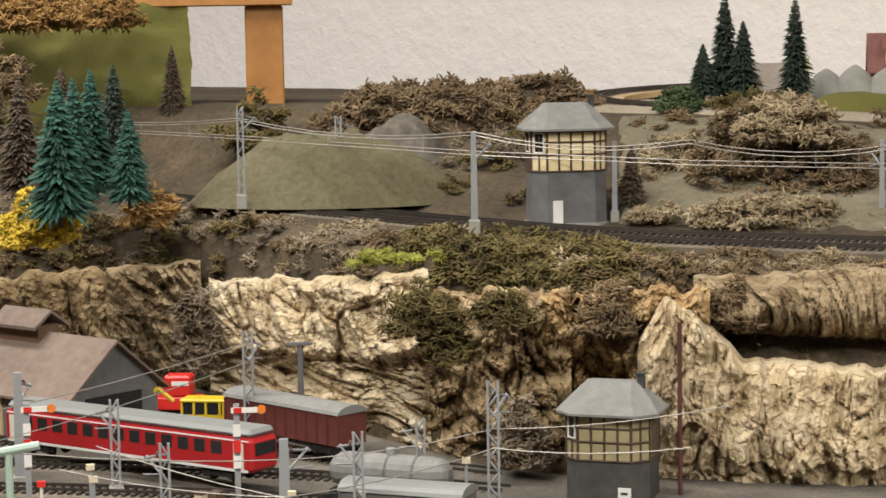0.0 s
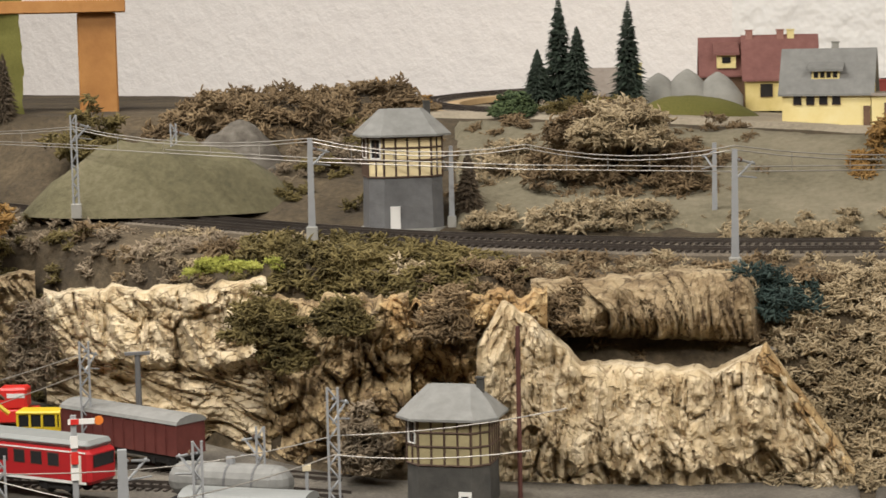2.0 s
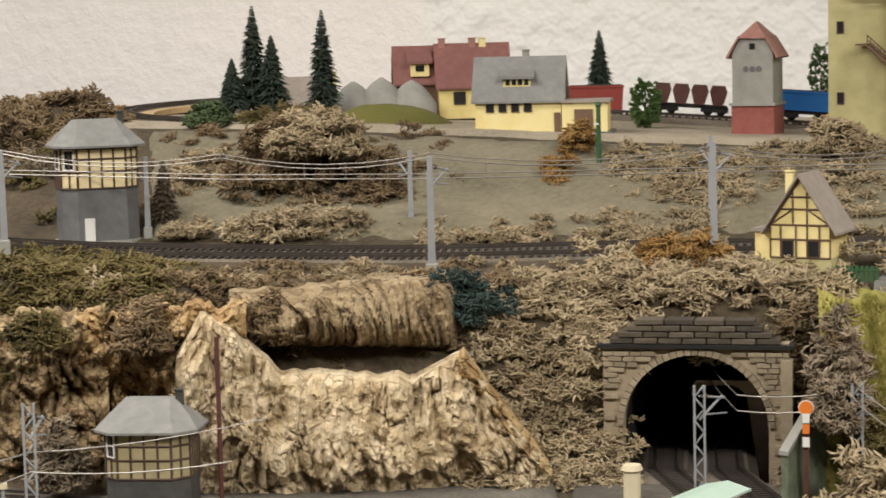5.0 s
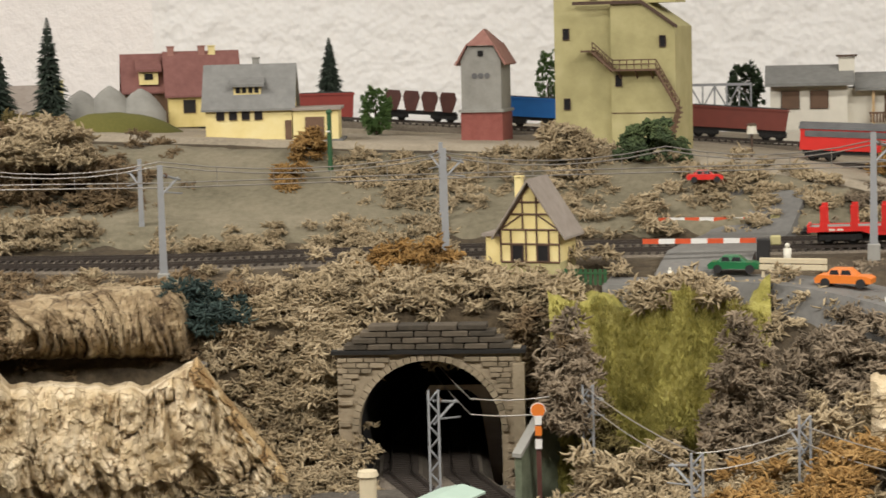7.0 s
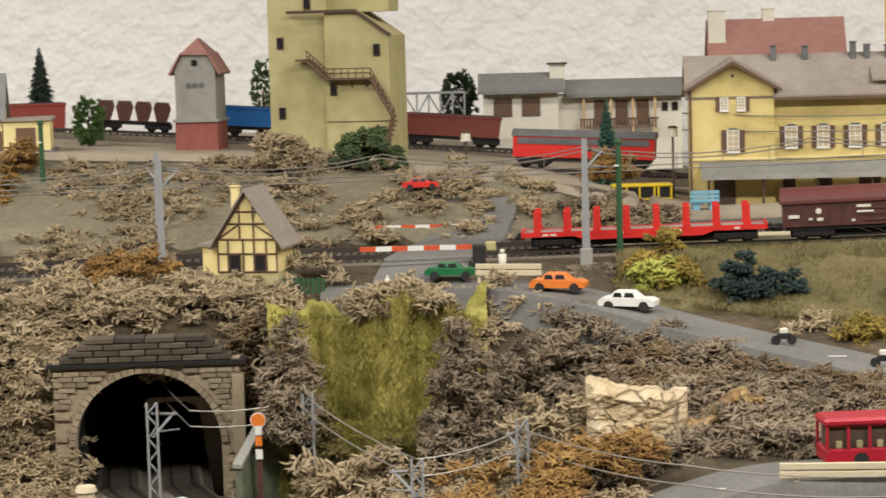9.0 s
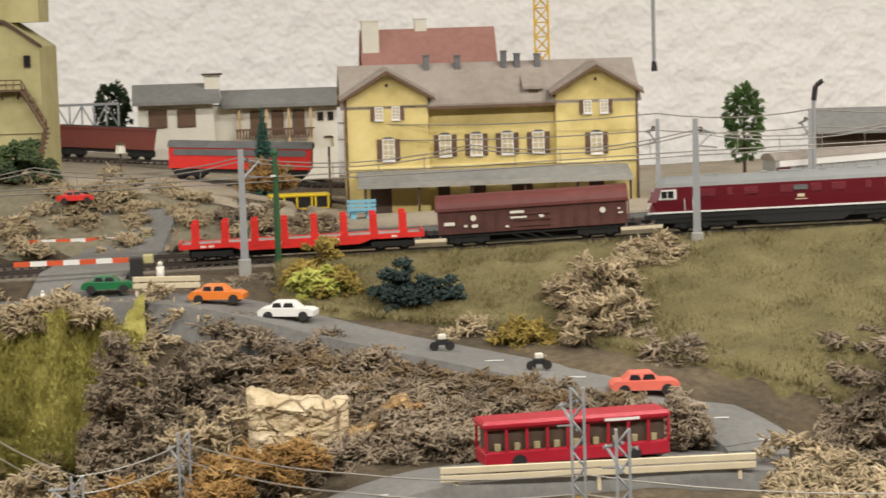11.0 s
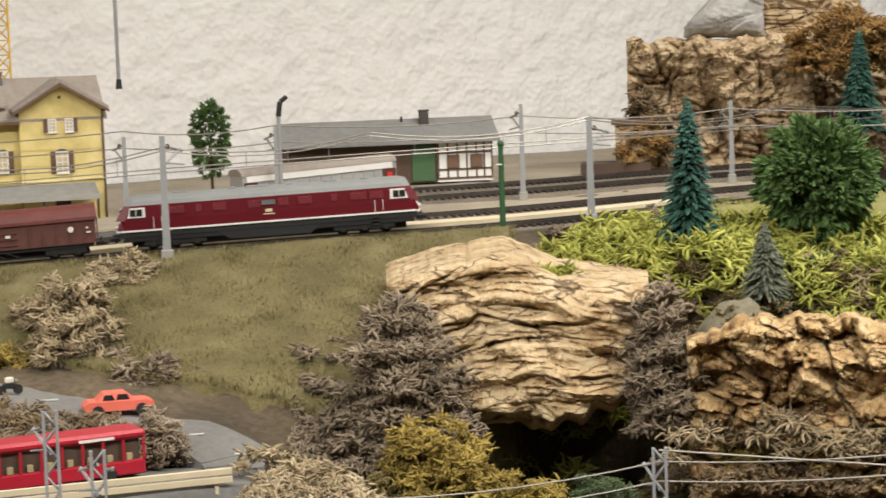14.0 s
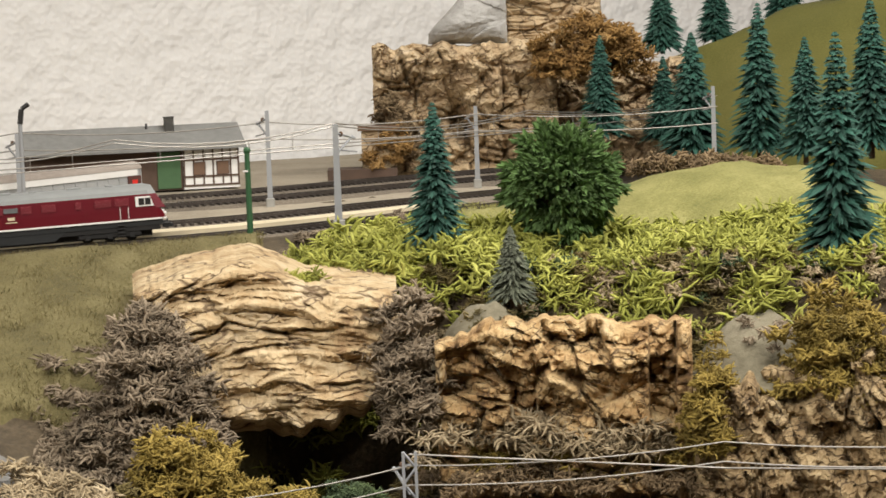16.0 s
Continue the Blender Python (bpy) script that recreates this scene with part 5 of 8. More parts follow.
def ridge_house():
    top = thing("house", stand(14.0, 2.32, -0.112, -6), "pale yellow house with grey pitched roof and garage", "house")
    part("base_slab", Geo().box(-0.052, 0.10, -0.036, 0.034, -0.012, 0.0), M_GREYW, top)
    gable_walls(top, -0.046, 0.046, -0.03, 0.03, 0.037, 0.078, M_PALEY)
    gable_roof(top, -0.046, 0.046, -0.03, 0.03, 0.037, 0.078, M_ROOFG, label="grey tiled pitched roof")
    for k in range(4):
        dark_opening(top, -0.030 + 0.0135 * k, -0.03, 0.027, 0.0075, 0.0085, M_GLASS)
    dormer = part("dormer", Geo().box(-0.016, 0.013, -0.023, 0.0, 0.045, 0.0585), M_PALEY, top)
    part("dormer_roof", Geo().prism_x([(-0.027, 0.057), (-0.027, 0.0595), (0.004, 0.073), (0.004, 0.070)], -0.020, 0.017), M_ROOFG, dormer)
    for k in range(4):
        part("dormer_window", Geo().box(-0.0135 + 0.0066 * k, -0.009 + 0.0066 * k, -0.0236, -0.0229, 0.0505, 0.0565), M_GLASS, dormer)
    chimney(top, 0.006, 0.004, 0.07, 0.088, 0.007)
    gar = part("garage", Geo().box(0.047, 0.095, -0.032, 0.022, 0, 0.031), M_PALEY, top, "flat roofed pale yellow garage")
    part("garage_roof", Geo().box(0.0465, 0.098, -0.035, 0.025, 0.031, 0.034), M_ROOFB, gar)
    part("garage_door", Geo().box(0.060, 0.080, -0.0335, -0.031, 0, 0.024), M_BROWN, gar, "brown garage door")
    part("entrance_door", Geo().box(0.0385, 0.0455, -0.0316, -0.0295, 0, 0.021), M_BROWN, top, "brown entrance door")
    for z in (0.03, 0.058):
        part("gable_window", Geo().box(0.0455, 0.0472, -0.006, 0.006, z - 0.005, z + 0.005), M_GLASS, top)


ridge_house()


def red_house():
    top = thing("house", stand(15.4, 2.55, -0.105, 4), "yellow house with dull red tiled roofs and dormer", "house")
    gable_walls(top, -0.036, 0.046, -0.03, 0.035, 0.040, 0.085, M_YELLOW)
    gable_roof(top, -0.036, 0.046, -0.03, 0.035, 0.040, 0.085, M_ROOFR, label="dull red tiled roof")
    gable_walls(top, -0.085, -0.036, -0.01, 0.045, 0.045, 0.083, M_BROWN, "x")
    gable_roof(top, -0.085, -0.036, -0.01, 0.045, 0.045, 0.083, M_ROOFR)
    d = part("dormer", Geo().box(-0.068, -0.046, -0.012, 0.012, 0.05, 0.066), M_PALEY, top)
    part("dormer_roof", Geo().prism_x([(-0.016, 0.065), (-0.016, 0.068), (0.012, 0.080), (0.012, 0.077)], -0.072, -0.042), M_ROOFR, d)
    part("dormer_window", Geo().box(-0.062, -0.052, -0.0128, -0.0118, 0.056, 0.063), M_GLASS, d)
    dark_opening(top, -0.012, -0.03, 0.024, 0.013, 0.014)
    for x in (-0.03, 0.006, 0.018):
        chimney(top, x, 0.003, 0.078, 0.094, 0.008, M_ROOFP if x < 0.01 else M_PALEY)


red_house()


def far_cottage():
    top = thing("cottage", stand(20.0, 2.6, -0.118, 5), "low ochre cottage with brown roof behind the spruces", "house")
    gable_walls(top, -0.045, 0.04, -0.025, 0.03, 0.035, 0.062, M_YELLOW)
    gable_roof(top, -0.045, 0.04, -0.025, 0.03, 0.035, 0.062, M_ROOFB)
    chimney(top, 0.044, 0.0, 0.03, 0.07, 0.012, M_TOWER)


far_cottage()
for az, w, h in ((18.45, 0.055, 0.028), (17.7, 0.06, 0.032), (16.9, 0.058, 0.028)):
    s = Geo()
    n = 14
    for j in range(6):
        k = j / 5.05
        s.v += [(math.cos(2 * math.pi * i / n) * w / 2 * (1 - k) ** 0.62, math.sin(2 * math.pi * i / n) * w / 2 * (1 - k) ** 0.62, 0.012 + h * k) for i in range(n)]
    s.v += [(math.cos(2 * math.pi * i / n) * w / 2, math.sin(2 * math.pi * i / n) * w / 2, -0.03) for i in range(n)]
    s.f = [(j * n + i, j * n + (i + 1) % n, j * n + n + (i + 1) % n, j * n + n + i) for j in range(5) for i in range(n)] + [(6 * n + i, 6 * n + (i + 1) % n, (i + 1) % n, i) for i in range(n)]
    single("gravel_heap", s, M_CONC, stand(az, 2.5, -0.098), "pale grey conical gravel heap", "heap", "gravel heaps", smooth=True)

mound(17.6, 2.42, -0.112, 0.19, 0.09, 0.03, M_FELT, "low olive green grass bank before the gravel", lump=0.004)


def silo_tower():
    top = thing("silo_tower", stand(7.75, 2.33, -0.122, -14), "grey silo tower on red base with gambrel roof", "tower")
    w = 0.022
    part("base", Geo().box(-w - 0.001, w + 0.001, -w - 0.001, w + 0.001, -0.01, 0.033), M_BRICKR, top, "red painted masonry base")
    part("ledge", Geo().box(-w - 0.003, w + 0.003, -w - 0.003, w + 0.003, 0.033, 0.036), M_CONC, top)
    part("body", Geo().prism([(-w, 0.036), (w, 0.036), (w, 0.088), (w * 0.62, 0.104), (-w * 0.62, 0.104), (-w, 0.088)], -w, w), M_CONC, top, "weathered grey body")
    r = Geo()
    for sx in (-1, 1):
        r.prism([(sx * w * 1.22, 0.083), (sx * w * 0.66, 0.1045), (sx * w * 0.66, 0.107), (sx * w * 1.3, 0.0845)][::sx], -w - 0.003, w + 0.003)
    part("lower_roof", r, M_ROOFP, top)
    part("upper_roof", Geo().add([(-w * 0.72, -w - 0.003, 0.1045), (w * 0.72, -w - 0.003, 0.1045), (w * 0.72, w + 0.003, 0.1045), (-w * 0.72, w + 0.003, 0.1045), (0, -w * 0.3, 0.122), (0, w * 0.3, 0.122)], [(0, 1, 4), (1, 2, 5, 4), (2, 3, 5), (3, 0, 4, 5), (3, 2, 1, 0)]), M_ROOFP, top, "faded red hipped roof")
    for x in (-0.007, 0, 0.007):
        part("vent", Geo().rod((x, -w - 0.0006, 0.072), (x, -w + 0.001, 0.072), 0.0032, n=10), M_GREYW, top)
    part("hatch", Geo().box(-0.003, 0.003, -w - 0.0008, -w, 0.093, 0.099), M_GLASS, top)


silo_tower()


def coal_tower():
    top = thing("factory_tower", stand(4.2, 2.28, -0.135, -14), "tall olive yellow factory tower with outside stairs", "tower")
    part("plinth", Geo().box(-0.064, -0.018, -0.03, 0.05, -0.01, 0.013), M_GREYW, top)
    part("main_block", Geo().box(-0.063, 0.0, -0.028, 0.05, 0.0, 0.24), M_TOWER, top)
    part("side_block", Geo().prism([(0.0, 0.0), (0.068, 0.0), (0.068, 0.133), (0.032, 0.158), (0.0, 0.158)], -0.036, 0.045), M_TOWER, top)
    part("upper_block", Geo().box(0.0, 0.062, -0.005, 0.044, 0.158, 0.19), M_TOWER, top)
    part("parapet", Geo().prism([(-0.040, 0.157), (0.033, 0.157), (0.070, 0.131), (0.071, 0.134), (0.034, 0.1605), (-0.040, 0.1605)], -0.0395, -0.0362), M_TIMBER, top)
    part("upper_roof", Geo().box(-0.001, 0.066, -0.009, 0.048, 0.19, 0.193), M_ROOFB, top)
    for x, y, z in ((-0.05, -0.028, 0.054), (-0.05, -0.028, 0.127), (-0.02, -0.028, 0.168), (0.008, -0.036, 0.078), (0.055, -0.036, 0.118)):
        dark_opening(top, x, y, z, 0.006, 0.011)
    st = part("staircase", Geo().box(-0.03, -0.017, -0.046, -0.030, 0.108, 0.110), M_BROWN, top, "brown wooden outside staircase")
    flights = ((-0.017, 0.109, 0.004, 0.090), (0.004, 0.090, 0.050, 0.090), (0.050, 0.090, 0.074, 0.048), (0.074, 0.048, 0.060, 0.004))
    for x0, z0, x1, z1 in flights:
        f = Geo()
        n = 9
        if abs(z1 - z0) > 0.002:
            for k in range(n):
                q = (k + 0.5) / n
                x, z = x0 + (x1 - x0) * q, z0 + (z1 - z0) * q
                f.box(x - 0.0022, x + 0.0022, -0.047, -0.037, z - 0.0022, z)
            f.rod((x0, -0.047, z0 - 0.002), (x1, -0.047, z1 - 0.002), 0.0014, n=4)
        else:
            f.box(x0, x1, -0.047, -0.036, z0 - 0.002, z0)
        part("flight", f, M_BROWN, st)
        rail = Geo()
        for h in (0.005, 0.0095):
            rail.rod((x0, -0.047, z0 + h), (x1, -0.047, z1 + h), 0.0006, n=4)
        for k in range(7):
            q = k / 6
            x, z = x0 + (x1 - x0) * q, z0 + (z1 - z0) * q
            rail.rod((x, -0.047, z), (x, -0.047, z + 0.0098), 0.0006, n=4)
        part("railing", rail, M_BROWN, st)
    for x in (0.01, 0.028, 0.044):
        part("bracket", Geo().rod((x, -0.046, 0.088), (x, -0.036, 0.080), 0.0009, n=4), M_BROWN, st)
    part("wall_line", Geo().box(0.0, 0.0685, -0.0367, -0.0355, 0.044, 0.0448), M_BROWN, top)


coal_tower()


def chalet():
    top = thing("bungalow", stand(-2.4, 2.55, -0.125, 2), "long off-white bungalow with grey roofs and balconies", "house")
    part("left_wing", Geo().box(-0.118, -0.03, -0.02, 0.06, -0.045, 0.052), M_OFFW, top)
    part("right_wing", Geo().box(-0.03, 0.116, 0.0, 0.06, -0.045, 0.046), M_OFFW, top)
    part("left_roof", Geo().prism_x([(-0.032, 0.050), (0.02, 0.070), (0.068, 0.052), (0.068, 0.055), (0.02, 0.0735), (-0.032, 0.0535)], -0.124, -0.022), M_ROOFG, top)
    part("right_roof", Geo().prism_x([(-0.014, 0.043), (0.03, 0.060), (0.068, 0.045), (0.068, 0.048), (0.03, 0.0635), (-0.014, 0.0465)], -0.021, 0.122), M_ROOFG, top)
    for x in (-0.095, -0.062):
        dark_opening(top, x, -0.02, 0.034, 0.02, 0.02, M_BROWN)
    for x in (0.02, 0.045, 0.07):
        dark_opening(top, x, 0.0, 0.024, 0.013, 0.028, M_BROWN)
    for x in (0.0, 0.032, 0.058, 0.084):
        part("post", Geo().box(x - 0.0015, x + 0.0015, -0.010, -0.007, 0.0, 0.044), M_PLY, top)
    bal = Geo()
    for k in range(26):
        bal.box(-0.004 + k * 0.0035, -0.002 + k * 0.0035, -0.0105, -0.0095, 0.006, 0.016)
    bal.box(-0.005, 0.088, -0.011, -0.0085, 0.016, 0.018)
    part("balcony", bal, M_BROWN, top)
    chimney(top, -0.030, 0.01, 0.05, 0.082, 0.018, M_OFFW)
    part("chimney_hood", Geo().box(-0.042, -0.018, -0.002, 0.022, 0.0825, 0.0845), M_TIMBER, top)
    for x in (0.096, 0.108):
        dark_opening(top, x, 0.0, 0.03, 0.006, 0.009)


chalet()


def station():
    top = thing("station_building", stand(-9.0, 2.22, -0.186, 6), "yellow station building with brown shutters and grey roofs", "station")
    W = 0.147
    wing = 0.041
    for sx in (-1, 1):
        c = sx * (W - wing)
        part("wing_wall", Geo().prism([(c - wing, 0), (c + wing, 0), (c + wing, 0.124), (c, 0.148), (c - wing, 0.124)], -0.045, 0.05), M_YELLOW, top)
        r = Geo()
        for s in (-1, 1):
            r.prism([(c + s * (wing + 0.007), 0.1205), (c, 0.149), (c, 0.1525), (c + s * (wing + 0.007), 0.124)][::-s], -0.053, 0.004)
        part("wing_roof", r, M_ROOFB, top)
        b = Geo()
        for s in (-1, 1):
            b.prism([(c + s * (wing + 0.007), 0.1175), (c, 0.1455), (c, 0.1488), (c + s * (wing + 0.007), 0.1203)][::-s], -0.0545, -0.0532)
        part("barge_board", b, M_BROWN, top)
        window(top, c, -0.045, 0.069, 0.0125, 0.022, shutters=M_BROWN, arch=True)
        for dx in (-0.0085, 0.0085):
            w = window(top, c + dx, -0.045, 0.106, 0.0085, 0.0135)
            part("shutter", Geo().box(c + dx * 1.75 - 0.002, c + dx * 1.75 + 0.002, -0.0465, -0.0451, 0.099, 0.113), M_BROWN, w)
        part("gable_vent", Geo().rod((c, -0.0458, 0.134), (c, -0.044, 0.134), 0.0018, n=8), M_TIMBER, top)
        part("cornice", Geo().box(c - wing - 0.0008, c + wing + 0.0008, -0.0464, -0.0448, 0.050, 0.0525), M_PALEY, top)
        part("downpipe", Geo().rod((sx * (W + 0.001), -0.046, 0.0), (sx * (W + 0.001), -0.046, 0.122), 0.0012, n=6), M_BROWN, top)
    part("middle_wall", Geo().box(-W + 2 * wing, W - 2 * wing, -0.035, 0.05, 0, 0.112), M_YELLOW, top)
    part("main_roof", Geo().prism_x([(-0.045, 0.1105), (0.006, 0.150), (0.058, 0.1105), (0.058, 0.1135), (0.006, 0.154), (-0.045, 0.1135)], -W - 0.006, W + 0.006), M_ROOFB, top, "brown grey tiled roof")
    part("gutter", Geo().box(-W + 2 * wing, W - 2 * wing, -0.0475, -0.0452, 0.1085, 0.1115), M_BROWN, top)
    part("back_wall", Geo().box(-W, W, 0.0501, 0.054, 0, 0.11), M_YELLOW, top)
    for k in range(4):
        window(top, -0.0475 + 0.0317 * k, -0.035, 0.071, 0.0125, 0.022, shutters=M_BROWN, arch=True)
    part("cornice", Geo().box(-W + 2 * wing + 0.001, W - 2 * wing - 0.001, -0.0366, -0.0348, 0.050, 0.0525), M_PALEY, top)
    part("canopy", Geo().prism_x([(-0.075, 0.035), (-0.046, 0.046), (-0.046, 0.0475), (-0.076, 0.0365)], -W + 0.008, W - 0.01), M_ROOFG, top, "pale grey platform canopy")
    part("canopy_fascia", Geo().box(-W + 0.008, W - 0.01, -0.0775, -0.0757, 0.0325, 0.0375), M_CONC, top)
    for k in range(6):
        part("canopy_post", Geo().rod((-W + 0.015 + k * 0.0535, -0.072, 0), (-W + 0.015 + k * 0.0535, -0.072, 0.036), 0.0013, n=6), M_TIMBER, top)
    for x, w in ((-0.115, 0.02), (-0.05, 0.011), (-0.015, 0.014), (0.03, 0.02), (0.105, 0.014)):
        dark_opening(top, x, -0.045 if abs(x) > 0.066 else -0.035, 0.017, w, 0.03, M_TIMBER, "door")
    for x, z in ((-0.062, 0.163), (-0.030, 0.162), (0.032, 0.162), (0.053, 0.161), (0.018, 0.165)):
        chimney(top, x, 0.0, 0.142, z, 0.006, M_GREYW)
    d = part("dormer", Geo().box(0.036, 0.052, -0.034, -0.01, 0.112, 0.126), M_ROOFB, top)
    part("dormer_window", Geo().box(0.039, 0.049, -0.0348, -0.0338, 0.1165, 0.124), M_BROWN, d)
    part("dormer_roof", Geo().prism_x([(-0.038, 0.1255), (-0.038, 0.128), (-0.008, 0.142), (-0.008, 0.139)], 0.033, 0.055), M_ROOFB, d)


station()


def house_behind():
    top = thing("house", stand(-7.5, 2.60, -0.17, 6), "pale red roofed house behind the station", "house")
    gable_walls(top, -0.08, 0.075, -0.05, 0.04, 0.10, 0.172, M_BROWN)
    gable_roof(top, -0.08, 0.075, -0.05, 0.04, 0.10, 0.172, M_ROOFP)
    chimney(top, -0.072, -0.012, 0.14, 0.186, 0.02, M_OFFW)
    chimney(top, -0.01, 0.0, 0.16, 0.187, 0.014, M_OFFW)


house_behind()


def goods_shed():
    top = thing("goods_shed", stand(-20.4, 2.46, -0.170, 8), "long grey roofed goods shed with half-timbered end", "shed")
    part("long_wall", Geo().box(-0.115, 0.055, -0.03, 0.045, 0, 0.046), M_TIMBER, top)
    part("green_door", Geo().box(0.026, 0.052, -0.0318, -0.0302, 0.002, 0.043), M_GREEND, top)
    part("end_wall", Geo().box(0.0552, 0.119, -0.032, 0.045, 0, 0.046), M_PLAST, top, "white half-timbered end")
    t = Geo()
    for x in (0.056, 0.067, 0.078, 0.089, 0.1, 0.109, 0.118):
        t.box(x - 0.0009, x + 0.0009, -0.0328, -0.0318, 0.004, 0.046)
    for z in (0.004, 0.014, 0.033, 0.045):
        t.box(0.0552, 0.119, -0.033, -0.0319, z - 0.001, z + 0.001)
    part("timber_frame", t, M_TIMBER, top)
    for x in (0.073, 0.1):
        dark_opening(top, x, -0.0325, 0.023, 0.013, 0.014, M_BROWN)
    part("roof", Geo().prism_x([(-0.045, 0.045), (0.006, 0.069), (0.058, 0.045), (0.058, 0.0475), (0.006, 0.072), (-0.045, 0.0475)], -0.122, 0.126), M_ROOFG, top, "long grey felt roof")
    chimney(top, 0.045, -0.006, 0.06, 0.082, 0.01, M_DARKW)
    part("vent_pipe", Geo().rod((0.02, 0.0, 0.066), (0.02, 0.0, 0.075), 0.0012), M_BLACK, top)


goods_shed()


def keeper_house():
    top = thing("keeper_house", stand(6.45, 1.80, -0.206, -18), "yellow half-timbered crossing keeper's house with grey roof", "house")
    w, d = 0.026, 0.022
    part("lower_wall", Geo().box(-w, w, -d, d, -0.008, 0.012), M_TOWER, top)
    part("upper_wall", Geo().prism([(-w, 0.012), (w, 0.012), (w, 0.040), (0, 0.078), (-w, 0.040)], -d, d), M_PALEY, top)
    t = Geo()
    y = -d - 0.0006
    for x in (-0.0255, -0.0165, -0.0035, 0.006, 0.0165, 0.0255):
        t.rod((x, y, 0.012), (x, y, min(0.039, 0.039)), 0.0008, n=4)
    for z, hw in ((0.012, 0.0255), (0.027, 0.0255), (0.039, 0.026), (0.052, 0.0165), (0.062, 0.010)):
        t.rod((-hw, y, z), (hw, y, z), 0.0008, n=4)
    for x in (-0.006, 0.006):
        t.rod((x, y, 0.039), (x, y, 0.066), 0.0008, n=4)
    for sx in (-1, 1):
        t.rod((sx * 0.0255, y, 0.039), (0, y, 0.0765), 0.0009, n=4)
        t.rod((sx * 0.0255, y, 0.039), (sx * 0.006, y, 0.052), 0.0007, n=4)
    part("timber_frame", t, M_BROWN, top)
    for x in (-0.0105, 0.0115):
        dark_opening(top, x, -d - 0.0003, 0.0195, 0.0085, 0.0125)
    gable_roof(top, -w, w, -d, d, 0.040, 0.079, M_ROOFB, over=0.006, th=0.002, along="y", label="grey brown pitched roof")
    an = part("annex", Geo().box(-w - 0.014, -w - 0.0002, -d + 0.003, d - 0.004, -0.008, 0.033), M_PALEY, top)
    part("annex_roof", Geo().box(-w - 0.017, -w + 0.001, -d + 0.001, d - 0.002, 0.033, 0.0355), M_ROOFB, an)
    chimney(top, -w + 0.008, 0.006, 0.05, 0.082, 0.006, M_PALEY)
    fence = part("fence_rail", Geo().box(0.029, 0.067, -0.0245, -0.0242, 0.003, 0.0045), M_GREENP, top)
    for k in range(9):
        part("fence_board", Geo().box(0.03 + k * 0.0042, 0.0325 + k * 0.0042, -0.024, -0.023, -0.006, 0.007), M_GREENP, fence)


keeper_house()


# tunnel portal with single stones
def portal():
    top = thing("tunnel_portal", stand(9.45, 1.685, -0.362, -6), "grey brown stone tunnel portal with arch", "tunnel")
    R, H = 0.057, 0.046
    s = Geo()
    n = 24
    arc = [(-R, -0.01)] + [(-R * math.cos(math.pi * k / n), H + R * math.sin(math.pi * k / n)) for k in range(n + 1)] + [(R, -0.01)]
    xo = 0.073
    out = [(-xo, -0.01)] + [(-xo + 2 * xo * k / n, 0.1125) for k in range(n + 1)] + [(xo, -0.01)]
    m = len(arc)
    s.v = [(x, y, z) for y in (-0.006, 0.008) for x, z in arc + out]
    for k in range(m - 1):
        s.f += [(k, k + 1, m + k + 1, m + k), (2 * m + k + 1, 2 * m + k, 3 * m + k, 3 * m + k + 1), (k + 1, k, 2 * m + k, 2 * m + k + 1), (m + k, m + k + 1, 3 * m + k + 1, 3 * m + k)]
    part("backing", s, M_STONE, top)
    part("cornice", Geo().box(-xo - 0.004, xo + 0.004, -0.012, 0.01, 0.1085, 0.1115), M_MATT_BLACK, top, "dark sooty cornice")
    # parapet courses, stepped
    for c in range(4):
        hw = xo * (0.92 - 0.09 * c)
        count = 7 - c
        for k in range(count):
            a, b = -hw + 2 * hw * k / count, -hw + 2 * hw * (k + 1) / count
            part("stone", Geo().box(a + 0.0005, b - 0.0005, -0.0105 - 0.001 * ((k + c) % 2), 0.008, 0.112 + c * 0.005, 0.1164 + c * 0.005, c=0.0006), M_STONED, top)
    # voussoirs
    for k in range(33):
        a0, a1 = math.pi * k / 33 + 0.006, math.pi * (k + 1) / 33 - 0.006
        q = [(-math.cos(a) * r, H + math.sin(a) * r) for r, a in ((R, a0), (R, a1), (R + 0.005, a1), (R + 0.005, a0))]
        part("arch_stone", Geo().prism(q[::-1], -0.0095, -0.0062), M_STONE, top)
    # coursed wall stones
    for c in range(26):
        z = -0.006 + c * 0.0043
        x = -xo + (0.0 if c % 2 else 0.004)
        while x < xo - 0.003:
            w = min(random.uniform(0.008, 0.014), xo - x)
            mid = x + w / 2
            dz = max(0.0, z + 0.002 - H)
            inside = (abs(mid) < R + 0.004 + w / 2) if z < H else math.hypot(max(0, abs(mid) - w / 2), dz) < R + 0.0055
            if not inside and z < 0.104:
                part("stone", Geo().box(x + 0.0004, x + w - 0.0004, -0.0085 - random.uniform(0, 0.001), -0.006, z + 0.0003, z + 0.0040, c=0.0004), M_STONE, top)
            x += w
    part("buttress", Geo().box(xo - 0.006, xo + 0.003, -0.013, 0.0, -0.01, 0.100), M_STONE, top)
    # bore, closed at the far end, one even near-black
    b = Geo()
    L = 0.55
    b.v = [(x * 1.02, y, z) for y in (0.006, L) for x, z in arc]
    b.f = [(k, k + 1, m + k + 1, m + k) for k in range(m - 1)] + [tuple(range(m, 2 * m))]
    part("bore", b, M_MATT_BLACK, top, "black tunnel bore")


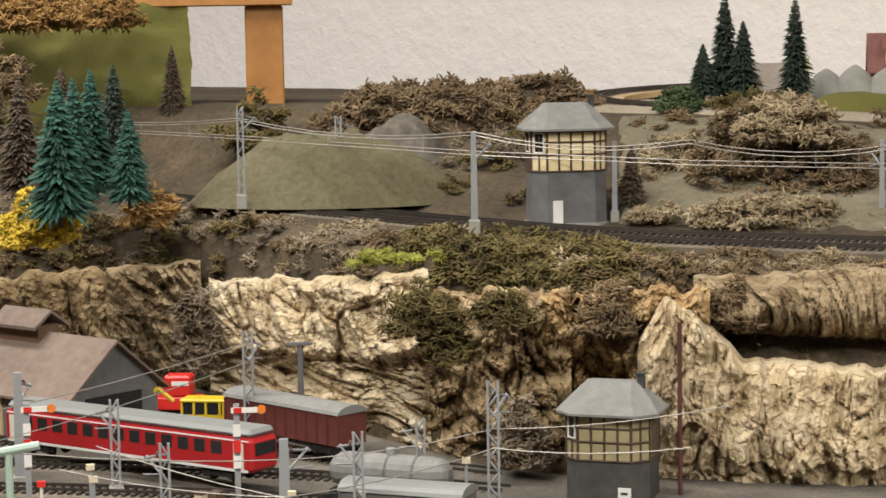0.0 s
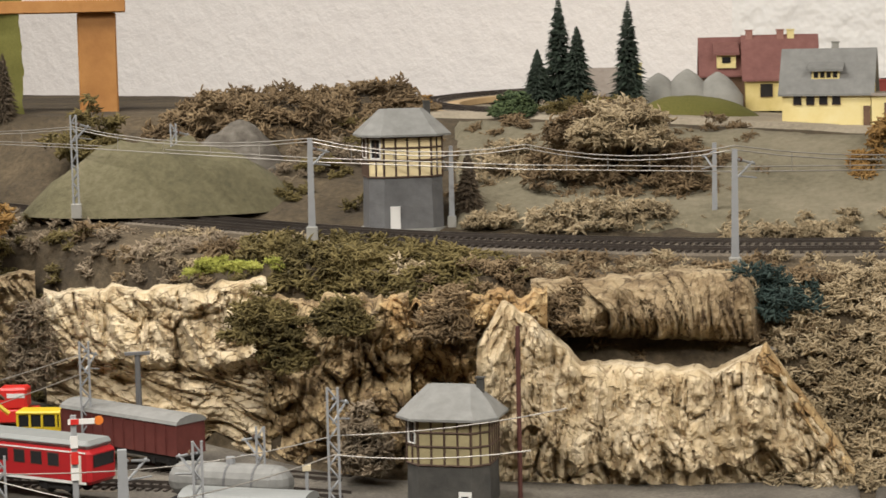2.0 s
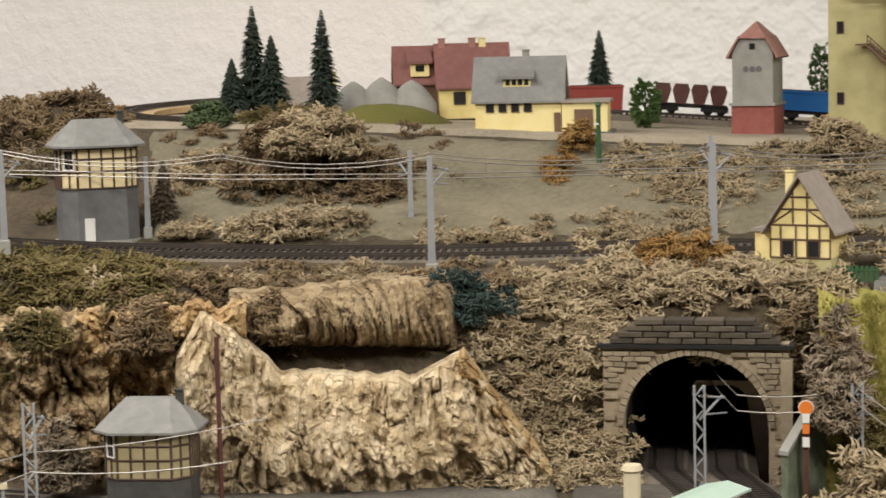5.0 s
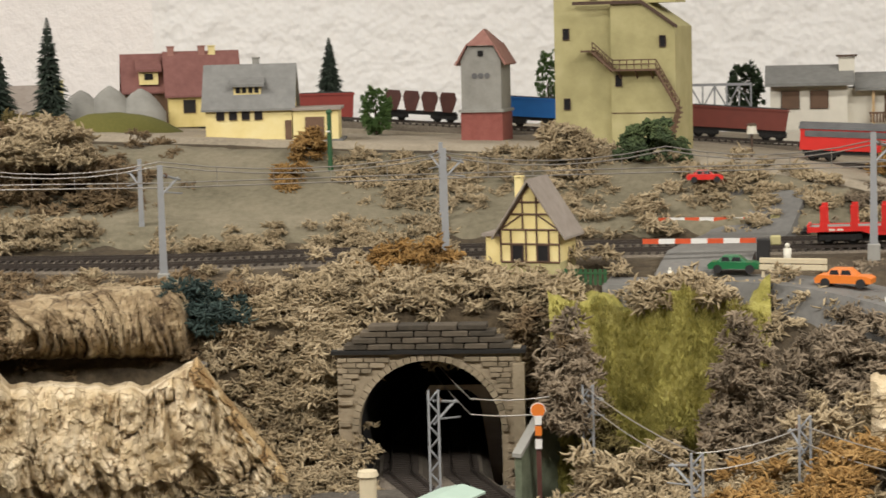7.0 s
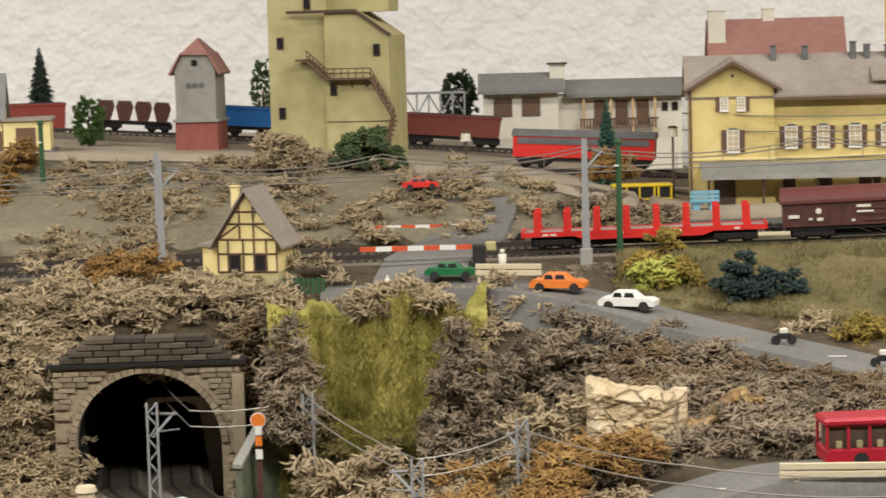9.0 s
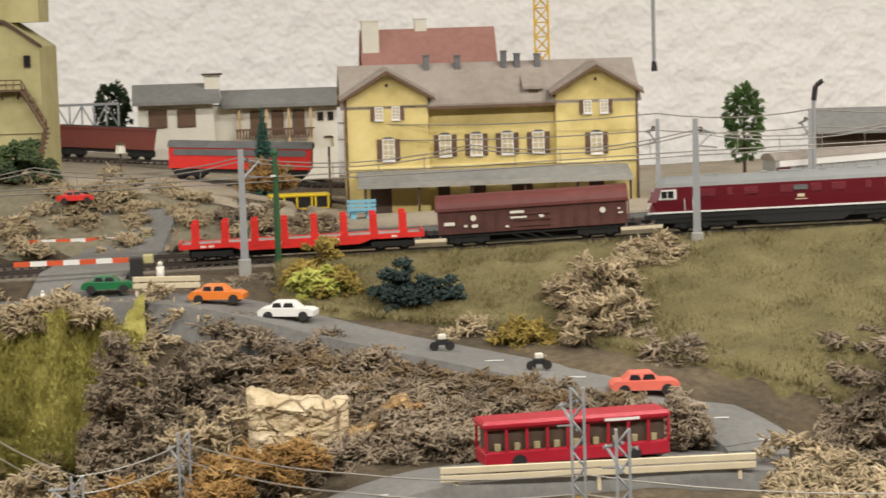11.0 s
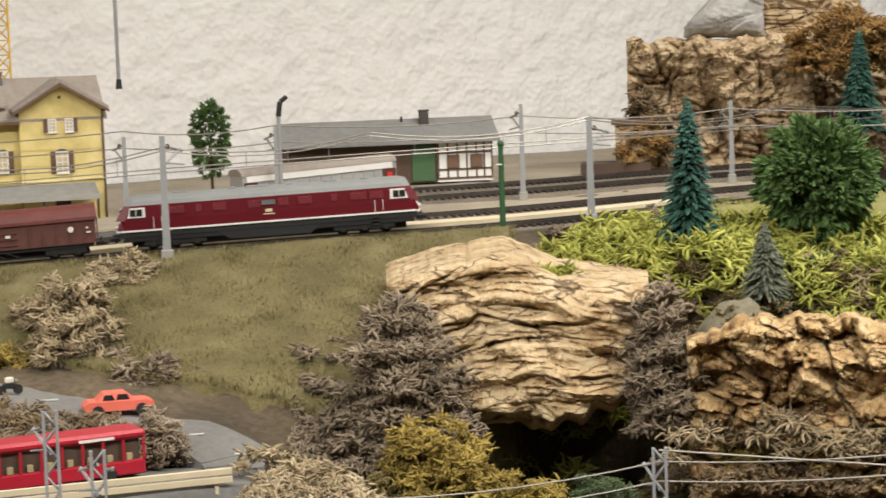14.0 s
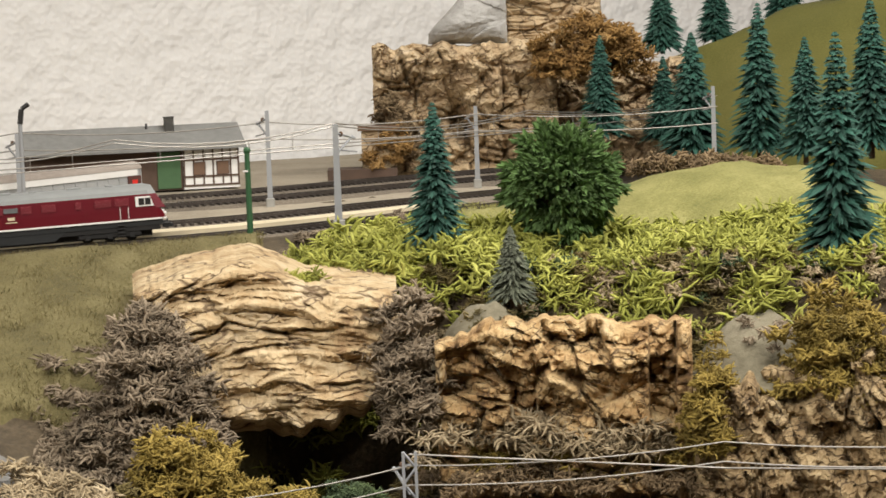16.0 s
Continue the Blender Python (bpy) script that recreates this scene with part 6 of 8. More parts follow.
portal()
for off in (-0.026, 0.024):
    a, b, c = at(9.45 + off * -26, 2.1, -0.352), at(9.45 - off * 33, 1.7, -0.352), at(5.0 - off * 40, 1.30, -0.352)
    rail_path("yard_track", [a.lerp(b, k / 8) for k in range(8)] + [b.lerp(c, k / 10) + Vector((0.0, 0.0, 0)) for k in range(11)], "yard track running into the tunnel")

# ---- wooden frame behind the hill ----
fr = thing("timber_stand", stand(33.25, 2.74, -0.12), "orange brown wooden frame with post and board", "frame")
part("post", Geo().box(-0.024, 0.024, -0.02, 0.03, -0.05, 0.1465, c=0.002), M_WOOD, fr)
part("board", Geo().box(-0.30, 0.036, -0.035, 0.045, 0.1465, 0.162, c=0.001), M_WOOD, fr)
# plywood helix behind the signal box
hx = thing("plywood_ramp", Matrix(), "bare plywood ramp carrying a curved track", "ramp")
s = Geo()
cen = at(20.9, 2.57, -0.084)
arcp = []
for k in range(25):
    t = radians(120 + 170 * k / 24)
    arcp.append(cen + Vector((math.cos(t) * 0.165, math.sin(t) * 0.15, 0.005 - 0.0007 * k)))
for k, p in enumerate(arcp):
    o = (p - cen).to_2d().normalized()
    for u, h in ((-0.035, -0.012), (-0.035, -0.005), (0.035, -0.005), (0.035, -0.012)):
        s.v.append((p.x + o.x * u, p.y + o.y * u, p.z + h))
s.f = [(i * 4 + j, i * 4 + 4 + j, i * 4 + 4 + (j + 1) % 4, i * 4 + (j + 1) % 4) for i in range(24) for j in range(4)] + [(3, 2, 1, 0), (96, 97, 98, 99)]
part("deck", s, M_PLY, hx)
for k in (2, 8, 14, 20):
    part("support", Geo().rod(arcp[k] + Vector((0, 0, -0.08)), arcp[k] + Vector((0, 0, -0.011)), 0.006, n=6), M_PLY, hx)
rail_path("ramp_track", arcp, "curved track on the plywood ramp")
# crane mast and hanging cable
cr = thing("tower_crane", stand(-10.5, 2.68, -0.17), "yellow lattice crane mast behind the station", "crane")
M_CRANE = paint("crane_yellow", (0.72, 0.46, 0.05), 0.5)
for x in (-0.0085, 0.0085):
    for y in (-0.0085, 0.0085):
        part("chord", Geo().rod((x, y, 0), (x, y, 0.25), 0.0014, n=5), M_CRANE, cr)
for f in range(4):
    g = Geo()
    q = [(-0.0085, -0.0085), (0.0085, -0.0085), (0.0085, 0.0085), (-0.0085, 0.0085)]
    a, b = q[f], q[(f + 1) % 4]
    for k in range(14):
        g.rod((*a, k * 0.0178), (*b, (k + 1) * 0.0178), 0.0009, n=4)
        g.rod((*a, k * 0.0178), (*b, k * 0.0178), 0.0008, n=4)
    part("lattice", g, M_CRANE, cr)
pen = thing("hanging_cable", stand(-13.45, 2.66, -0.052), "grey cable hanging with a dark weight", "cable")
part("cable", Geo().rod((0, 0, 0.004), (0, 0, 1.25), 0.0022, n=6), M_STEEL, pen)
part("weight", Geo().rod((0, 0, -0.004), (0, 0, 0.008), 0.004, 0.003, n=8), M_BLACK, pen)

# table that carries the layout
tb_ = thing("layout_table", Matrix(), "pale wooden table frame under the model landscape", "table")
for az in (-44, -22, 0, 22, 44):
    for r in (0.97, 2.3):
        p = at(az, r, 0)
        part("leg", Geo().box(p.x - 0.025, p.x + 0.025, p.y - 0.025, p.y + 0.025, 0.0, EYE - 0.452), M_PLY, tb_)
arc = [at(a, 0.895, 0) for a in np.arange(-46, 46.1, 4)]
fas = Geo()
for p in arc:
    o = Vector((p.x, p.y, 0)).normalized() * 0.012
    for d, z in ((0, -0.45), (0, -0.362), (1, -0.362), (1, -0.45)):
        fas.v.append((p.x - o.x * d, p.y - o.y * d, EYE + z))
nf = len(arc)
fas.f = [(i * 4 + k, i * 4 + (k + 1) % 4, i * 4 + 4 + (k + 1) % 4, i * 4 + 4 + k) for i in range(nf - 1) for k in range(4)] + [(3, 2, 1, 0), (nf * 4 - 4, nf * 4 - 3, nf * 4 - 2, nf * 4 - 1)]
part("fascia", fas, M_PLY, tb_)
deck = Geo()
for z in (-0.452, -0.43):
    deck.v += [tuple(at(a, r, z)) for r in (0.9, 2.75) for a in (-46, -23, 0, 23, 46)]
deck.f = [(i, i + 1, i + 6, i + 5) for i in range(4)] + [(i + 10, i + 15, i + 16, i + 11) for i in range(4)] + [(i, i + 10, i + 11, i + 1) for i in range(4)] + [(i + 5, i + 6, i + 16, i + 15) for i in range(4)] + [(0, 5, 15, 10), (4, 14, 19, 9)]
part("board", deck, M_PLY, tb_)

# ---- trains ----
M_CRIMSON = paint("crimson", (0.105, 0.003, 0.010), 0.35, 0.08)
M_CRIMSON_L = paint("crimson_faded", (0.18, 0.026, 0.036), 0.4, 0.1)
M_LGREY = paint("roof_grey", (0.20, 0.21, 0.205), 0.55, 0.1)
M_OXIDE = material("oxide_brown", [(0.055, 0.018, 0.014), (0.085, 0.028, 0.021), (0.115, 0.042, 0.031)], 90, 0.65, bump=0.08)
M_OXROOF = material("oxide_roof", [(0.085, 0.02, 0.017), (0.115, 0.028, 0.023), (0.15, 0.042, 0.034)], 90, 0.6, bump=0.06)
M_UNDER = paint("underframe_black", (0.009, 0.0085, 0.008), 0.75, 0.3)
M_FRAME = paint("frame_grey", (0.012, 0.0135, 0.014), 0.6, 0.2)
M_SILVER = paint("silver", (0.42, 0.43, 0.43), 0.4, 0.08, 0.3)


def on_track(az, d=0.0, lift=0.0):
    """The pose of a vehicle at an angle along the main line, x along the rails."""
    a, b = at(az + 1, track_r(az + 1) + d, track_z(az + 1)), at(az - 1, track_r(az - 1) + d, track_z(az - 1))
    e = b - a
    c = at(az, track_r(az) + d, track_z(az) + lift)
    return Matrix.Translation(c) @ Matrix.Rotation(math.atan2(e.y, e.x), 4, "Z") @ Matrix.Rotation(-math.asin(e.z / e.length), 4, "Y")


def between(a, b):
    e = b - a
    c = (a + b) / 2
    return Matrix.Translation(c) @ Matrix.Rotation(math.atan2(e.y, e.x), 4, "Z") @ Matrix.Rotation(-math.asin(e.z / e.length), 4, "Y")


def bogie(parent, x, axles, pitch, w=0.026, name="bogie"):
    g = Geo().box(x - pitch * (axles - 1) / 2 - 0.008, x + pitch * (axles - 1) / 2 + 0.008, -w / 2, -w / 2 + 0.003, 0.004, 0.0105, c=0.0008)
    g.box(x - pitch * (axles - 1) / 2 - 0.008, x + pitch * (axles - 1) / 2 + 0.008, w / 2 - 0.003, w / 2, 0.004, 0.0105, c=0.0008)
    g.box(x - 0.006, x + 0.006, -w / 2 + 0.003, w / 2 - 0.003, 0.006, 0.012)
    for k in range(axles):
        cx = x + (k - (axles - 1) / 2) * pitch
        g.box(cx - 0.0022, cx + 0.0022, -w / 2 - 0.001, -w / 2, 0.0035, 0.008)
    b = part(name, g, M_UNDER, parent)
    for k in range(axles):
        cx = x + (k - (axles - 1) / 2) * pitch
        for y in (-0.0083, 0.0083):
            wheel = Geo().rod((cx, y - 0.0012, 0.0055), (cx, y + 0.0012, 0.0055), 0.0055, n=14)
            part("wheel", wheel, M_UNDER, b)


def couplers(parent, half, w=0.034):
    for s in (-1, 1):
        c = part("coupler", Geo().box(min(s * half, s * (half + 0.009)), max(s * half, s * (half + 0.009)), -0.002, 0.002, 0.0085, 0.0115), M_BLACK, parent)
        for y in (-0.010, 0.010):
            part("buffer", Geo().rod((s * half, y, 0.0125), (s * (half + 0.005), y, 0.0125), 0.0013, n=8).rod((s * (half + 0.005), y, 0.0125), (s * (half + 0.006), y, 0.0125), 0.0026, n=10), M_BLACK, c)


def loco():
    top = thing("diesel_locomotive", on_track(-17.25, 0, 0.0003), "crimson diesel locomotive with grey roof and white stripe", "locomotive")
    L, w = 0.131, 0.0172
    # body: cross sections along x, narrowed and raked at both ends
    def loft(rings, mat, name, label=""):
        g = Geo()
        n = len(rings[0])
        for r in rings:
            g.v += r
        g.f = [(j * n + i, j * n + (i + 1) % n, j * n + n + (i + 1) % n, j * n + n + i) for j in range(len(rings) - 1) for i in range(n)]
        g.f += [tuple(range(n - 1, -1, -1)), tuple(range(len(g.v) - n, len(g.v)))]
        return part(name, g, mat, top, label)
    def ring(x, lean, k, z0, z1, tuck):
        return [(x, -w * k, z0), (x, w * k, z0), (x - lean, w * k * tuck, z1), (x - lean, -w * k * tuck, z1)]
    body = loft([ring(-L, -0.004, 0.80, 0.0185, 0.027, 1.0), ring(-L + 0.007, 0, 1.0, 0.0185, 0.027, 1.0), ring(L - 0.007, 0, 1.0, 0.0185, 0.027, 1.0), ring(L, 0.004, 0.80, 0.0185, 0.027, 1.0)], M_CRIMSON, "body_lower")
    up = loft([ring(-L - 0.0005, -0.0075, 0.80, 0.027, 0.0395, 0.93), ring(-L + 0.0075, -0.006, 1.0, 0.027, 0.0395, 0.96), ring(L - 0.0075, 0.006, 1.0, 0.027, 0.0395, 0.96), ring(L + 0.0005, 0.0075, 0.80, 0.027, 0.0395, 0.93)], M_CRIMSON, "body_upper")
    rr = []
    for x, k in ((-L + 0.007, 0.74), (-L + 0.014, 0.95), (L - 0.014, 0.95), (L - 0.007, 0.74)):
        q = []
        for i in range(9):
            t = math.pi * i / 8
            q.append((x + (0.003 if x < 0 else -0.003) * math.sin(t), math.cos(t) * -w * k, 0.0395 + math.sin(t) * 0.0085 * (0.8 if abs(x) > L - 0.012 else 1)))
        rr.append(q)
    loft(rr, M_LGREY, "roof", "light grey ribbed roof")
    for x, l in ((-0.075, 0.012), (-0.03, 0.006), (-0.008, 0.02), (0.02, 0.006), (0.055, 0.012), (0.085, 0.006)):
        part("roof_vent", Geo().box(x - l / 2, x + l / 2, -0.006, 0.006, 0.0465, 0.0486, c=0.0005), M_LGREY, top)
    part("stripe", Geo().box(-L + 0.004, L - 0.004, -w - 0.0004, w + 0.0004, 0.0172, 0.0187), M_PLAST, top, "white waist stripe")
    part("stripe_end", Geo().box(-L - 0.0004, -L + 0.0038, -w * 0.84, w * 0.84, 0.0172, 0.0187), M_PLAST, top)
    part("stripe_end", Geo().box(L - 0.0038, L + 0.0004, -w * 0.84, w * 0.84, 0.0172, 0.0187), M_PLAST, top)
    part("frame", Geo().box(-L + 0.003, L - 0.003, -w + 0.0012, w - 0.0012, 0.0125, 0.0171), M_FRAME, top)
    part("fuel_tank", Geo().prism([(-0.045, 0.0124), (-0.035, 0.005), (0.035, 0.005), (0.045, 0.0124)], -w + 0.0016, w - 0.0016), M_FRAME, top)
    for x0, l in ((-0.080, 0.016), (-0.060, 0.005), (-0.042, 0.012), (-0.012, 0.011), (0.013, 0.009), (0.032, 0.012), (0.057, 0.005), (0.078, 0.014), (0.094, 0.012)):
        g = Geo().box(x0 - l / 2, x0 + l / 2, -w * 0.995 - 0.0005, -w * 0.985, 0.0308, 0.0372)
        for k in range(4):
            g.box(x0 - l / 2, x0 + l / 2, -w * 0.995 - 0.0008, -w * 0.995 - 0.0004, 0.0316 + k * 0.0014, 0.0322 + k * 0.0014)
        part("grille", g, M_CRIMSON_L, top, "faded red air grille")
    part("centre_grille", Geo().box(-0.006, 0.006, -w * 0.995 - 0.001, -w * 0.985, 0.0325, 0.0365), M_GREYW, top)
    for s in (-1, 1):
        x = s * (L - 0.0175)
        f = Geo().prism([(x - 0.0078, 0.0292), (x + 0.0078, 0.0292), (x + (0.0078 if s < 0 else 0.005), 0.0378), (x - (0.0078 if s > 0 else 0.005), 0.0378)], -w - 0.0006, -w * 0.97)
        c = part("cab_window_frame", f, M_PLAST, top, "white cab window surround")
        for dx in (-0.0028, 0.0028):
            part("cab_window", Geo().box(x + dx - 0.0024, x + dx + 0.0024, -w - 0.0011, -w - 0.0005, 0.0306, 0.0364), M_GLASS, c)
        for dx in (-0.0035, 0.0035):
            part("handrail", Geo().rod((x - s * 0.018 + dx, -w - 0.0008, 0.0195), (x - s * 0.018 + dx, -w - 0.0008, 0.0295), 0.0003, n=4), M_PLAST, top)
        for y in (-0.009, 0.009):
            part("headlight", Geo().rod((s * (L - 0.001), y, 0.0215), (s * (L + 0.0012), y, 0.0215), 0.0015, n=8), M_PLAST, top)
        part("windscreen", Geo().box(min(s * (L - 0.010), s * (L - 0.0035)), max(s * (L - 0.010), s * (L - 0.0035)), -0.011, 0.011, 0.0305, 0.0362), M_GLASS, top)
        lad = Geo()
        for k in range(4):
            lad.box(s * 0.092 - 0.003, s * 0.092 + 0.003, -w - 0.0008, -w + 0.001, 0.005 + k * 0.003, 0.0056 + k * 0.003)
        part("ladder", lad, M_BLACK, top)
        bogie(top, s * 0.082, 3, 0.019, 0.029)
    part("belly", Geo().box(-L + 0.012, L - 0.012, -0.009, 0.009, 0.003, 0.0124), M_UNDER, top)
    part("side_skirt", Geo().box(-L + 0.006, L - 0.006, -w + 0.0018, -w + 0.0034, 0.0085, 0.0125), M_UNDER, top)
    # number and emblem as plain bars
    part("emblem", Geo().box(-0.003, 0.003, -w - 0.0004, -w + 0.0002, 0.0262, 0.0288), M_CREAM, top)
    part("number_bar", Geo().box(-0.005, 0.005, -w - 0.0004, -w + 0.0002, 0.0240, 0.0248), M_CREAM, top)
    couplers(top, L - 0.002)


loco()


def sliding_wagon():
    top = thing("hopper_wagon", on_track(-10.15, 0, 0.0003), "weathered oxide brown covered goods wagon", "wagon")
    L, w = 0.082, 0.0165
    part("body", Geo().box(-L, L, -w, w, 0.0125, 0.036), M_OXIDE, top)
    g = Geo()
    n = 8
    for x in (-L - 0.0015, L + 0.0015):
        g.v += [(x, -math.cos(math.pi * i / n) * (w + 0.001), 0.0352 + math.sin(math.pi * i / n) * 0.0105) for i in range(n + 1)] + [(x, w + 0.001, 0.033), (x, -w - 0.001, 0.033)]
    m = n + 3
    g.f = [(i, (i + 1) % m, m + (i + 1) % m, m + i) for i in range(m)] + [tuple(range(m - 1, -1, -1)), tuple(range(m, 2 * m))]
    part("roof", g, M_OXROOF, top, "dull red curved roof")
    for k in range(15):
        x = -L + 0.005 + k * 0.01145
        if abs(x) > 0.016:
            part("rib", Geo().box(x - 0.0006, x + 0.0006, -w - 0.0009, -w, 0.0135, 0.0325), M_OXIDE, top)
    for z in (0.0165, 0.0215, 0.0265):
        part("door_rail", Geo().box(-0.0155, 0.0155, -w - 0.0011, -w, z - 0.0006, z + 0.0006), M_OXIDE, top)
    part("roof_edge", Geo().box(-L - 0.002, L + 0.002, -w - 0.0019, -w - 0.0002, 0.0325, 0.0342), M_OXROOF, top)
    for x, z, l, h in ((-0.013, 0.0285, 0.012, 0.0022), (-0.012, 0.0238, 0.014, 0.0016), (0.008, 0.0238, 0.004, 0.0022), (-0.072, 0.0215, 0.009, 0.0028), (-0.058, 0.019, 0.003, 0.002), (-0.05, 0.0185, 0.005, 0.0026), (0.075, 0.026, 0.002, 0.0014), (0.076, 0.0222, 0.004, 0.001), (-0.022, 0.0165, 0.003, 0.0018)):
        part("lettering_bar", Geo().box(x - l / 2, x + l / 2, -w - 0.0014, -w - 0.0001, z - h / 2, z + h / 2), M_OFFW, top)
    for x in (-0.051, 0.061):
        part("round_mark", Geo().rod((x, -w - 0.0014, 0.0255), (x, -w - 0.0001, 0.0255), 0.0025, n=14), M_OFFW, top)
    part("underframe", Geo().box(-L + 0.002, L - 0.002, -w + 0.002, w - 0.002, 0.0095, 0.0124), M_UNDER, top)
    part("belly", Geo().box(-L + 0.006, L - 0.006, -0.008, 0.008, 0.003, 0.0095), M_UNDER, top)
    for x in (-0.012, 0.0, 0.012):
        part("brake_rod", Geo().rod((x - 0.006, -w + 0.002, 0.0095), (x + 0.004, -w + 0.002, 0.0055), 0.0007, n=5), M_UNDER, top)
    for s in (-1, 1):
        bogie(top, s * 0.056, 2, 0.02, 0.027)
    couplers(top, L)


sliding_wagon()


def stake_wagon():
    top = thing("stake_wagon", on_track(-3.95, 0, 0.0003), "bright red flat wagon with upright stakes", "wagon")
    L, w = 0.104, 0.0158
    part("deck", Geo().box(-L, L, -w, w, 0.0138, 0.0155), M_CONC, top, "pale grey load floor")
    for y in (-w, w):
        part("side_sill", Geo().prism([(-L, 0.0118), (-0.06, 0.0118), (-0.05, 0.0085), (0.05, 0.0085), (0.06, 0.0118), (L, 0.0118), (L, 0.0162), (-L, 0.0162)], y - 0.0012, y + 0.0012), M_RED, top)
    for k in range(8):
        x = -L + 0.012 + k * 0.0258
        for y in (-1, 1):
            g = Geo().box(x - 0.0028, x + 0.0028, y * w - 0.0010, y * w + 0.0010, 0.0163, 0.0345, c=0.0004)
            g.box(x - 0.0034, x + 0.0034, y * w - 0.0016, y * w + 0.0016, 0.0125, 0.019)
            part("stake", g, M_RED, top)
    part("belly", Geo().box(-L + 0.006, L - 0.006, -0.009, 0.009, 0.003, 0.0137), M_UNDER, top)
    for s in (-1, 1):
        part("end_beam", Geo().box(min(s * L, s * (L + 0.002)), max(s * L, s * (L + 0.002)), -w, w, 0.0115, 0.018), M_RED, top)
        bogie(top, s * 0.078, 2, 0.021, 0.027)
    for x in (-0.085, -0.078, 0.08, 0.03, -0.02):
        part("lettering_bar", Geo().box(x - 0.0025, x + 0.0025, -w - 0.0016, -w - 0.0011, 0.0128, 0.0145), M_OFFW, top)
    couplers(top, L)


stake_wagon()


def simple_wagon(m, L, h, body, roof, name, label, bands=True, round_roof=True, deck=0.012):
    top = thing(name, m, label, "wagon")
    w = 0.0155
    part("body", Geo().box(-L, L, -w, w, deck, deck + h), body, top)
    g = Geo()
    n = 8
    hh = 0.007 if round_roof else 0.0015
    for x in (-L - 0.0015, L + 0.0015):
        g.v += [(x, -math.cos(math.pi * i / n) * (w + 0.0012), deck + h + math.sin(math.pi * i / n) * hh) for i in range(n + 1)]
    g.f = [(i, i + 1, n + 2 + i, n + 1 + i) for i in range(n)] + [tuple(range(n, -1, -1)), tuple(range(n + 1, 2 * n + 2)), (0, n + 1, 2 * n + 1, n)]
    part("roof", g, roof, top)
    if bands:
        k = int(2 * L / 0.012)
        for i in range(k + 1):
            x = -L + 2 * L * i / k
            part("rib", Geo().box(x - 0.0006, x + 0.0006, -w - 0.0009, -w, deck + 0.001, deck + h - 0.001), body, top)
    part("underframe", Geo().box(-L + 0.003, L - 0.003, -w + 0.002, w - 0.002, deck - 0.004, deck), M_UNDER, top)
    for s in (-1, 1):
        bogie(top, s * (L - 0.022), 2, 0.018, 0.026)
    return top


# silver sliding-wall wagon at the goods shed
gw = simple_wagon(between(at(-16.2, 2.17, -0.176), at(-20.7, 2.26, -0.170)), 0.088, 0.026, M_SILVER, M_ROOFB, "sliding_wall_wagon", "silver sliding-wall goods wagon with red ends")
part("white_band", Geo().box(-0.084, 0.084, -0.0168, -0.0157, 0.0315, 0.0375), M_PLAST, gw)
for s in (-1, 1):
    part("end_panel", Geo().box(s * 0.080 - 0.0075, s * 0.080 + 0.0075, -0.0172, -0.0156, 0.0125, 0.031), M_OXIDE, gw)
    part("placard", Geo().box(s * 0.080 - 0.003, s * 0.080 + 0.003, -0.0178, -0.0171, 0.02, 0.027), M_RED, gw)

# sidings behind the tower
sid = lambda a: at(a, 2.46, -0.133 + 0.0033 * (a - 0.5))
bank = Geo()
for a in np.arange(14, -4.1, -1.0):
    p = sid(a)
    f = Vector((p.x, p.y, 0)).normalized()
    for d, h in ((-0.05, -0.05), (-0.026, -0.011), (0.026, -0.011), (0.05, -0.05)):
        bank.v.append(tuple(p + f * d + Vector((0, 0, h))))
bank.f = [(i * 4 + k, i * 4 + 4 + k, i * 4 + 5 + k, i * 4 + 1 + k) for i in range(18) for k in range(3)]
single("embankment", bank, M_SAND, Matrix(), "low sandy embankment of the siding", "embankment", kind="structure")
rail_path("siding_track", [sid(a) for a in np.arange(13, -4.1, -1.0)], "rusty village siding track behind the tower")


def open_wagon(m, L, h, mat, name, label, tubs=0):
    top = thing(name, m, label, "wagon")
    w = 0.0145
    if tubs:
        for k in range(tubs):
            x = -L + 2 * L * (k + 0.5) / tubs
            part("tub", Geo().prism([(x - L / tubs * 0.55, 0.012), (x + L / tubs * 0.55, 0.012), (x + L / tubs * 0.94, 0.012 + h * 0.7), (x + L / tubs * 0.7, 0.012 + h), (x - L / tubs * 0.7, 0.012 + h), (x - L / tubs * 0.94, 0.012 + h * 0.7)], -w, w), mat, top)
    else:
        g = Geo().prism([(-L, 0.012), (L, 0.012), (L + 0.002, 0.012 + h), (-L - 0.002, 0.012 + h)], -w, w)
        part("body", g, mat, top)
        part("load", Geo().box(-L, L, -w + 0.002, w - 0.002, 0.012 + h, 0.0125 + h), M_BLACK, top)
        part("rim", Geo().box(-L - 0.003, L + 0.003, -w - 0.001, -w, 0.0095 + h, 0.0115 + h), mat, top)
    part("underframe", Geo().box(-L, L, -w + 0.002, w - 0.002, 0.008, 0.0119), M_UNDER, top)
    for s in (-1, 1):
        bogie(top, s * (L - 0.014), 2, 0.015, 0.025)
    return top


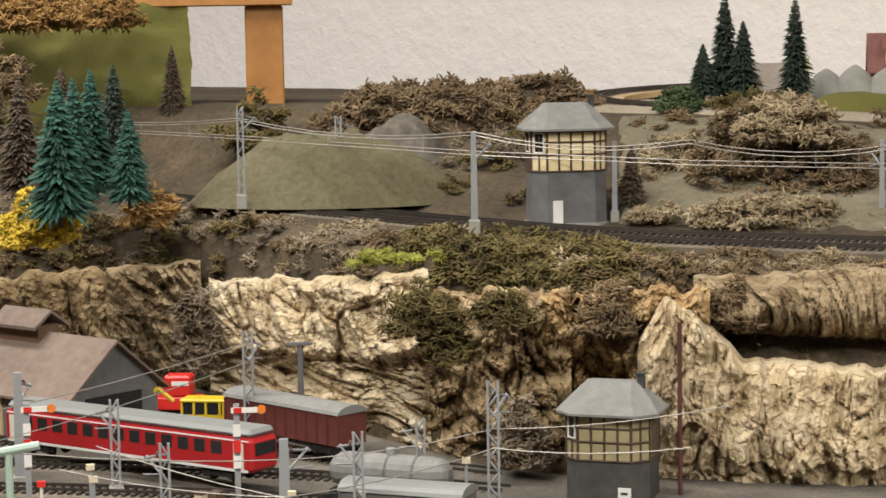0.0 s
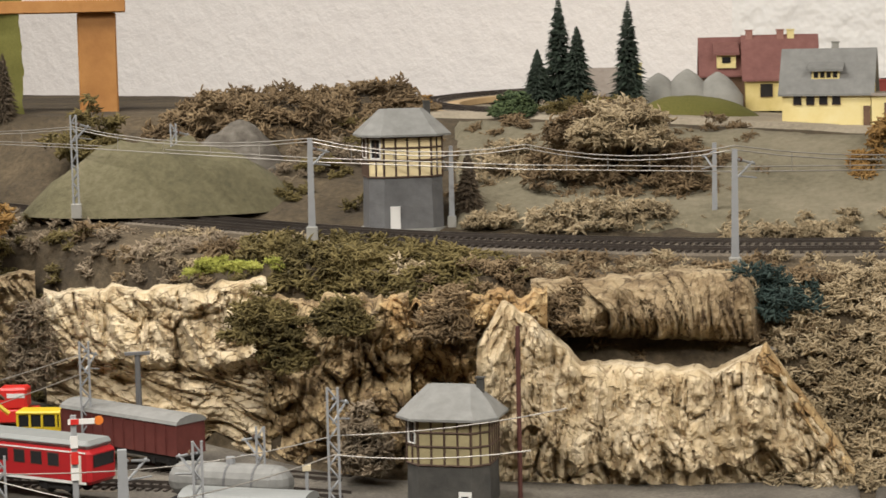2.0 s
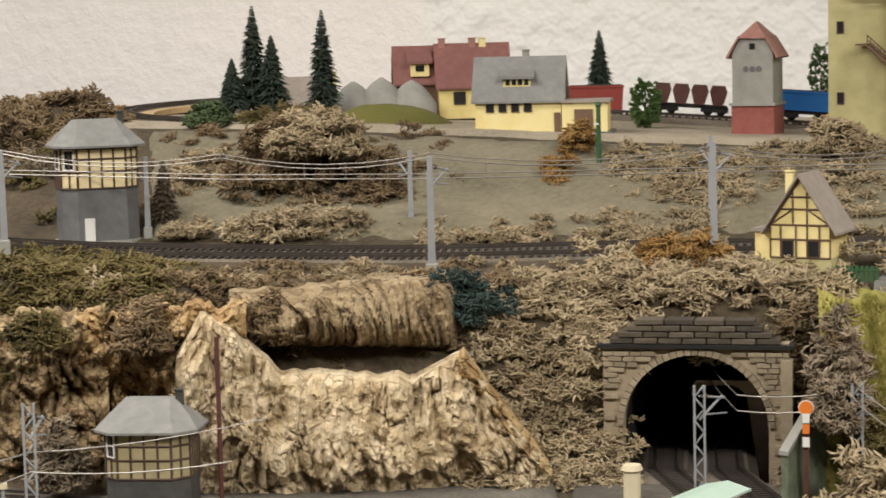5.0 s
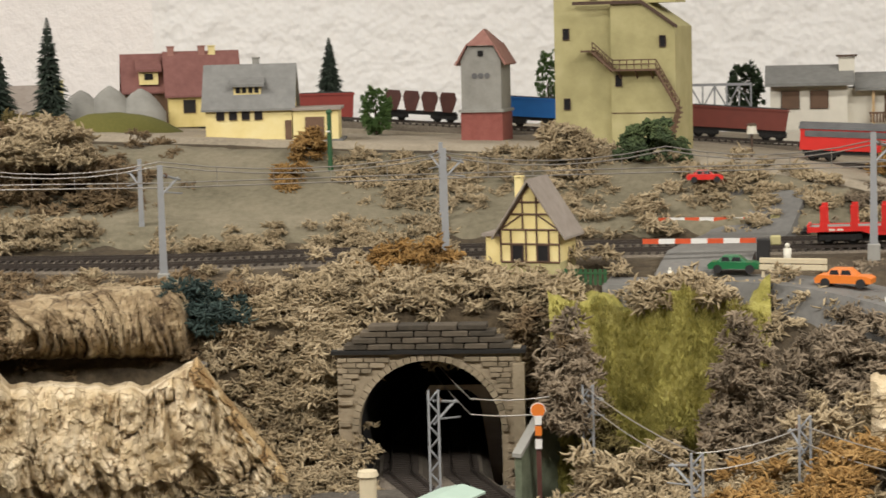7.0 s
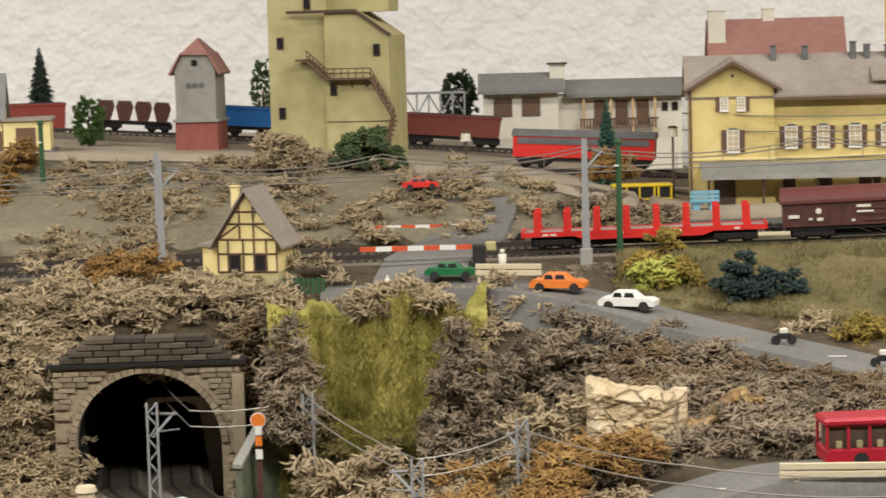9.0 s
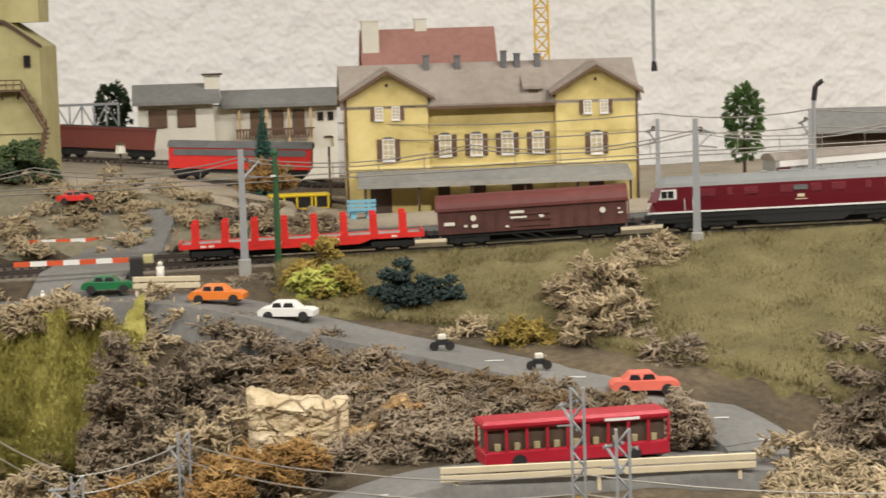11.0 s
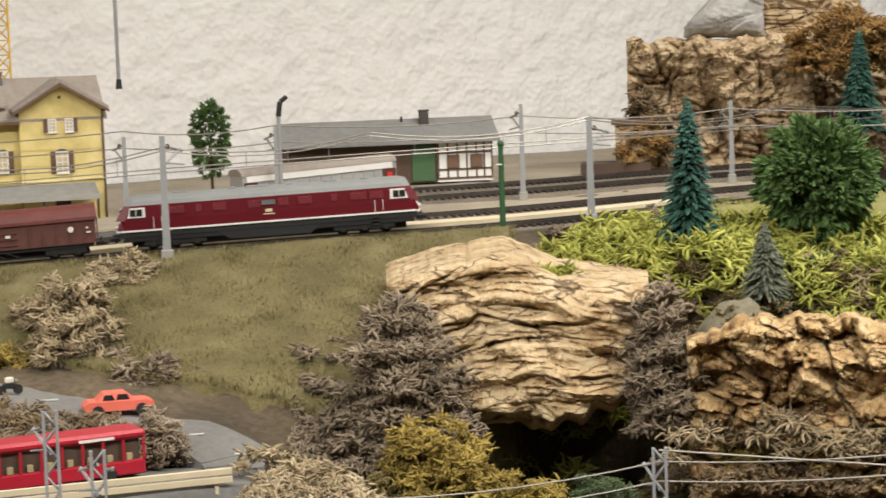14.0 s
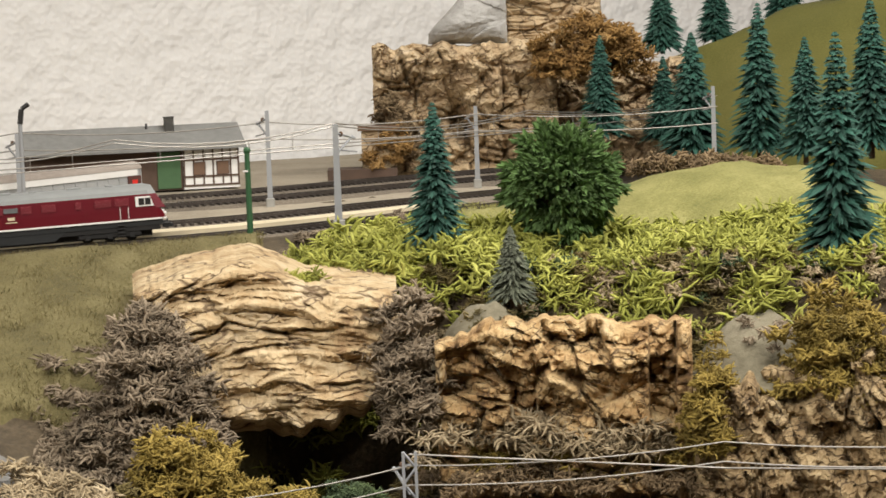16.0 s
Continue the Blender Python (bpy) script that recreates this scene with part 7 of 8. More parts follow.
M_BLUE = paint("blue", (0.012, 0.13, 0.42), 0.45, 0.1)
M_HOPPER = paint("hopper_red", (0.17, 0.038, 0.026), 0.55, 0.15)
M_DKRED = paint("dark_red", (0.24, 0.035, 0.025), 0.5, 0.12)
open_wagon(between(sid(10.6), sid(8.5)), 0.042, 0.022, M_OXIDE, "tub_wagon", "dark brown tub wagon on the siding", 4)
open_wagon(between(sid(7.4), sid(5.6)), 0.038, 0.022, M_BLUE, "open_wagon", "blue open goods wagon on the siding")
open_wagon(between(sid(2.5), sid(-0.3)), 0.052, 0.024, M_HOPPER, "open_wagon", "dull red open hopper wagon on the siding")
rail_path("siding_track", [at(0.6 - 0.5 * k, 2.30 - 0.0025 * k, -0.146 - 0.0009 * k) for k in range(13)], "rusty siding track before the bungalow")
rb = simple_wagon(between(at(-0.4, 2.30, -0.146), at(-4.4, 2.28, -0.153)), 0.075, 0.022, M_RED, M_GREYW, "red_railcar", "bright red railcar with grey roof", bands=False)
part("window_band", Geo().box(-0.07, 0.07, -0.0162, -0.0154, 0.026, 0.0325), M_GREYW, rb)
# small open wagon behind the garage
open_wagon(stand(12.0, 2.53, -0.112, 0), 0.03, 0.03, M_DKRED, "open_wagon", "dark red wagon behind the garage")
# yellow works wagon at the platform
M_YEL = paint("works_yellow", (0.62, 0.45, 0.02), 0.45)


def works_bus(m, label, k=1.0):
    top = thing("yellow_carriage", m, label, "carriage")
    part("floor", Geo().box(-0.03 * k, 0.03 * k, -0.011, 0.011, 0.006, 0.0125), M_YEL, top)
    part("roof", Geo().box(-0.031 * k, 0.031 * k, -0.012, 0.012, 0.0235, 0.0265, c=0.001), M_YEL, top)
    for x in (-0.029, -0.016, -0.003, 0.012, 0.016, 0.029):
        for y in (-0.0108, 0.0108):
            part("pillar", Geo().box(x * k - 0.001, x * k + 0.001, y - 0.0006, y + 0.0006, 0.0125, 0.0235), M_YEL, top)
    part("glass", Geo().box(-0.028 * k, 0.028 * k, -0.0098, 0.0098, 0.0126, 0.0234), M_GLASS, top)
    for x in (-0.02, 0.02):
        for y in (-0.009, 0.009):
            part("wheel", Geo().rod((x * k, y - 0.001, 0.0045), (x * k, y + 0.001, 0.0045), 0.0045, n=12), M_UNDER, top)
    return top


works_bus(stand(-3.9, 2.19, -0.186, 6), "yellow windowed carriage beside the station")
hand = thing("luggage_cart", stand(-5.55, 2.09, -0.180, 6), "light blue wooden luggage cart on the platform", "cart")
M_LBLUE = paint("light_blue", (0.16, 0.38, 0.50), 0.6)
for k in range(3):
    part("plank", Geo().box(-0.014, 0.014, -0.007, -0.006, 0.009 + k * 0.004, 0.0122 + k * 0.004), M_LBLUE, hand)
part("tray", Geo().box(-0.014, 0.014, -0.006, 0.008, 0.0075, 0.009), M_LBLUE, hand)
for x in (-0.008, 0.008):
    part("leg", Geo().box(x - 0.003, x + 0.003, -0.005, 0.006, 0, 0.0075), M_LBLUE, hand)


# ---- cars, bus, barriers ----
def car(m, mat, label, k=1.0):
    top = thing("toy_car", m, label, "car", "toy cars")
    w = 0.0095 * k
    body = Geo().prism([(-0.024, 0.004), (0.024, 0.004), (0.0245, 0.0085), (0.020, 0.0105), (-0.021, 0.011), (-0.0245, 0.008)], -0.0095, 0.0095)
    cabin = Geo().add([(-0.016, -0.0088, 0.0106), (0.012, -0.0088, 0.0106), (0.012, 0.0088, 0.0106), (-0.016, 0.0088, 0.0106), (-0.010, -0.0072, 0.0165), (0.005, -0.0072, 0.0165), (0.005, 0.0072, 0.0165), (-0.010, 0.0072, 0.0165)], [(4, 5, 6, 7), (0, 1, 5, 4), (1, 2, 6, 5), (2, 3, 7, 6), (3, 0, 4, 7)])
    sc = Matrix.Scale(k, 4)
    body.v = [tuple(sc @ Vector(p)) for p in body.v]
    cabin.v = [tuple(sc @ Vector(p)) for p in cabin.v]
    b = part("body", body, mat, top)
    part("cabin", cabin, mat, top)
    for x0, x1 in ((-0.0115, -0.003), (-0.002, 0.0075)):
        g = Geo().add([(x0 * k, -0.0087 * k, 0.0114 * k), (x1 * k, -0.0087 * k, 0.0114 * k), ((x1 - 0.0015) * k, -0.0077 * k, 0.0152 * k), ((x0 + 0.0012) * k, -0.0077 * k, 0.0152 * k), (x0 * k, -0.0078 * k, 0.0114 * k), (x1 * k, -0.0078 * k, 0.0114 * k), ((x1 - 0.0015) * k, -0.0068 * k, 0.0152 * k), ((x0 + 0.0012) * k, -0.0068 * k, 0.0152 * k)], [(0, 1, 2, 3), (7, 6, 5, 4), (0, 4, 5, 1), (1, 5, 6, 2), (2, 6, 7, 3), (3, 7, 4, 0)])
        part("side_window", g, M_GLASS, top)
    for x in (-0.015, 0.0155):
        for y in (-0.0092, 0.0092):
            part("wheel", Geo().rod((x * k, (y - 0.001) * k, 0.0042 * k), (x * k, (y + 0.001) * k, 0.0042 * k), 0.0042 * k, n=12), M_BLACK, top)
    return top


def rz(az, r, lift=0.0072):
    return ground(az, r) + lift


car(stand(1.25, 1.765, rz(1.25, 1.765), -6), paint("car_green", (0.015, 0.14, 0.05), 0.35), "dark green toy saloon car on the road", 0.86)
car(stand(-1.65, 1.70, rz(-1.65, 1.70), -14), M_ORANGE, "orange toy sports car on the road", 0.92)
car(stand(-3.5, 1.662, rz(-3.5, 1.662), -16), M_PLAST, "cream white toy car on the road", 0.92)
car(stand(-13.0, 1.515, rz(-13.0, 1.515), 8), paint("car_coral", (0.75, 0.17, 0.12), 0.35), "coral red toy beetle car in the bend", 1.0)
car(stand(2.0, 2.05, -0.150, 5), M_RED, "red toy car by the siding", 0.7)
for az, r in ((-7.6, 1.60), (-10.2, 1.56)):
    mb = thing("toy_motorbike", stand(az, r, rz(az, r), 12), "small dark toy motorbike on the road", "motorbike", "motorbikes")
    for x in (-0.006, 0.006):
        part("wheel", Geo().rod((x, -0.0008, 0.0036), (x, 0.0008, 0.0036), 0.0036, n=12), M_BLACK, mb)
    part("tank", Geo().box(-0.005, 0.005, -0.0015, 0.0015, 0.0045, 0.0085, c=0.0006), M_FRAME, mb)
    part("handlebar", Geo().rod((0.005, -0.003, 0.0105), (0.005, 0.003, 0.0105), 0.0005, n=5), M_SILVER, mb)
    part("fairing", Geo().box(-0.003, 0.003, -0.002, 0.002, 0.0086, 0.0128, c=0.0008), M_OFFW, mb)


def bus():
    top = thing("toy_bus", stand(-11.05, 1.40, rz(-11.05, 1.40), 16), "red toy coach with open side windows", "bus")
    L = 0.063
    M_BUS = paint("bus_red", (0.37, 0.012, 0.028), 0.35)
    part("lower_body", Geo().box(-L, L, -0.0135, 0.0135, 0.003, 0.0125, c=0.001), M_BUS, top)
    part("roof", Geo().box(-L - 0.001, L + 0.001, -0.0142, 0.0142, 0.0265, 0.0325, c=0.002), M_BUS, top)
    part("interior", Geo().box(-L + 0.003, L - 0.003, -0.010, 0.010, 0.0124, 0.0264), M_TIMBER, top)
    for k in range(10):
        x = -L + 0.001 + k * (2 * L - 0.002) / 9
        for y in (-0.0132, 0.0132):
            part("pillar", Geo().box(x - 0.0009, x + 0.0009, y - 0.0005, y + 0.0005, 0.0124, 0.0266), M_BUS, top)
    for k in range(9):
        x = -L + 0.009 + k * 0.0133
        part("seat", Geo().box(x - 0.002, x + 0.002, -0.0128, -0.0102, 0.0125, 0.0175, c=0.0005), M_DULL, top)
    part("roof_panel", Geo().box(0.018, 0.042, -0.0146, -0.0139, 0.0278, 0.0296), M_PLAST, top)
    part("badge", Geo().box(0.036, 0.041, -0.0140, -0.0134, 0.007, 0.0098), M_PLAST, top)
    for x in (-0.04, 0.038):
        for y in (-0.0128, 0.0128):
            part("wheel", Geo().rod((x, y - 0.0012, 0.005), (x, y + 0.0012, 0.005), 0.005, n=14), M_BLACK, top)


bus()


M_BOOM = paint("boom_red", (0.60, 0.09, 0.03), 0.45, 0.1)


def barrier(az, r, turn, label):
    top = thing("crossing_barrier", stand(az, r, track_z(az) - 0.006, turn), label, "barrier", "level crossing barriers")
    for k in range(7):
        x0, x1 = -0.095 + k * 0.0135, -0.095 + (k + 1) * 0.0135
        part("boom_section", Geo().box(x0, x1, -0.0015, 0.0015, 0.0155, 0.0195), M_BOOM if k % 2 == 0 else M_PLAST, top)
    part("housing", Geo().box(0.0, 0.011, -0.006, 0.006, -0.004, 0.019, c=0.001), M_BLACK, top)
    part("counterweight", Geo().box(0.0112, 0.020, -0.004, 0.004, 0.0135, 0.0215, c=0.001), M_TOWER, top)


barrier(0.65, 1.805, 0, "red and white crossing barrier with black drive")
barrier(0.6, 2.0, -3, "red and white crossing barrier behind the track")


def road_rail(az, r, turn, l, label):
    top = thing("guard_rail", stand(az, r, rz(az, r), turn), label, "guard rail", "cream guard rails")
    for z in (0.004, 0.0094):
        part("rail", Geo().box(-l / 2, l / 2, -0.0010, 0.0010, z, z + 0.0045, c=0.0004), M_CREAM, top)
    for k in range(3):
        x = (k - 1) * l * 0.45
        part("post", Geo().box(x - 0.0012, x + 0.0012, 0.0008, 0.003, -0.006, 0.0135), M_CREAM, top)


road_rail(-0.3, 1.74, -12, 0.055, "cream wooden guard rail beside the road")
road_rail(-11.75, 1.362, 9, 0.205, "cream wooden guard rail beside the bus")
road_rail(-3.3, 1.345, 60, 0.05, "cream wooden guard rail at the road end")


def figurine(az, r, z, h, mat, label):
    g = Geo().rod((0, 0, 0), (0, 0, h * 0.78), h * 0.13, h * 0.17, n=8).ball((0, 0, h * 0.89), h * 0.11, 8, 6)
    single("figurine", g, mat, stand(az, r, z), label, "figurine", "small figurines", smooth=True)


figurine(-0.15, 1.775, rz(-0.15, 1.775) - 0.002, 0.02, M_OFFW, "tiny plain pale figurine beside the road")
figurine(2.95, 1.765, rz(2.95, 1.765) - 0.002, 0.012, M_OFFW, "tiny plain white figurine beside the road")


# ---- trees ----
def needle(tone, hi):
    return material("needles_%s" % tone, [(hi[0] * 0.25, hi[1] * 0.25, hi[2] * 0.25), (hi[0] * 0.6, hi[1] * 0.6, hi[2] * 0.6), hi], 140, 0.8, bump=0, island=0.8, coarse=20)


M_SPR = {"blue": needle("blue", (0.03, 0.12, 0.085)), "green": needle("green", (0.05, 0.09, 0.035)), "dark": needle("dark", (0.03, 0.05, 0.03)), "brown": needle("brown", (0.12, 0.085, 0.05)), "leaf": needle("leaf", (0.13, 0.24, 0.06)), "grey": needle("grey", (0.16, 0.18, 0.12))}
M_TRUNK = paint("trunk", (0.07, 0.045, 0.03), 0.9, 0.3)


def spruce(m, h, w, tone, label, seed=0, bare=0.08, layers=40, per=40):
    q = np.random.default_rng(100 + seed)
    top = thing("spruce", m, label, "tree", "spruces")
    part("trunk", Geo().rod((0, 0, -0.006), (0, 0, h * 0.96), w * 0.05, w * 0.008, n=7), M_TRUNK, top)
    g = Geo()
    for j in range(layers):
        f = (j + 0.5) / layers
        z = h * (bare + (0.98 - bare) * f)
        r = w * 0.54 * (1 - f) ** 0.8 * (0.82 + 0.3 * (j % 3) / 2) + w * 0.02
        for k in range(per):
            t = 2 * math.pi * (k + q.uniform(0, 1)) / per
            rr = r * q.uniform(0.5, 1.2)
            dz = -rr * q.uniform(0.15, 0.6) + h * 0.012
            a = Vector((math.cos(t) * rr * 0.12, math.sin(t) * rr * 0.12, z))
            b = Vector((math.cos(t) * rr, math.sin(t) * rr, z + dz))
            s = Vector((-math.sin(t), math.cos(t), 0)) * w * q.uniform(0.028, 0.05)
            up = Vector((0, 0, w * q.uniform(0.02, 0.045)))
            mid = a.lerp(b, 0.62)
            n0 = len(g.v)
            g.v += [tuple(a), tuple(mid + s), tuple(b), tuple(mid - s), tuple(mid + up)]
            g.f += [(n0, n0 + 1, n0 + 4), (n0 + 1, n0 + 2, n0 + 4), (n0 + 2, n0 + 3, n0 + 4), (n0 + 3, n0, n0 + 4), (n0, n0 + 3, n0 + 2, n0 + 1)]
    part("crown", g, M_SPR[tone], top)
    return top


def leafy(m, h, w, tone, label, seed=0, count=900):
    q = np.random.default_rng(300 + seed)
    top = thing("leafy_tree", m, label, "tree", "leafy trees")
    part("trunk", Geo().rod((0, 0, -0.006), (0, 0, h * 0.6), w * 0.05, w * 0.03, n=7), M_TRUNK, top)
    limbs = Geo()
    for k in range(7):
        t = 2 * math.pi * k / 7
        limbs.rod((0, 0, h * 0.3), (math.cos(t) * w * 0.3, math.sin(t) * w * 0.3, h * (0.5 + 0.06 * (k % 3))), w * 0.02, w * 0.008, n=5)
    part("limbs", limbs, M_TRUNK, top)
    g = Geo()
    clusters = max(240, count // 14)
    for _ in range(clusters):
        d = Vector(q.normal(size=3)).normalized()
        k = q.uniform(0.5, 1.0) ** 0.6 * (1 + 0.22 * noise.noise(d * 3.0 + Vector((seed, 0, 0))))
        o = Vector((d.x * w / 2 * k, d.y * w / 2 * k, h * 0.56 + d.z * h * 0.42 * k))
        for _ in range(26):
            e = Vector(q.normal(size=3)).normalized()
            c = o + e * w * q.uniform(0.0, 0.085)
            out = (d + e * 0.8 + Vector((0, 0, -0.35))).normalized()
            side = out.cross(Vector(q.normal(size=3))).normalized()
            s = w * q.uniform(0.032, 0.054)
            n0 = len(g.v)
            up = side.cross(out) * s * 0.35
            g.v += [tuple(c - out * s), tuple(c + side * s * 0.5 + up), tuple(c + out * s * 1.2), tuple(c - side * s * 0.5 + up)]
            g.f += [(n0, n0 + 1, n0 + 2), (n0, n0 + 2, n0 + 3)]
    part("crown", g, M_SPR[tone], top)
    return top


TREES = (
    (39.7, 2.2, -0.165, 0.12, 0.055, "brown", "brown spruce in the forest"), (38.72, 2.0, -0.175, 0.13, 0.062, "blue", "blue green spruce at the forest edge"),
    (37.85, 2.12, -0.16, 0.122, 0.055, "blue", "blue green spruce at the forest edge"), (37.25, 2.25, -0.155, 0.12, 0.05, "dark", "dark spruce in the forest"), (38.3, 2.08, -0.165, 0.12, 0.05, "blue", "blue green spruce at the forest edge"), (36.9, 2.06, -0.165, 0.09, 0.045, "blue", "blue green spruce at the forest edge"),
    (40.4, 2.25, -0.16, 0.12, 0.05, "brown", "brown spruce in the forest"), (35.7, 2.6, -0.105, 0.085, 0.035, "brown", "brown spruce before the green hill"), (38.6, 2.4, -0.14, 0.1, 0.05, "brown", "brown spruce in the forest"),
    (21.65, 2.42, -0.085, 0.058, 0.036, "dark", "small dark spruce in the village"), (21.08, 2.44, -0.088, 0.12, 0.045, "dark", "tall dark spruce in the village"), (20.6, 2.43, -0.09, 0.088, 0.044, "dark", "dark spruce in the village"),
    (19.25, 2.44, -0.092, 0.118, 0.042, "dark", "tall dark spruce in the village"), (23.55, 2.1, -0.195, 0.075, 0.036, "brown", "brown fir beside the signal box"), (11.9, 2.62, -0.10, 0.095, 0.04, "dark", "dark spruce behind the house"),
    (-3.0, 2.22, -0.165, 0.095, 0.03, "blue", "slim blue green spruce before the station"),
    (-28.45, 1.70, -0.184, 0.128, 0.052, "blue", "blue green spruce on the mossy bank"), (-30.42, 1.60, -0.204, 0.056, 0.036, "grey", "small grey green spruce on the outcrop"),
    (-32.95, 2.45, -0.13, 0.118, 0.052, "blue", "blue green spruce before the rocks"), (-35.35, 2.4, -0.15, 0.138, 0.07, "blue", "blue green spruce before the green hill"), (-34.6, 2.55, -0.14, 0.10, 0.05, "blue", "blue green spruce before the green hill"),
    (-39.1, 1.66, -0.20, 0.19, 0.066, "blue", "tall blue green spruce on the bank"), (-37.1, 2.35, -0.15, 0.168, 0.066, "blue", "blue green spruce before the green hill"), (-38.3, 2.3, -0.15, 0.13, 0.06, "blue", "blue green spruce before the green hill"),
    (-40.0, 2.3, -0.145, 0.165, 0.07, "blue", "blue green spruce before the green hill"), (-37.8, 2.9, -0.0, 0.10, 0.055, "blue", "blue green spruce on the green hill"), (-36.0, 2.85, -0.03, 0.10, 0.05, "blue", "blue green spruce on the green hill"), (-39.3, 2.95, 0.01, 0.10, 0.055, "blue", "blue green spruce on the green hill"), (-34.6, 2.75, -0.035, 0.085, 0.055, "blue", "blue green spruce on the rocks"),
)
for k, (az, r, z, h, w, tone, label) in enumerate(TREES):
    spruce(stand(az, r, z), h, w, tone, label, seed=k)
leafy(stand(-31.85, 1.72, -0.185), 0.105, 0.088, "leaf", "broad leafy dark green tree on the bank", 1, 6500)
leafy(stand(-15.78, 2.42, -0.172), 0.108, 0.044, "leaf", "small bright green tree beside the station", 2, 3000)
leafy(stand(10.7, 2.40, -0.125), 0.066, 0.034, "leaf", "small round green tree beside the garage", 3, 2600)
leafy(stand(6.1, 2.5, -0.12), 0.095, 0.03, "leaf", "green tree behind the tower", 4, 2000)
leafy(stand(0.9, 2.55, -0.12), 0.075, 0.042, "green", "dark round tree beside the bungalow", 5, 2600)
moss_heap(22.2, 2.38, -0.10, 0.06, 0.05, 0.03, 40, "green", "green bush under the spruces", 0.018, shapes=LEAFY, name="bush")
moss_heap(20.3, 2.36, -0.10, 0.12, 0.05, 0.02, 50, "olive", "green grass under the spruces", 0.016)


# ---- overhead line ----
def mast(az, r, z, h, label, lattice=False, arm=0.03, side=1, w=0.0055, turn=0.0, mat=None, group="overhead line masts"):
    """A mast with foot, bracket arm, stay and insulators; lattice masts have cross bars."""
    top = thing("overhead_mast", stand(az, r, z, turn), label, "mast", group)
    mat = mat or M_STEEL
    if lattice:
        for x in (-w / 2, w / 2):
            part("leg", Geo().box(x - 0.0009, x + 0.0009, -0.0016, 0.0016, -0.004, h), mat, top)
        n = max(6, int(h / 0.009))
        for k in range(n):
            z0, z1 = h * k / n, h * (k + 1) / n
            part("lacing", Geo().rod((-w / 2 if k % 2 else w / 2, 0, z0), (w / 2 if k % 2 else -w / 2, 0, z1), 0.0008, n=4), mat, top)
    else:
        part("post", Geo().add([(-w * 0.62, -w * 0.5, 0), (w * 0.62, -w * 0.5, 0), (w * 0.62, w * 0.5, 0), (-w * 0.62, w * 0.5, 0), (-w * 0.42, -w * 0.35, h), (w * 0.42, -w * 0.35, h), (w * 0.42, w * 0.35, h), (-w * 0.42, w * 0.35, h)], [(3, 2, 1, 0), (4, 5, 6, 7), (0, 1, 5, 4), (1, 2, 6, 5), (2, 3, 7, 6), (3, 0, 4, 7)]), mat, top)
    part("foot", Geo().box(-w * 0.95, w * 0.95, -w * 0.9, w * 0.9, -0.008, 0.007, c=0.0008), M_CONC, top)
    if arm:
        a = part("arm", Geo().rod((0, 0, h - 0.008), (side * arm * 0.55, arm * 0.8, h - 0.014), 0.0011, n=6), mat, top)
        part("stay", Geo().rod((0, 0, h - 0.026), (side * arm * 0.5, arm * 0.72, h - 0.012), 0.0010, n=6), mat, a)
        part("steady_arm", Geo().rod((side * arm * 0.1, arm * 0.15, h - 0.023), (side * arm * 0.6, arm * 0.85, h - 0.026), 0.0007, n=5), mat, a)
        for k in range(3):
            part("insulator", Geo().rod((side * 0.004, 0.006 + k * 0.0018, h - 0.009 - k * 0.0004), (side * 0.005, 0.007 + k * 0.0018, h - 0.009 - k * 0.0004), 0.002, n=8), M_BROWN, a)
    return top


for az, r, z, h, lat in ((33.95, 2.18, -0.176, 0.096, True), (31.35, 2.25, -0.18, 0.086, True), (27.75, 1.925, -0.183, 0.086, False), (16.47, 1.815, -0.205, 0.098, False), (8.93, 1.825, -0.20, 0.10, False), (-2.4, 1.815, -0.193, 0.10, False), (-14.5, 1.82, -0.182, 0.103, False), (-25.85, 1.855, -0.168, 0.09, False)):
    mast(az, r, z, h, "grey overhead line mast beside the main track", lat)
for az, r, z, h in ((17.0, 2.04, -0.196, 0.082), (24.0, 2.08, -0.19, 0.075), (9.0, 2.02, -0.19, 0.085), (-13.5, 2.16, -0.178, 0.085), (-17.5, 2.16, -0.178, 0.09), (-24.05, 2.16, -0.17, 0.095), (-29.6, 2.3, -0.168, 0.085), (-35.9, 2.3, -0.165, 0.095)):
    mast(az, r, z, h, "grey overhead line mast behind the main track", False, 0.02, -1, 0.0045)
for az, r, z, h in ((-23.48, 1.845, -0.182, 0.083), (-3.3, 1.83, -0.194, 0.095), (11.95, 2.14, -0.17, 0.09)):
    p = thing("green_lamp_post", stand(az, r, z), "dark green painted lamp post with small lamp", "post", "green posts")
    part("pole", Geo().rod((0, 0, -0.006), (0, 0, h), 0.0028, 0.0022, n=8), M_GREENP, p)
    part("cap", Geo().ball((0, 0, h + 0.0015), 0.0032, 8, 6), M_GREENP, p)
    part("lamp", Geo().box(-0.004, 0.0005, -0.004, -0.0018, h * 0.80, h * 0.815), M_PLAST, p)


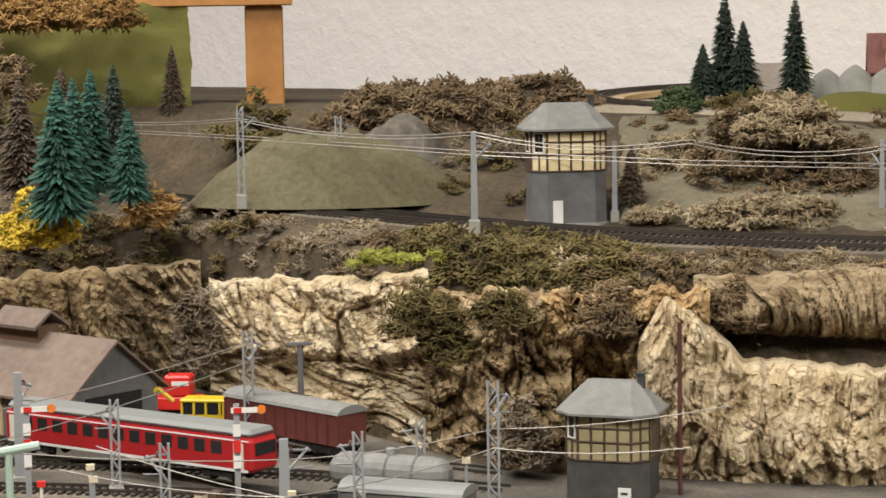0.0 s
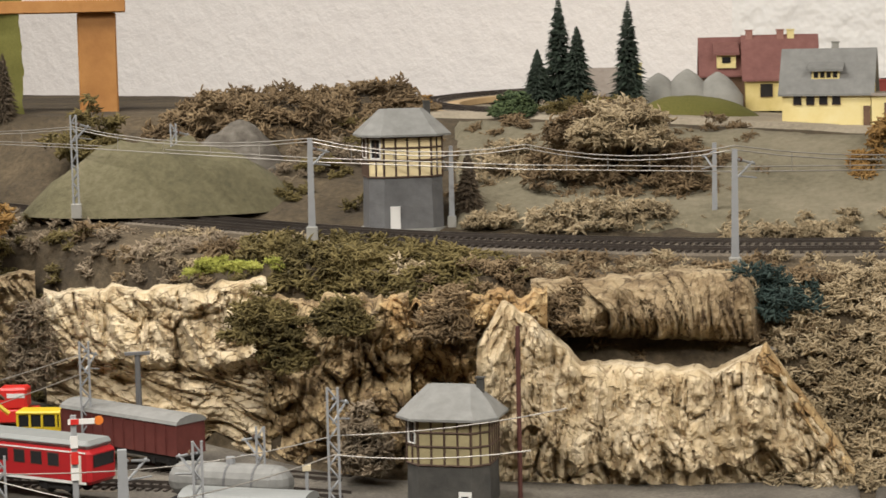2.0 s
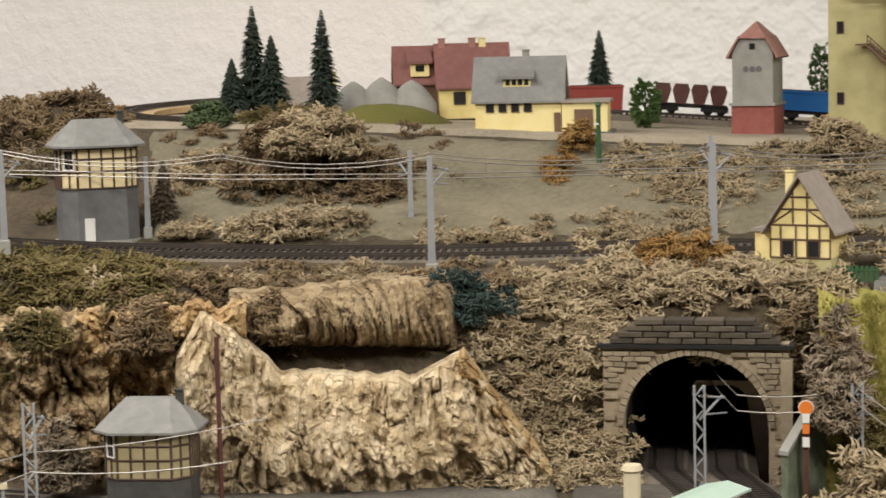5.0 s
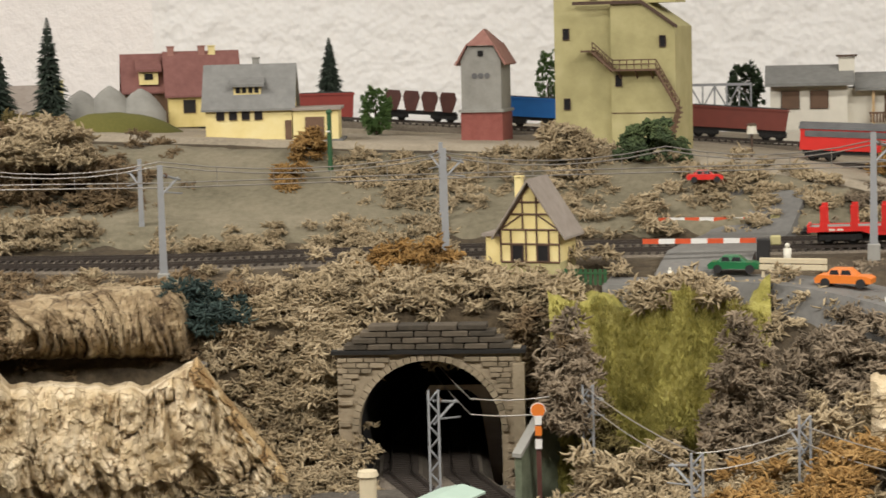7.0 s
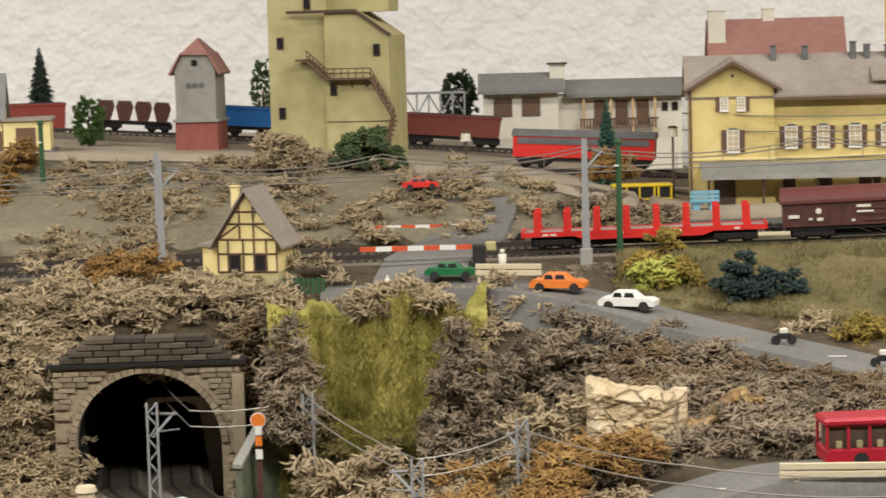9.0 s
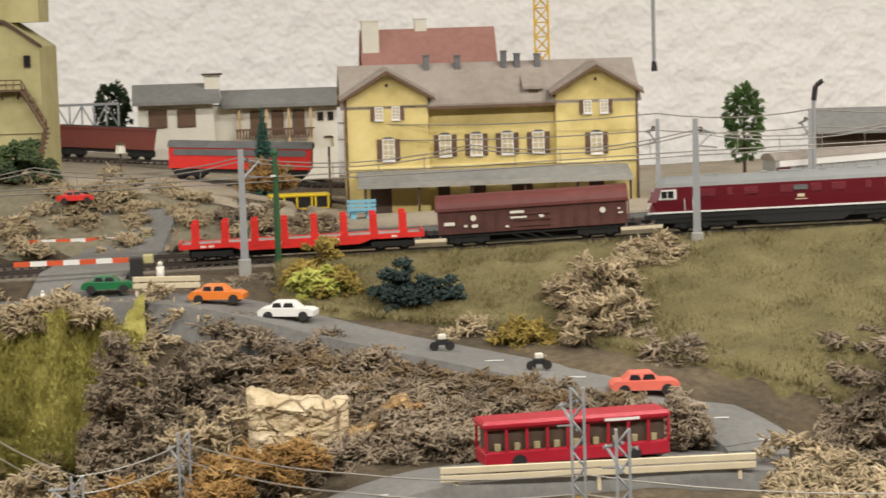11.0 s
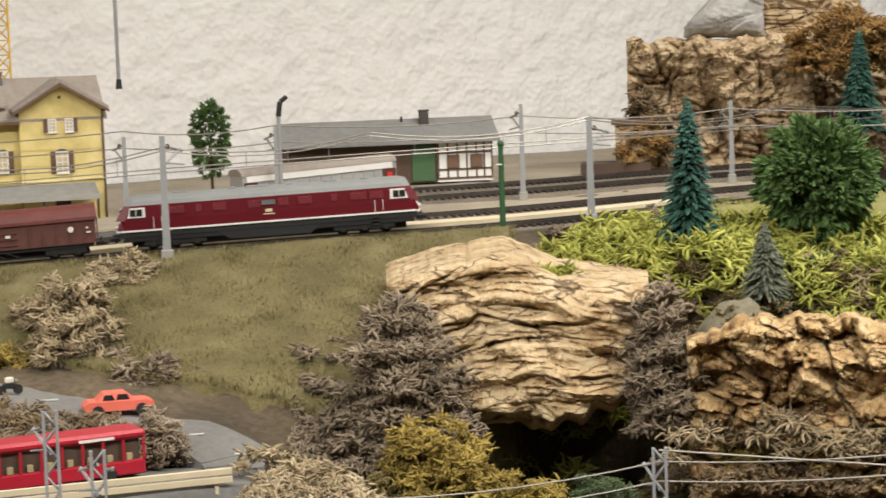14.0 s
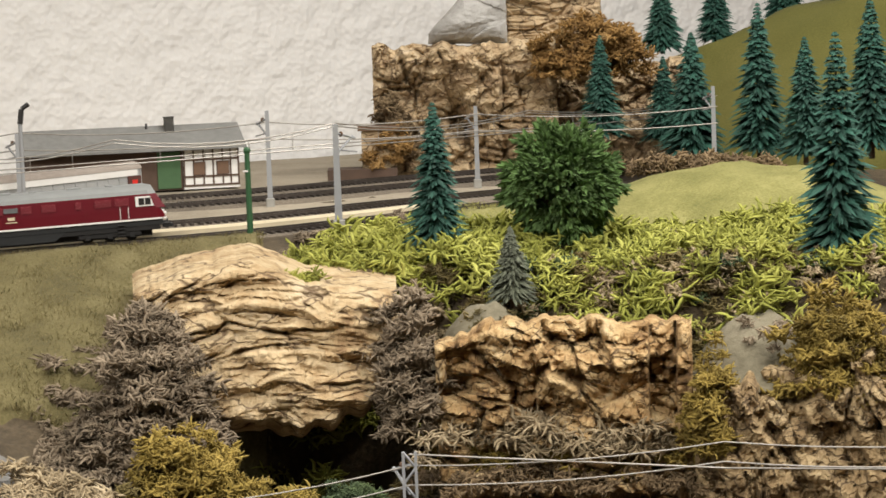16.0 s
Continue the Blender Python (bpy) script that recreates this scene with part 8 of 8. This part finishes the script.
def wire(name, pts, r, label, sag=0.0):
    """One continuous thin tube through the points, sagging between them."""
    way = []
    for a, b in zip(pts, pts[1:]):
        for k in range(6):
            f = k / 6
            way.append(a.lerp(b, f) - Vector((0, 0, sag * 4 * f * (1 - f))))
    way.append(pts[-1])
    g = Geo()
    for p, q in zip(way, way[1:] + [way[-1] * 2 - way[-2]]):
        e = (q - p).normalized()
        o = Vector((e.y, -e.x, 0)).normalized()
        u = o.cross(e)
        g.v += [tuple(p + o * r), tuple(p + u * r), tuple(p - o * r), tuple(p - u * r)]
    n = len(way)
    g.f = [(i * 4 + k, i * 4 + (k + 1) % 4, i * 4 + 4 + (k + 1) % 4, i * 4 + 4 + k) for i in range(n - 1) for k in range(4)] + [(3, 2, 1, 0), (n * 4 - 4, n * 4 - 3, n * 4 - 2, n * 4 - 1)]
    return single(name, g, M_WIRE, Matrix(), label, "wire", "overhead wires")


SPANS = (40, 33.95, 27.75, 22, 16.47, 8.93, 3.0, -2.4, -8.5, -14.5, -20, -25.85, -31, -36)
for d in (0.0, 0.062):
    wire("overhead_wire", [at(a, track_r(a) + d, track_z(a) + 0.066) for a in SPANS], 0.00055, "silver contact wire over the track")
    wire("overhead_wire", [at(a, track_r(a) + d, track_z(a) + 0.085) for a in SPANS], 0.00055, "silver carrying wire over the track", 0.010)
wire("overhead_wire", [at(a, track_r(max(a, -25)) + 0.30, -0.105) for a in (-5, -13.5, -17.5, -24.05, -29.6, -36)], 0.0006, "silver wire over the station yard", 0.004)
wire("overhead_wire", [at(a, track_r(max(a, -25)) + 0.30, -0.088) for a in (-5, -13.5, -17.5, -24.05, -29.6, -36)], 0.0006, "silver wire over the station yard", 0.006)


# ---- lower yard ----
def yard(az, r):
    return at(az, r, -0.354)


LINES = ((1.62, 1.80), (1.68, 1.90), (1.54, 1.70), (1.46, 1.60), (1.38, 1.50))
for r0, r1 in LINES:
    rail_path("yard_track", [yard(a, r0 + (r1 - r0) * (a - 27) / 14) for a in np.arange(42, 26.9, -1.0)], "dark yard track in cinder ballast")


M_RAILCAR = paint("railcar_red", (0.40, 0.016, 0.02), 0.35, 0.1)


def railcar():
    top = thing("red_railcar", between(at(40.4, 1.84, -0.352), at(33.0, 1.63, -0.352)), "bright red passenger railcar with grey roof", "railcar")
    L, w = 0.135, 0.0165
    part("body", Geo().box(-L, L, -w, w, 0.010, 0.037, c=0.003), M_RAILCAR, top)
    part("roof", Geo().box(-L + 0.002, L - 0.002, -w + 0.001, w - 0.001, 0.0368, 0.0435, c=0.003), M_LGREY, top)
    part("skirt_stripe", Geo().box(-L + 0.004, L - 0.004, -w - 0.0004, -w + 0.0002, 0.0105, 0.0125), M_PLAST, top)
    part("waist_stripe", Geo().box(-L + 0.004, L - 0.004, -w - 0.0004, -w + 0.0002, 0.0345, 0.0355), M_PLAST, top)
    for k in range(13):
        x = -L + 0.028 + k * 0.0172
        wn = part("window", Geo().box(x - 0.005, x + 0.005, -w - 0.0006, -w + 0.0002, 0.0235, 0.0325), M_GLASS, top)
        part("window_frame", Geo().box(x - 0.0056, x + 0.0056, -w - 0.0003, -w + 0.0002, 0.0228, 0.0332), M_OXIDE, wn)
    for x in (-L + 0.012, L - 0.013):
        part("door", Geo().box(x - 0.005, x + 0.005, -w - 0.0007, -w + 0.0002, 0.0125, 0.033), M_OFFW, top, "white framed door")
    part("front_window", Geo().box(L - 0.0004, L + 0.0006, -0.012, 0.012, 0.0235, 0.033), M_GLASS, top)
    for s in (-1, 1):
        bogie(top, s * 0.1, 2, 0.022, 0.028)


railcar()
c2 = thing("red_railcar", between(at(45.5, 1.93, -0.352), at(41.0, 1.815, -0.352)), "bright red trailing railcar with grey roof", "railcar")
part("body", Geo().box(-0.08, 0.08, -0.0165, 0.0165, 0.010, 0.037, c=0.003), M_RAILCAR, c2)
part("roof", Geo().box(-0.078, 0.078, -0.0155, 0.0155, 0.0368, 0.0435, c=0.003), M_LGREY, c2)
simple_wagon(between(at(34.3, 1.84, -0.352), at(31.0, 1.72, -0.352)), 0.072, 0.026, M_OXROOF, M_ROOFG, "covered_wagon", "dark red covered wagon with grey roof")


def tank_wagon():
    top = thing("tank_wagon", between(at(31.5, 1.575, -0.354), at(28.7, 1.54, -0.354)), "grey tank wagon in the yard", "wagon")
    g = Geo().rod((-0.036, 0, 0.026), (0.036, 0, 0.026), 0.0135, n=18)
    g.ball((-0.036, 0, 0.026), 0.0133, 16, 8).ball((0.036, 0, 0.026), 0.0133, 16, 8)
    part("tank", g, M_ROOFG, top, smooth=False)
    part("dome", Geo().rod((0, 0, 0.038), (0, 0, 0.044), 0.0035, n=10), M_STEEL, top)
    for x in (-0.022, 0, 0.022):
        part("strap", Geo().rod((x - 0.0008, 0, 0.026), (x + 0.0008, 0, 0.026), 0.0139, n=18), M_GREYW, top)
    part("underframe", Geo().box(-0.045, 0.045, -0.012, 0.012, 0.009, 0.013), M_UNDER, top)
    for s in (-1, 1):
        bogie(top, s * 0.03, 2, 0.016, 0.026)


tank_wagon()
simple_wagon(between(at(31.3, 1.485, -0.356), at(28.0, 1.45, -0.356)), 0.045, 0.022, M_GREYW, M_LGREY, "covered_wagon", "grey wagon with a pale roof")


def goods_hall():
    top = thing("engine_shed", between(at(41.2, 2.05, -0.362), at(37.6, 1.90, -0.362)), "brown roofed engine shed with ridge vent", "shed")
    L = 0.105
    gable_walls(top, -L, L, -0.055, 0.05, 0.046, 0.088, M_GREYW)
    gable_roof(top, -L, L, -0.055, 0.05, 0.046, 0.088, M_ROOFD, over=0.008, label="brown grey planked roof")
    part("ridge_vent", Geo().box(-0.035, 0.02, -0.014, 0.01, 0.080, 0.097), M_BROWN, top)
    part("vent_roof", Geo().prism_x([(-0.022, 0.094), (-0.002, 0.108), (0.018, 0.094), (0.018, 0.097), (-0.002, 0.111), (-0.022, 0.097)], -0.04, 0.025), M_ROOFD, top)
    part("gate", Geo().box(L, L + 0.0012, -0.035, 0.03, 0.0, 0.042), M_MATT_BLACK, top)
    for k in range(8):
        part("wall_post", Geo().box(-L + 0.01 + k * 0.027, -L + 0.014 + k * 0.027, -0.057, -0.055, 0, 0.046), M_PLY, top)


goods_hall()
dg = thing("yellow_digger", stand(36.9, 1.93, -0.356, -12), "yellow digger with bent arm in the yard", "digger")
part("cab", Geo().box(-0.012, 0.006, -0.008, 0.008, 0.008, 0.026, c=0.001), M_YEL, dg)
part("arm", Geo().rod((0.004, 0, 0.022), (0.02, 0, 0.034), 0.0025, n=6).rod((0.02, 0, 0.034), (0.034, 0, 0.022), 0.002, n=6), M_YEL, dg)
part("tracks", Geo().box(-0.014, 0.012, -0.009, 0.009, 0.0, 0.007, c=0.002), M_BLACK, dg)
rk = thing("red_crane_car", stand(36.0, 1.99, -0.356, -12), "red crane car beside the engine shed", "crane")
part("chassis", Geo().box(-0.03, 0.03, -0.012, 0.012, 0.004, 0.016, c=0.001), M_RED, rk)
part("cab", Geo().box(-0.004, 0.022, -0.011, 0.011, 0.016, 0.036, c=0.002), M_RED, rk)
part("cab_stripe", Geo().box(0.004, 0.02, -0.0116, -0.0109, 0.027, 0.031), M_PLAST, rk)
works_bus(stand(34.9, 1.91, -0.356, -16), "yellow windowed carriage in the yard", 0.85)

for az, r, h, lab in ((33.9, 1.80, 0.105, 1), (27.33, 1.52, 0.105, 1), (40.0, 1.72, 0.09, 0), (33.0, 1.50, 0.07, 0), (9.37, 1.60, 0.09, 1), (5.2, 1.58, 0.095, 1), (2.3, 1.42, 0.075, 1), (-0.57, 1.45, 0.095, 1), (-11.2, 1.25, 0.105, 1), (-12.4, 1.22, 0.09, 1), (-27.5, 1.28, 0.107, 1), (-27.3, 1.24, 0.082, 0)):
    z = -0.36 if az > -5 else ground(az, r)
    mast(az, r, z, h, "grey lattice mast over the lower yard", bool(lab), 0.034 if az in (9.37, 2.3, 33.0) else 0.02, 1 if az > 3 else -1, 0.0075, 0, None, "lower yard masts")
pole = thing("wooden_pole", stand(32.5, 1.84, -0.356), "plain dark wooden pole at the cliff foot", "pole")
part("pole", Geo().rod((0, 0, -0.004), (0, 0, 0.082), 0.003, 0.0024, n=8), M_GREYW, pole)
part("cap", Geo().box(-0.011, 0.011, -0.003, 0.003, 0.082, 0.0845), M_GREYW, pole)
rp = thing("rusty_pipe", stand(22.3, 1.60, -0.37), "thin rusty pipe against the rock", "pipe")
part("pipe", Geo().rod((0, 0, 0), (0, 0, 0.145), 0.0018, n=8), M_OXIDE, rp)
for az, r, z0 in ((34.25, 1.58, -0.356), (39.8, 1.62, -0.356)):
    sm = thing("semaphore_signal", stand(az, r, z0), "semaphore signal with red and white arm", "signal", "semaphores")
    part("mast", Geo().box(-0.0022, 0.0022, -0.0016, 0.0016, 0, 0.078), M_STEEL, sm)
    a = part("arm", Geo().box(-0.004, 0.016, -0.003, -0.002, 0.0715, 0.0755), M_PLAST, sm)
    part("arm_tip", Geo().rod((0.0185, -0.003, 0.0737), (0.0185, -0.002, 0.0737), 0.0034, n=12), M_ORANGE, a)
    part("arm_band", Geo().box(-0.002, 0.004, -0.0034, -0.0029, 0.0715, 0.0755), M_RED, a)
    for z in (0.03, 0.042, 0.054):
        part("plate", Geo().box(-0.0028, 0.0028, -0.0036, -0.0024, z, z + 0.009), M_PLAST if z != 0.042 else M_RED, sm)
ds = thing("disc_signal", stand(6.55, 1.58, -0.364), "orange disc distant signal before the tunnel", "signal")
part("mast", Geo().box(-0.0018, 0.0018, -0.0012, 0.0012, 0, 0.082), M_OXIDE, ds)
part("disc", Geo().rod((0, -0.0032, 0.081), (0, -0.0022, 0.081), 0.0052, n=20), M_ORANGE, ds)
part("disc_rim", Geo().rod((0, -0.0026, 0.081), (0, -0.0016, 0.081), 0.0058, n=20), M_PLAST, ds)
for z in (0.052, 0.062, 0.07):
    part("plate", Geo().box(-0.0026, 0.0026, -0.0034, -0.0014, z, z + 0.007), M_PLAST if z != 0.062 else M_ORANGE, ds)
hut = thing("round_post", stand(11.2, 1.60, -0.36), "small cream concrete post with cap", "post")
part("post", Geo().rod((0, 0, 0), (0, 0, 0.026), 0.0065, n=14), M_CREAM, hut)
part("cap", Geo().rod((0, 0, 0.026), (0, 0, 0.030), 0.0085, 0.007, n=14), M_CREAM, hut)
# pale green canopy of the lower platform
M_MINT = paint("mint_green", (0.36, 0.47, 0.40), 0.6, 0.08)
cn = thing("platform_canopy", between(at(14.2, 1.20, -0.36), at(8.6, 1.43, -0.36)), "pale mint green platform canopy", "canopy")
part("roof", Geo().prism_x([(-0.017, 0.049), (0, 0.053), (0.017, 0.049), (0.017, 0.0505), (0, 0.0545), (-0.017, 0.0505)], -0.13, 0.13), M_MINT, cn)
for x in (-0.1, 0.0, 0.1):
    part("post", Geo().rod((x, 0, 0), (x, 0, 0.05), 0.0018, n=8), M_MINT, cn)
part("platform", Geo().box(-0.13, 0.12, -0.022, 0.022, -0.012, 0.006), M_CONC, cn)
lc = thing("lamp_arm", stand(40.3, 1.42, -0.36), "pale mint lamp arm over the yard", "lamp")
part("post", Geo().rod((0, 0, 0), (0, 0, 0.083), 0.0026, n=8), M_MINT, lc)
part("arm", Geo().rod((-0.04, 0, 0.080), (0.02, 0, 0.088), 0.0030, n=8), M_MINT, lc)
for pts in (((42, 1.6, -0.285), (33.9, 1.78, -0.262)), ((42, 1.55, -0.30), (33.9, 1.78, -0.278)), ((41, 1.5, -0.288), (33.0, 1.50, -0.305), (27.33, 1.52, -0.29), (21, 1.5, -0.27)), ((39, 1.45, -0.295), (33, 1.4, -0.31), (27.33, 1.5, -0.30), (22, 1.45, -0.29)), ((38, 1.5, -0.29), (32, 1.42, -0.32))):
    wire("overhead_wire", [at(*p) for p in pts], 0.00045, "thin silver wire over the lower yard", 0.004)
for dz in (0.0, -0.012):
    wire("overhead_wire", [at(10.3, 2.0, -0.262 + dz), at(9.37 - 1.0, 1.61, -0.279 + dz), at(5.2, 1.58, -0.268 + dz), at(2.3, 1.42, -0.285 + dz), at(-0.57, 1.45, -0.272 + dz), at(-5, 1.3, -0.268 + dz), at(-11.2, 1.25, -0.262 + dz), at(-20, 1.26, -0.276 + dz), at(-27.5, 1.28, -0.262 + dz), at(-36, 1.28, -0.252 + dz), at(-44, 1.28, -0.25 + dz)], 0.0005, "silver overhead wire of the lower line", 0.004)
wire("overhead_wire", [at(-27.5, 1.28, -0.255), at(-36, 1.28, -0.268), at(-44, 1.28, -0.268)], 0.0006, "silver overhead wire of the lower line")
# lamps and small signals of the station
for az, r, z, h in ((0.75, 2.25, -0.145, 0.03), (-4.75, 2.2, -0.178, 0.065)):
    ln = thing("platform_lamp", stand(az, r, z), "old platform lamp with a glass hood", "lamp", "platform lamps")
    part("post", Geo().rod((0, 0, 0), (0, 0, h), 0.0012, n=7), M_TIMBER, ln)
    part("hood", Geo().rod((0, 0, h), (0, 0, h + 0.009), 0.0055, 0.0045, n=10), M_OFFW, ln)
    part("cap", Geo().rod((0, 0, h + 0.009), (0, 0, h + 0.011), 0.006, 0.003, n=10), M_TIMBER, ln)
wc = thing("water_crane", stand(-17.6, 2.12, -0.175), "dark water crane with hooked top", "water crane")
part("column", Geo().rod((0, 0, 0), (0, 0, 0.098), 0.002, n=8), M_STEEL, wc)
part("hook", Geo().rod((0, 0, 0.098), (0.002, 0, 0.112), 0.003, n=6).rod((0.002, 0, 0.112), (0.009, 0, 0.117), 0.0026, n=6), M_BLACK, wc)
bl = thing("blue_barrel_cart", stand(-13.65, 2.3, -0.178), "small blue cart beside the station", "cart")
part("tub", Geo().box(-0.007, 0.007, -0.005, 0.005, 0.004, 0.014, c=0.001), M_BLUE, bl)
part("wheels", Geo().rod((-0.004, -0.006, 0.003), (-0.004, 0.006, 0.003), 0.003, n=10).rod((0.004, -0.006, 0.003), (0.004, 0.006, 0.003), 0.003, n=10), M_BLACK, bl)
ht = thing("signal_hut", stand(-27.0, 2.48, -0.168), "small stone hut on a raised deck", "hut")
part("wall", Geo().box(-0.02, 0.02, -0.015, 0.015, 0.0, 0.055), M_ROCKB, ht)
part("roof", Geo().box(-0.024, 0.024, -0.019, 0.019, 0.055, 0.060), M_BROWN, ht)
part("deck", Geo().box(-0.06, 0.02, -0.03, 0.02, 0.0, 0.012), M_TIMBER, ht)
# wooden frame under the moss on the right bank
lg = thing("log_pile", stand(-34.4, 1.80, -0.182, 14), "weathered dark logs on the grass", "logs")
for k in range(5):
    part("log", Geo().rod((-0.05 + 0.01 * k, 0.006 * k, 0.003), (0.035 + 0.006 * k, 0.006 * k + 0.004, 0.004), 0.003, n=8), M_TIMBER, lg)

q = np.random.default_rng(9)
for k in range(16):
    az, r = q.uniform(28, 41), q.uniform(1.40, 1.52)
    h = q.uniform(0.02, 0.05)
    y = thing("yard_post", stand(az, r, -0.36), "small pale yard post with a cap", "post", "yard posts")
    part("post", Geo().rod((0, 0, 0), (0, 0, h), 0.0013, n=7), (M_CREAM, M_STEEL, M_OFFW)[k % 3], y)
    part("cap", Geo().box(-0.003, 0.003, -0.002, 0.002, h, h + 0.004), (M_BLACK, M_CREAM, M_RED)[k % 3], y)
for k in range(10):
    az, r = q.uniform(28, 40), q.uniform(1.42, 1.66)
    y = thing("yard_crate", stand(az, r, -0.358, q.uniform(0, 90)), "small weathered crate beside the yard track", "crate", "yard crates")
    part("box", Geo().box(-0.005, 0.005, -0.004, 0.004, 0, 0.007, c=0.0006), (M_BROWN, M_GREYW, M_CREAM)[k % 3], y)
    part("lid", Geo().box(-0.0055, 0.0055, -0.0045, 0.0045, 0.007, 0.0082), M_TIMBER, y)
for az, r, h in ((37.5, 1.66, 0.075), (36.2, 1.5, 0.07), (31.0, 1.44, 0.085), (29.3, 1.62, 0.06)):
    mast(az, r, -0.36, h, "grey lattice mast over the lower yard", True, 0.025, -1, 0.006, 0, None, "lower yard masts")

# moss over the tunnel's brow
moss_field(12.4, 6.2, lambda a: 1.74, lambda a: 1.785, 150, "tan", "tan moss drooping over the tunnel brow", 0.021, lift=0.004)
moss_heap(6.9, 1.71, -0.30, 0.035, 0.05, 0.075, 60, "brown", "brown moss beside the tunnel wall", 0.02)
moss_heap(12.3, 1.70, -0.30, 0.03, 0.04, 0.07, 40, "tan", "tan moss beside the tunnel mouth", 0.02)
# stacked boards that hold the foot of the hillside
bd = thing("timber_retaining_wall", stand(9.95, 2.035, -0.197, -4), "weathered pale boards stacked against the hillside", "retaining wall")
for k in range(6):
    x = 0.003 * math.sin(k * 2.1)
    part("plank", Geo().box(-0.042 + x, 0.042 + x, 0.006 * k, 0.006 * k + 0.012, -0.004 + 0.0062 * k, 0.0016 + 0.0062 * k, c=0.0006), M_CREAM if k % 3 == 1 else M_DULL, bd)
# side wall of the cutting beside the tunnel
M_CUT = material("grey_green_plaster", [(0.07, 0.085, 0.05), (0.14, 0.16, 0.105), (0.22, 0.24, 0.17)], 90, 0.9, bump=0.3)
sw = thing("cutting_wall", stand(6.25, 1.615, -0.358, 58), "grey green plastered side wall of the tunnel cutting", "wall")
part("panel", Geo().prism([(-0.045, 0.0), (0.045, 0.0), (0.045, 0.110), (-0.045, 0.04)], -0.003, 0.003), M_CUT, sw)
part("coping", Geo().prism([(-0.047, 0.040), (0.047, 0.111), (0.047, 0.114), (-0.047, 0.043)], -0.004, 0.004), M_CONC, sw)
# small lattice bridge behind the tower
lb = thing("lattice_bridge", stand(1.55, 2.53, -0.135), "small pale grey lattice girder bridge behind the tower", "bridge")
for z in (0.034, 0.062):
    part("chord", Geo().box(-0.036, 0.036, -0.0015, 0.0015, z, z + 0.003), M_STEEL, lb)
for k in range(6):
    x = -0.035 + 0.014 * k
    part("upright", Geo().box(x - 0.001, x + 0.001, -0.001, 0.001, 0.037, 0.062), M_STEEL, lb)
    if k < 5:
        part("diagonal", Geo().rod((x, 0, 0.037) if k % 2 else (x, 0, 0.062), (x + 0.014, 0, 0.062) if k % 2 else (x + 0.014, 0, 0.037), 0.0009, n=4), M_STEEL, lb)
for x in (-0.034, 0.034):
    part("pier", Geo().box(x - 0.003, x + 0.003, -0.004, 0.004, -0.03, 0.0338), M_CONC, lb)
# droppers between the two wires over the main line
dp = Geo()
for d in (0.0, 0.062):
    for i in range(len(SPANS) - 1):
        a0, a1 = SPANS[i], SPANS[i + 1]
        for k in range(1, 5):
            f = k / 5
            lo, hi = at(a0, track_r(a0) + d, track_z(a0) + 0.066).lerp(at(a1, track_r(a1) + d, track_z(a1) + 0.066), f), at(a0, track_r(a0) + d, track_z(a0) + 0.085).lerp(at(a1, track_r(a1) + d, track_z(a1) + 0.085), f)
            dp.rod(lo, hi - Vector((0, 0, 0.04 * f * (1 - f))), 0.00035, n=4)
single("wire_dropper", dp, M_WIRE, Matrix(), "thin droppers between the overhead wires", "wire", kind="stuff")
# bare sandy patch on the rock ledge
mound(19.6, 1.775, -0.222, 0.085, 0.05, 0.012, M_PATCH, "bare reddish sand patch on the ledge", lump=0.004)
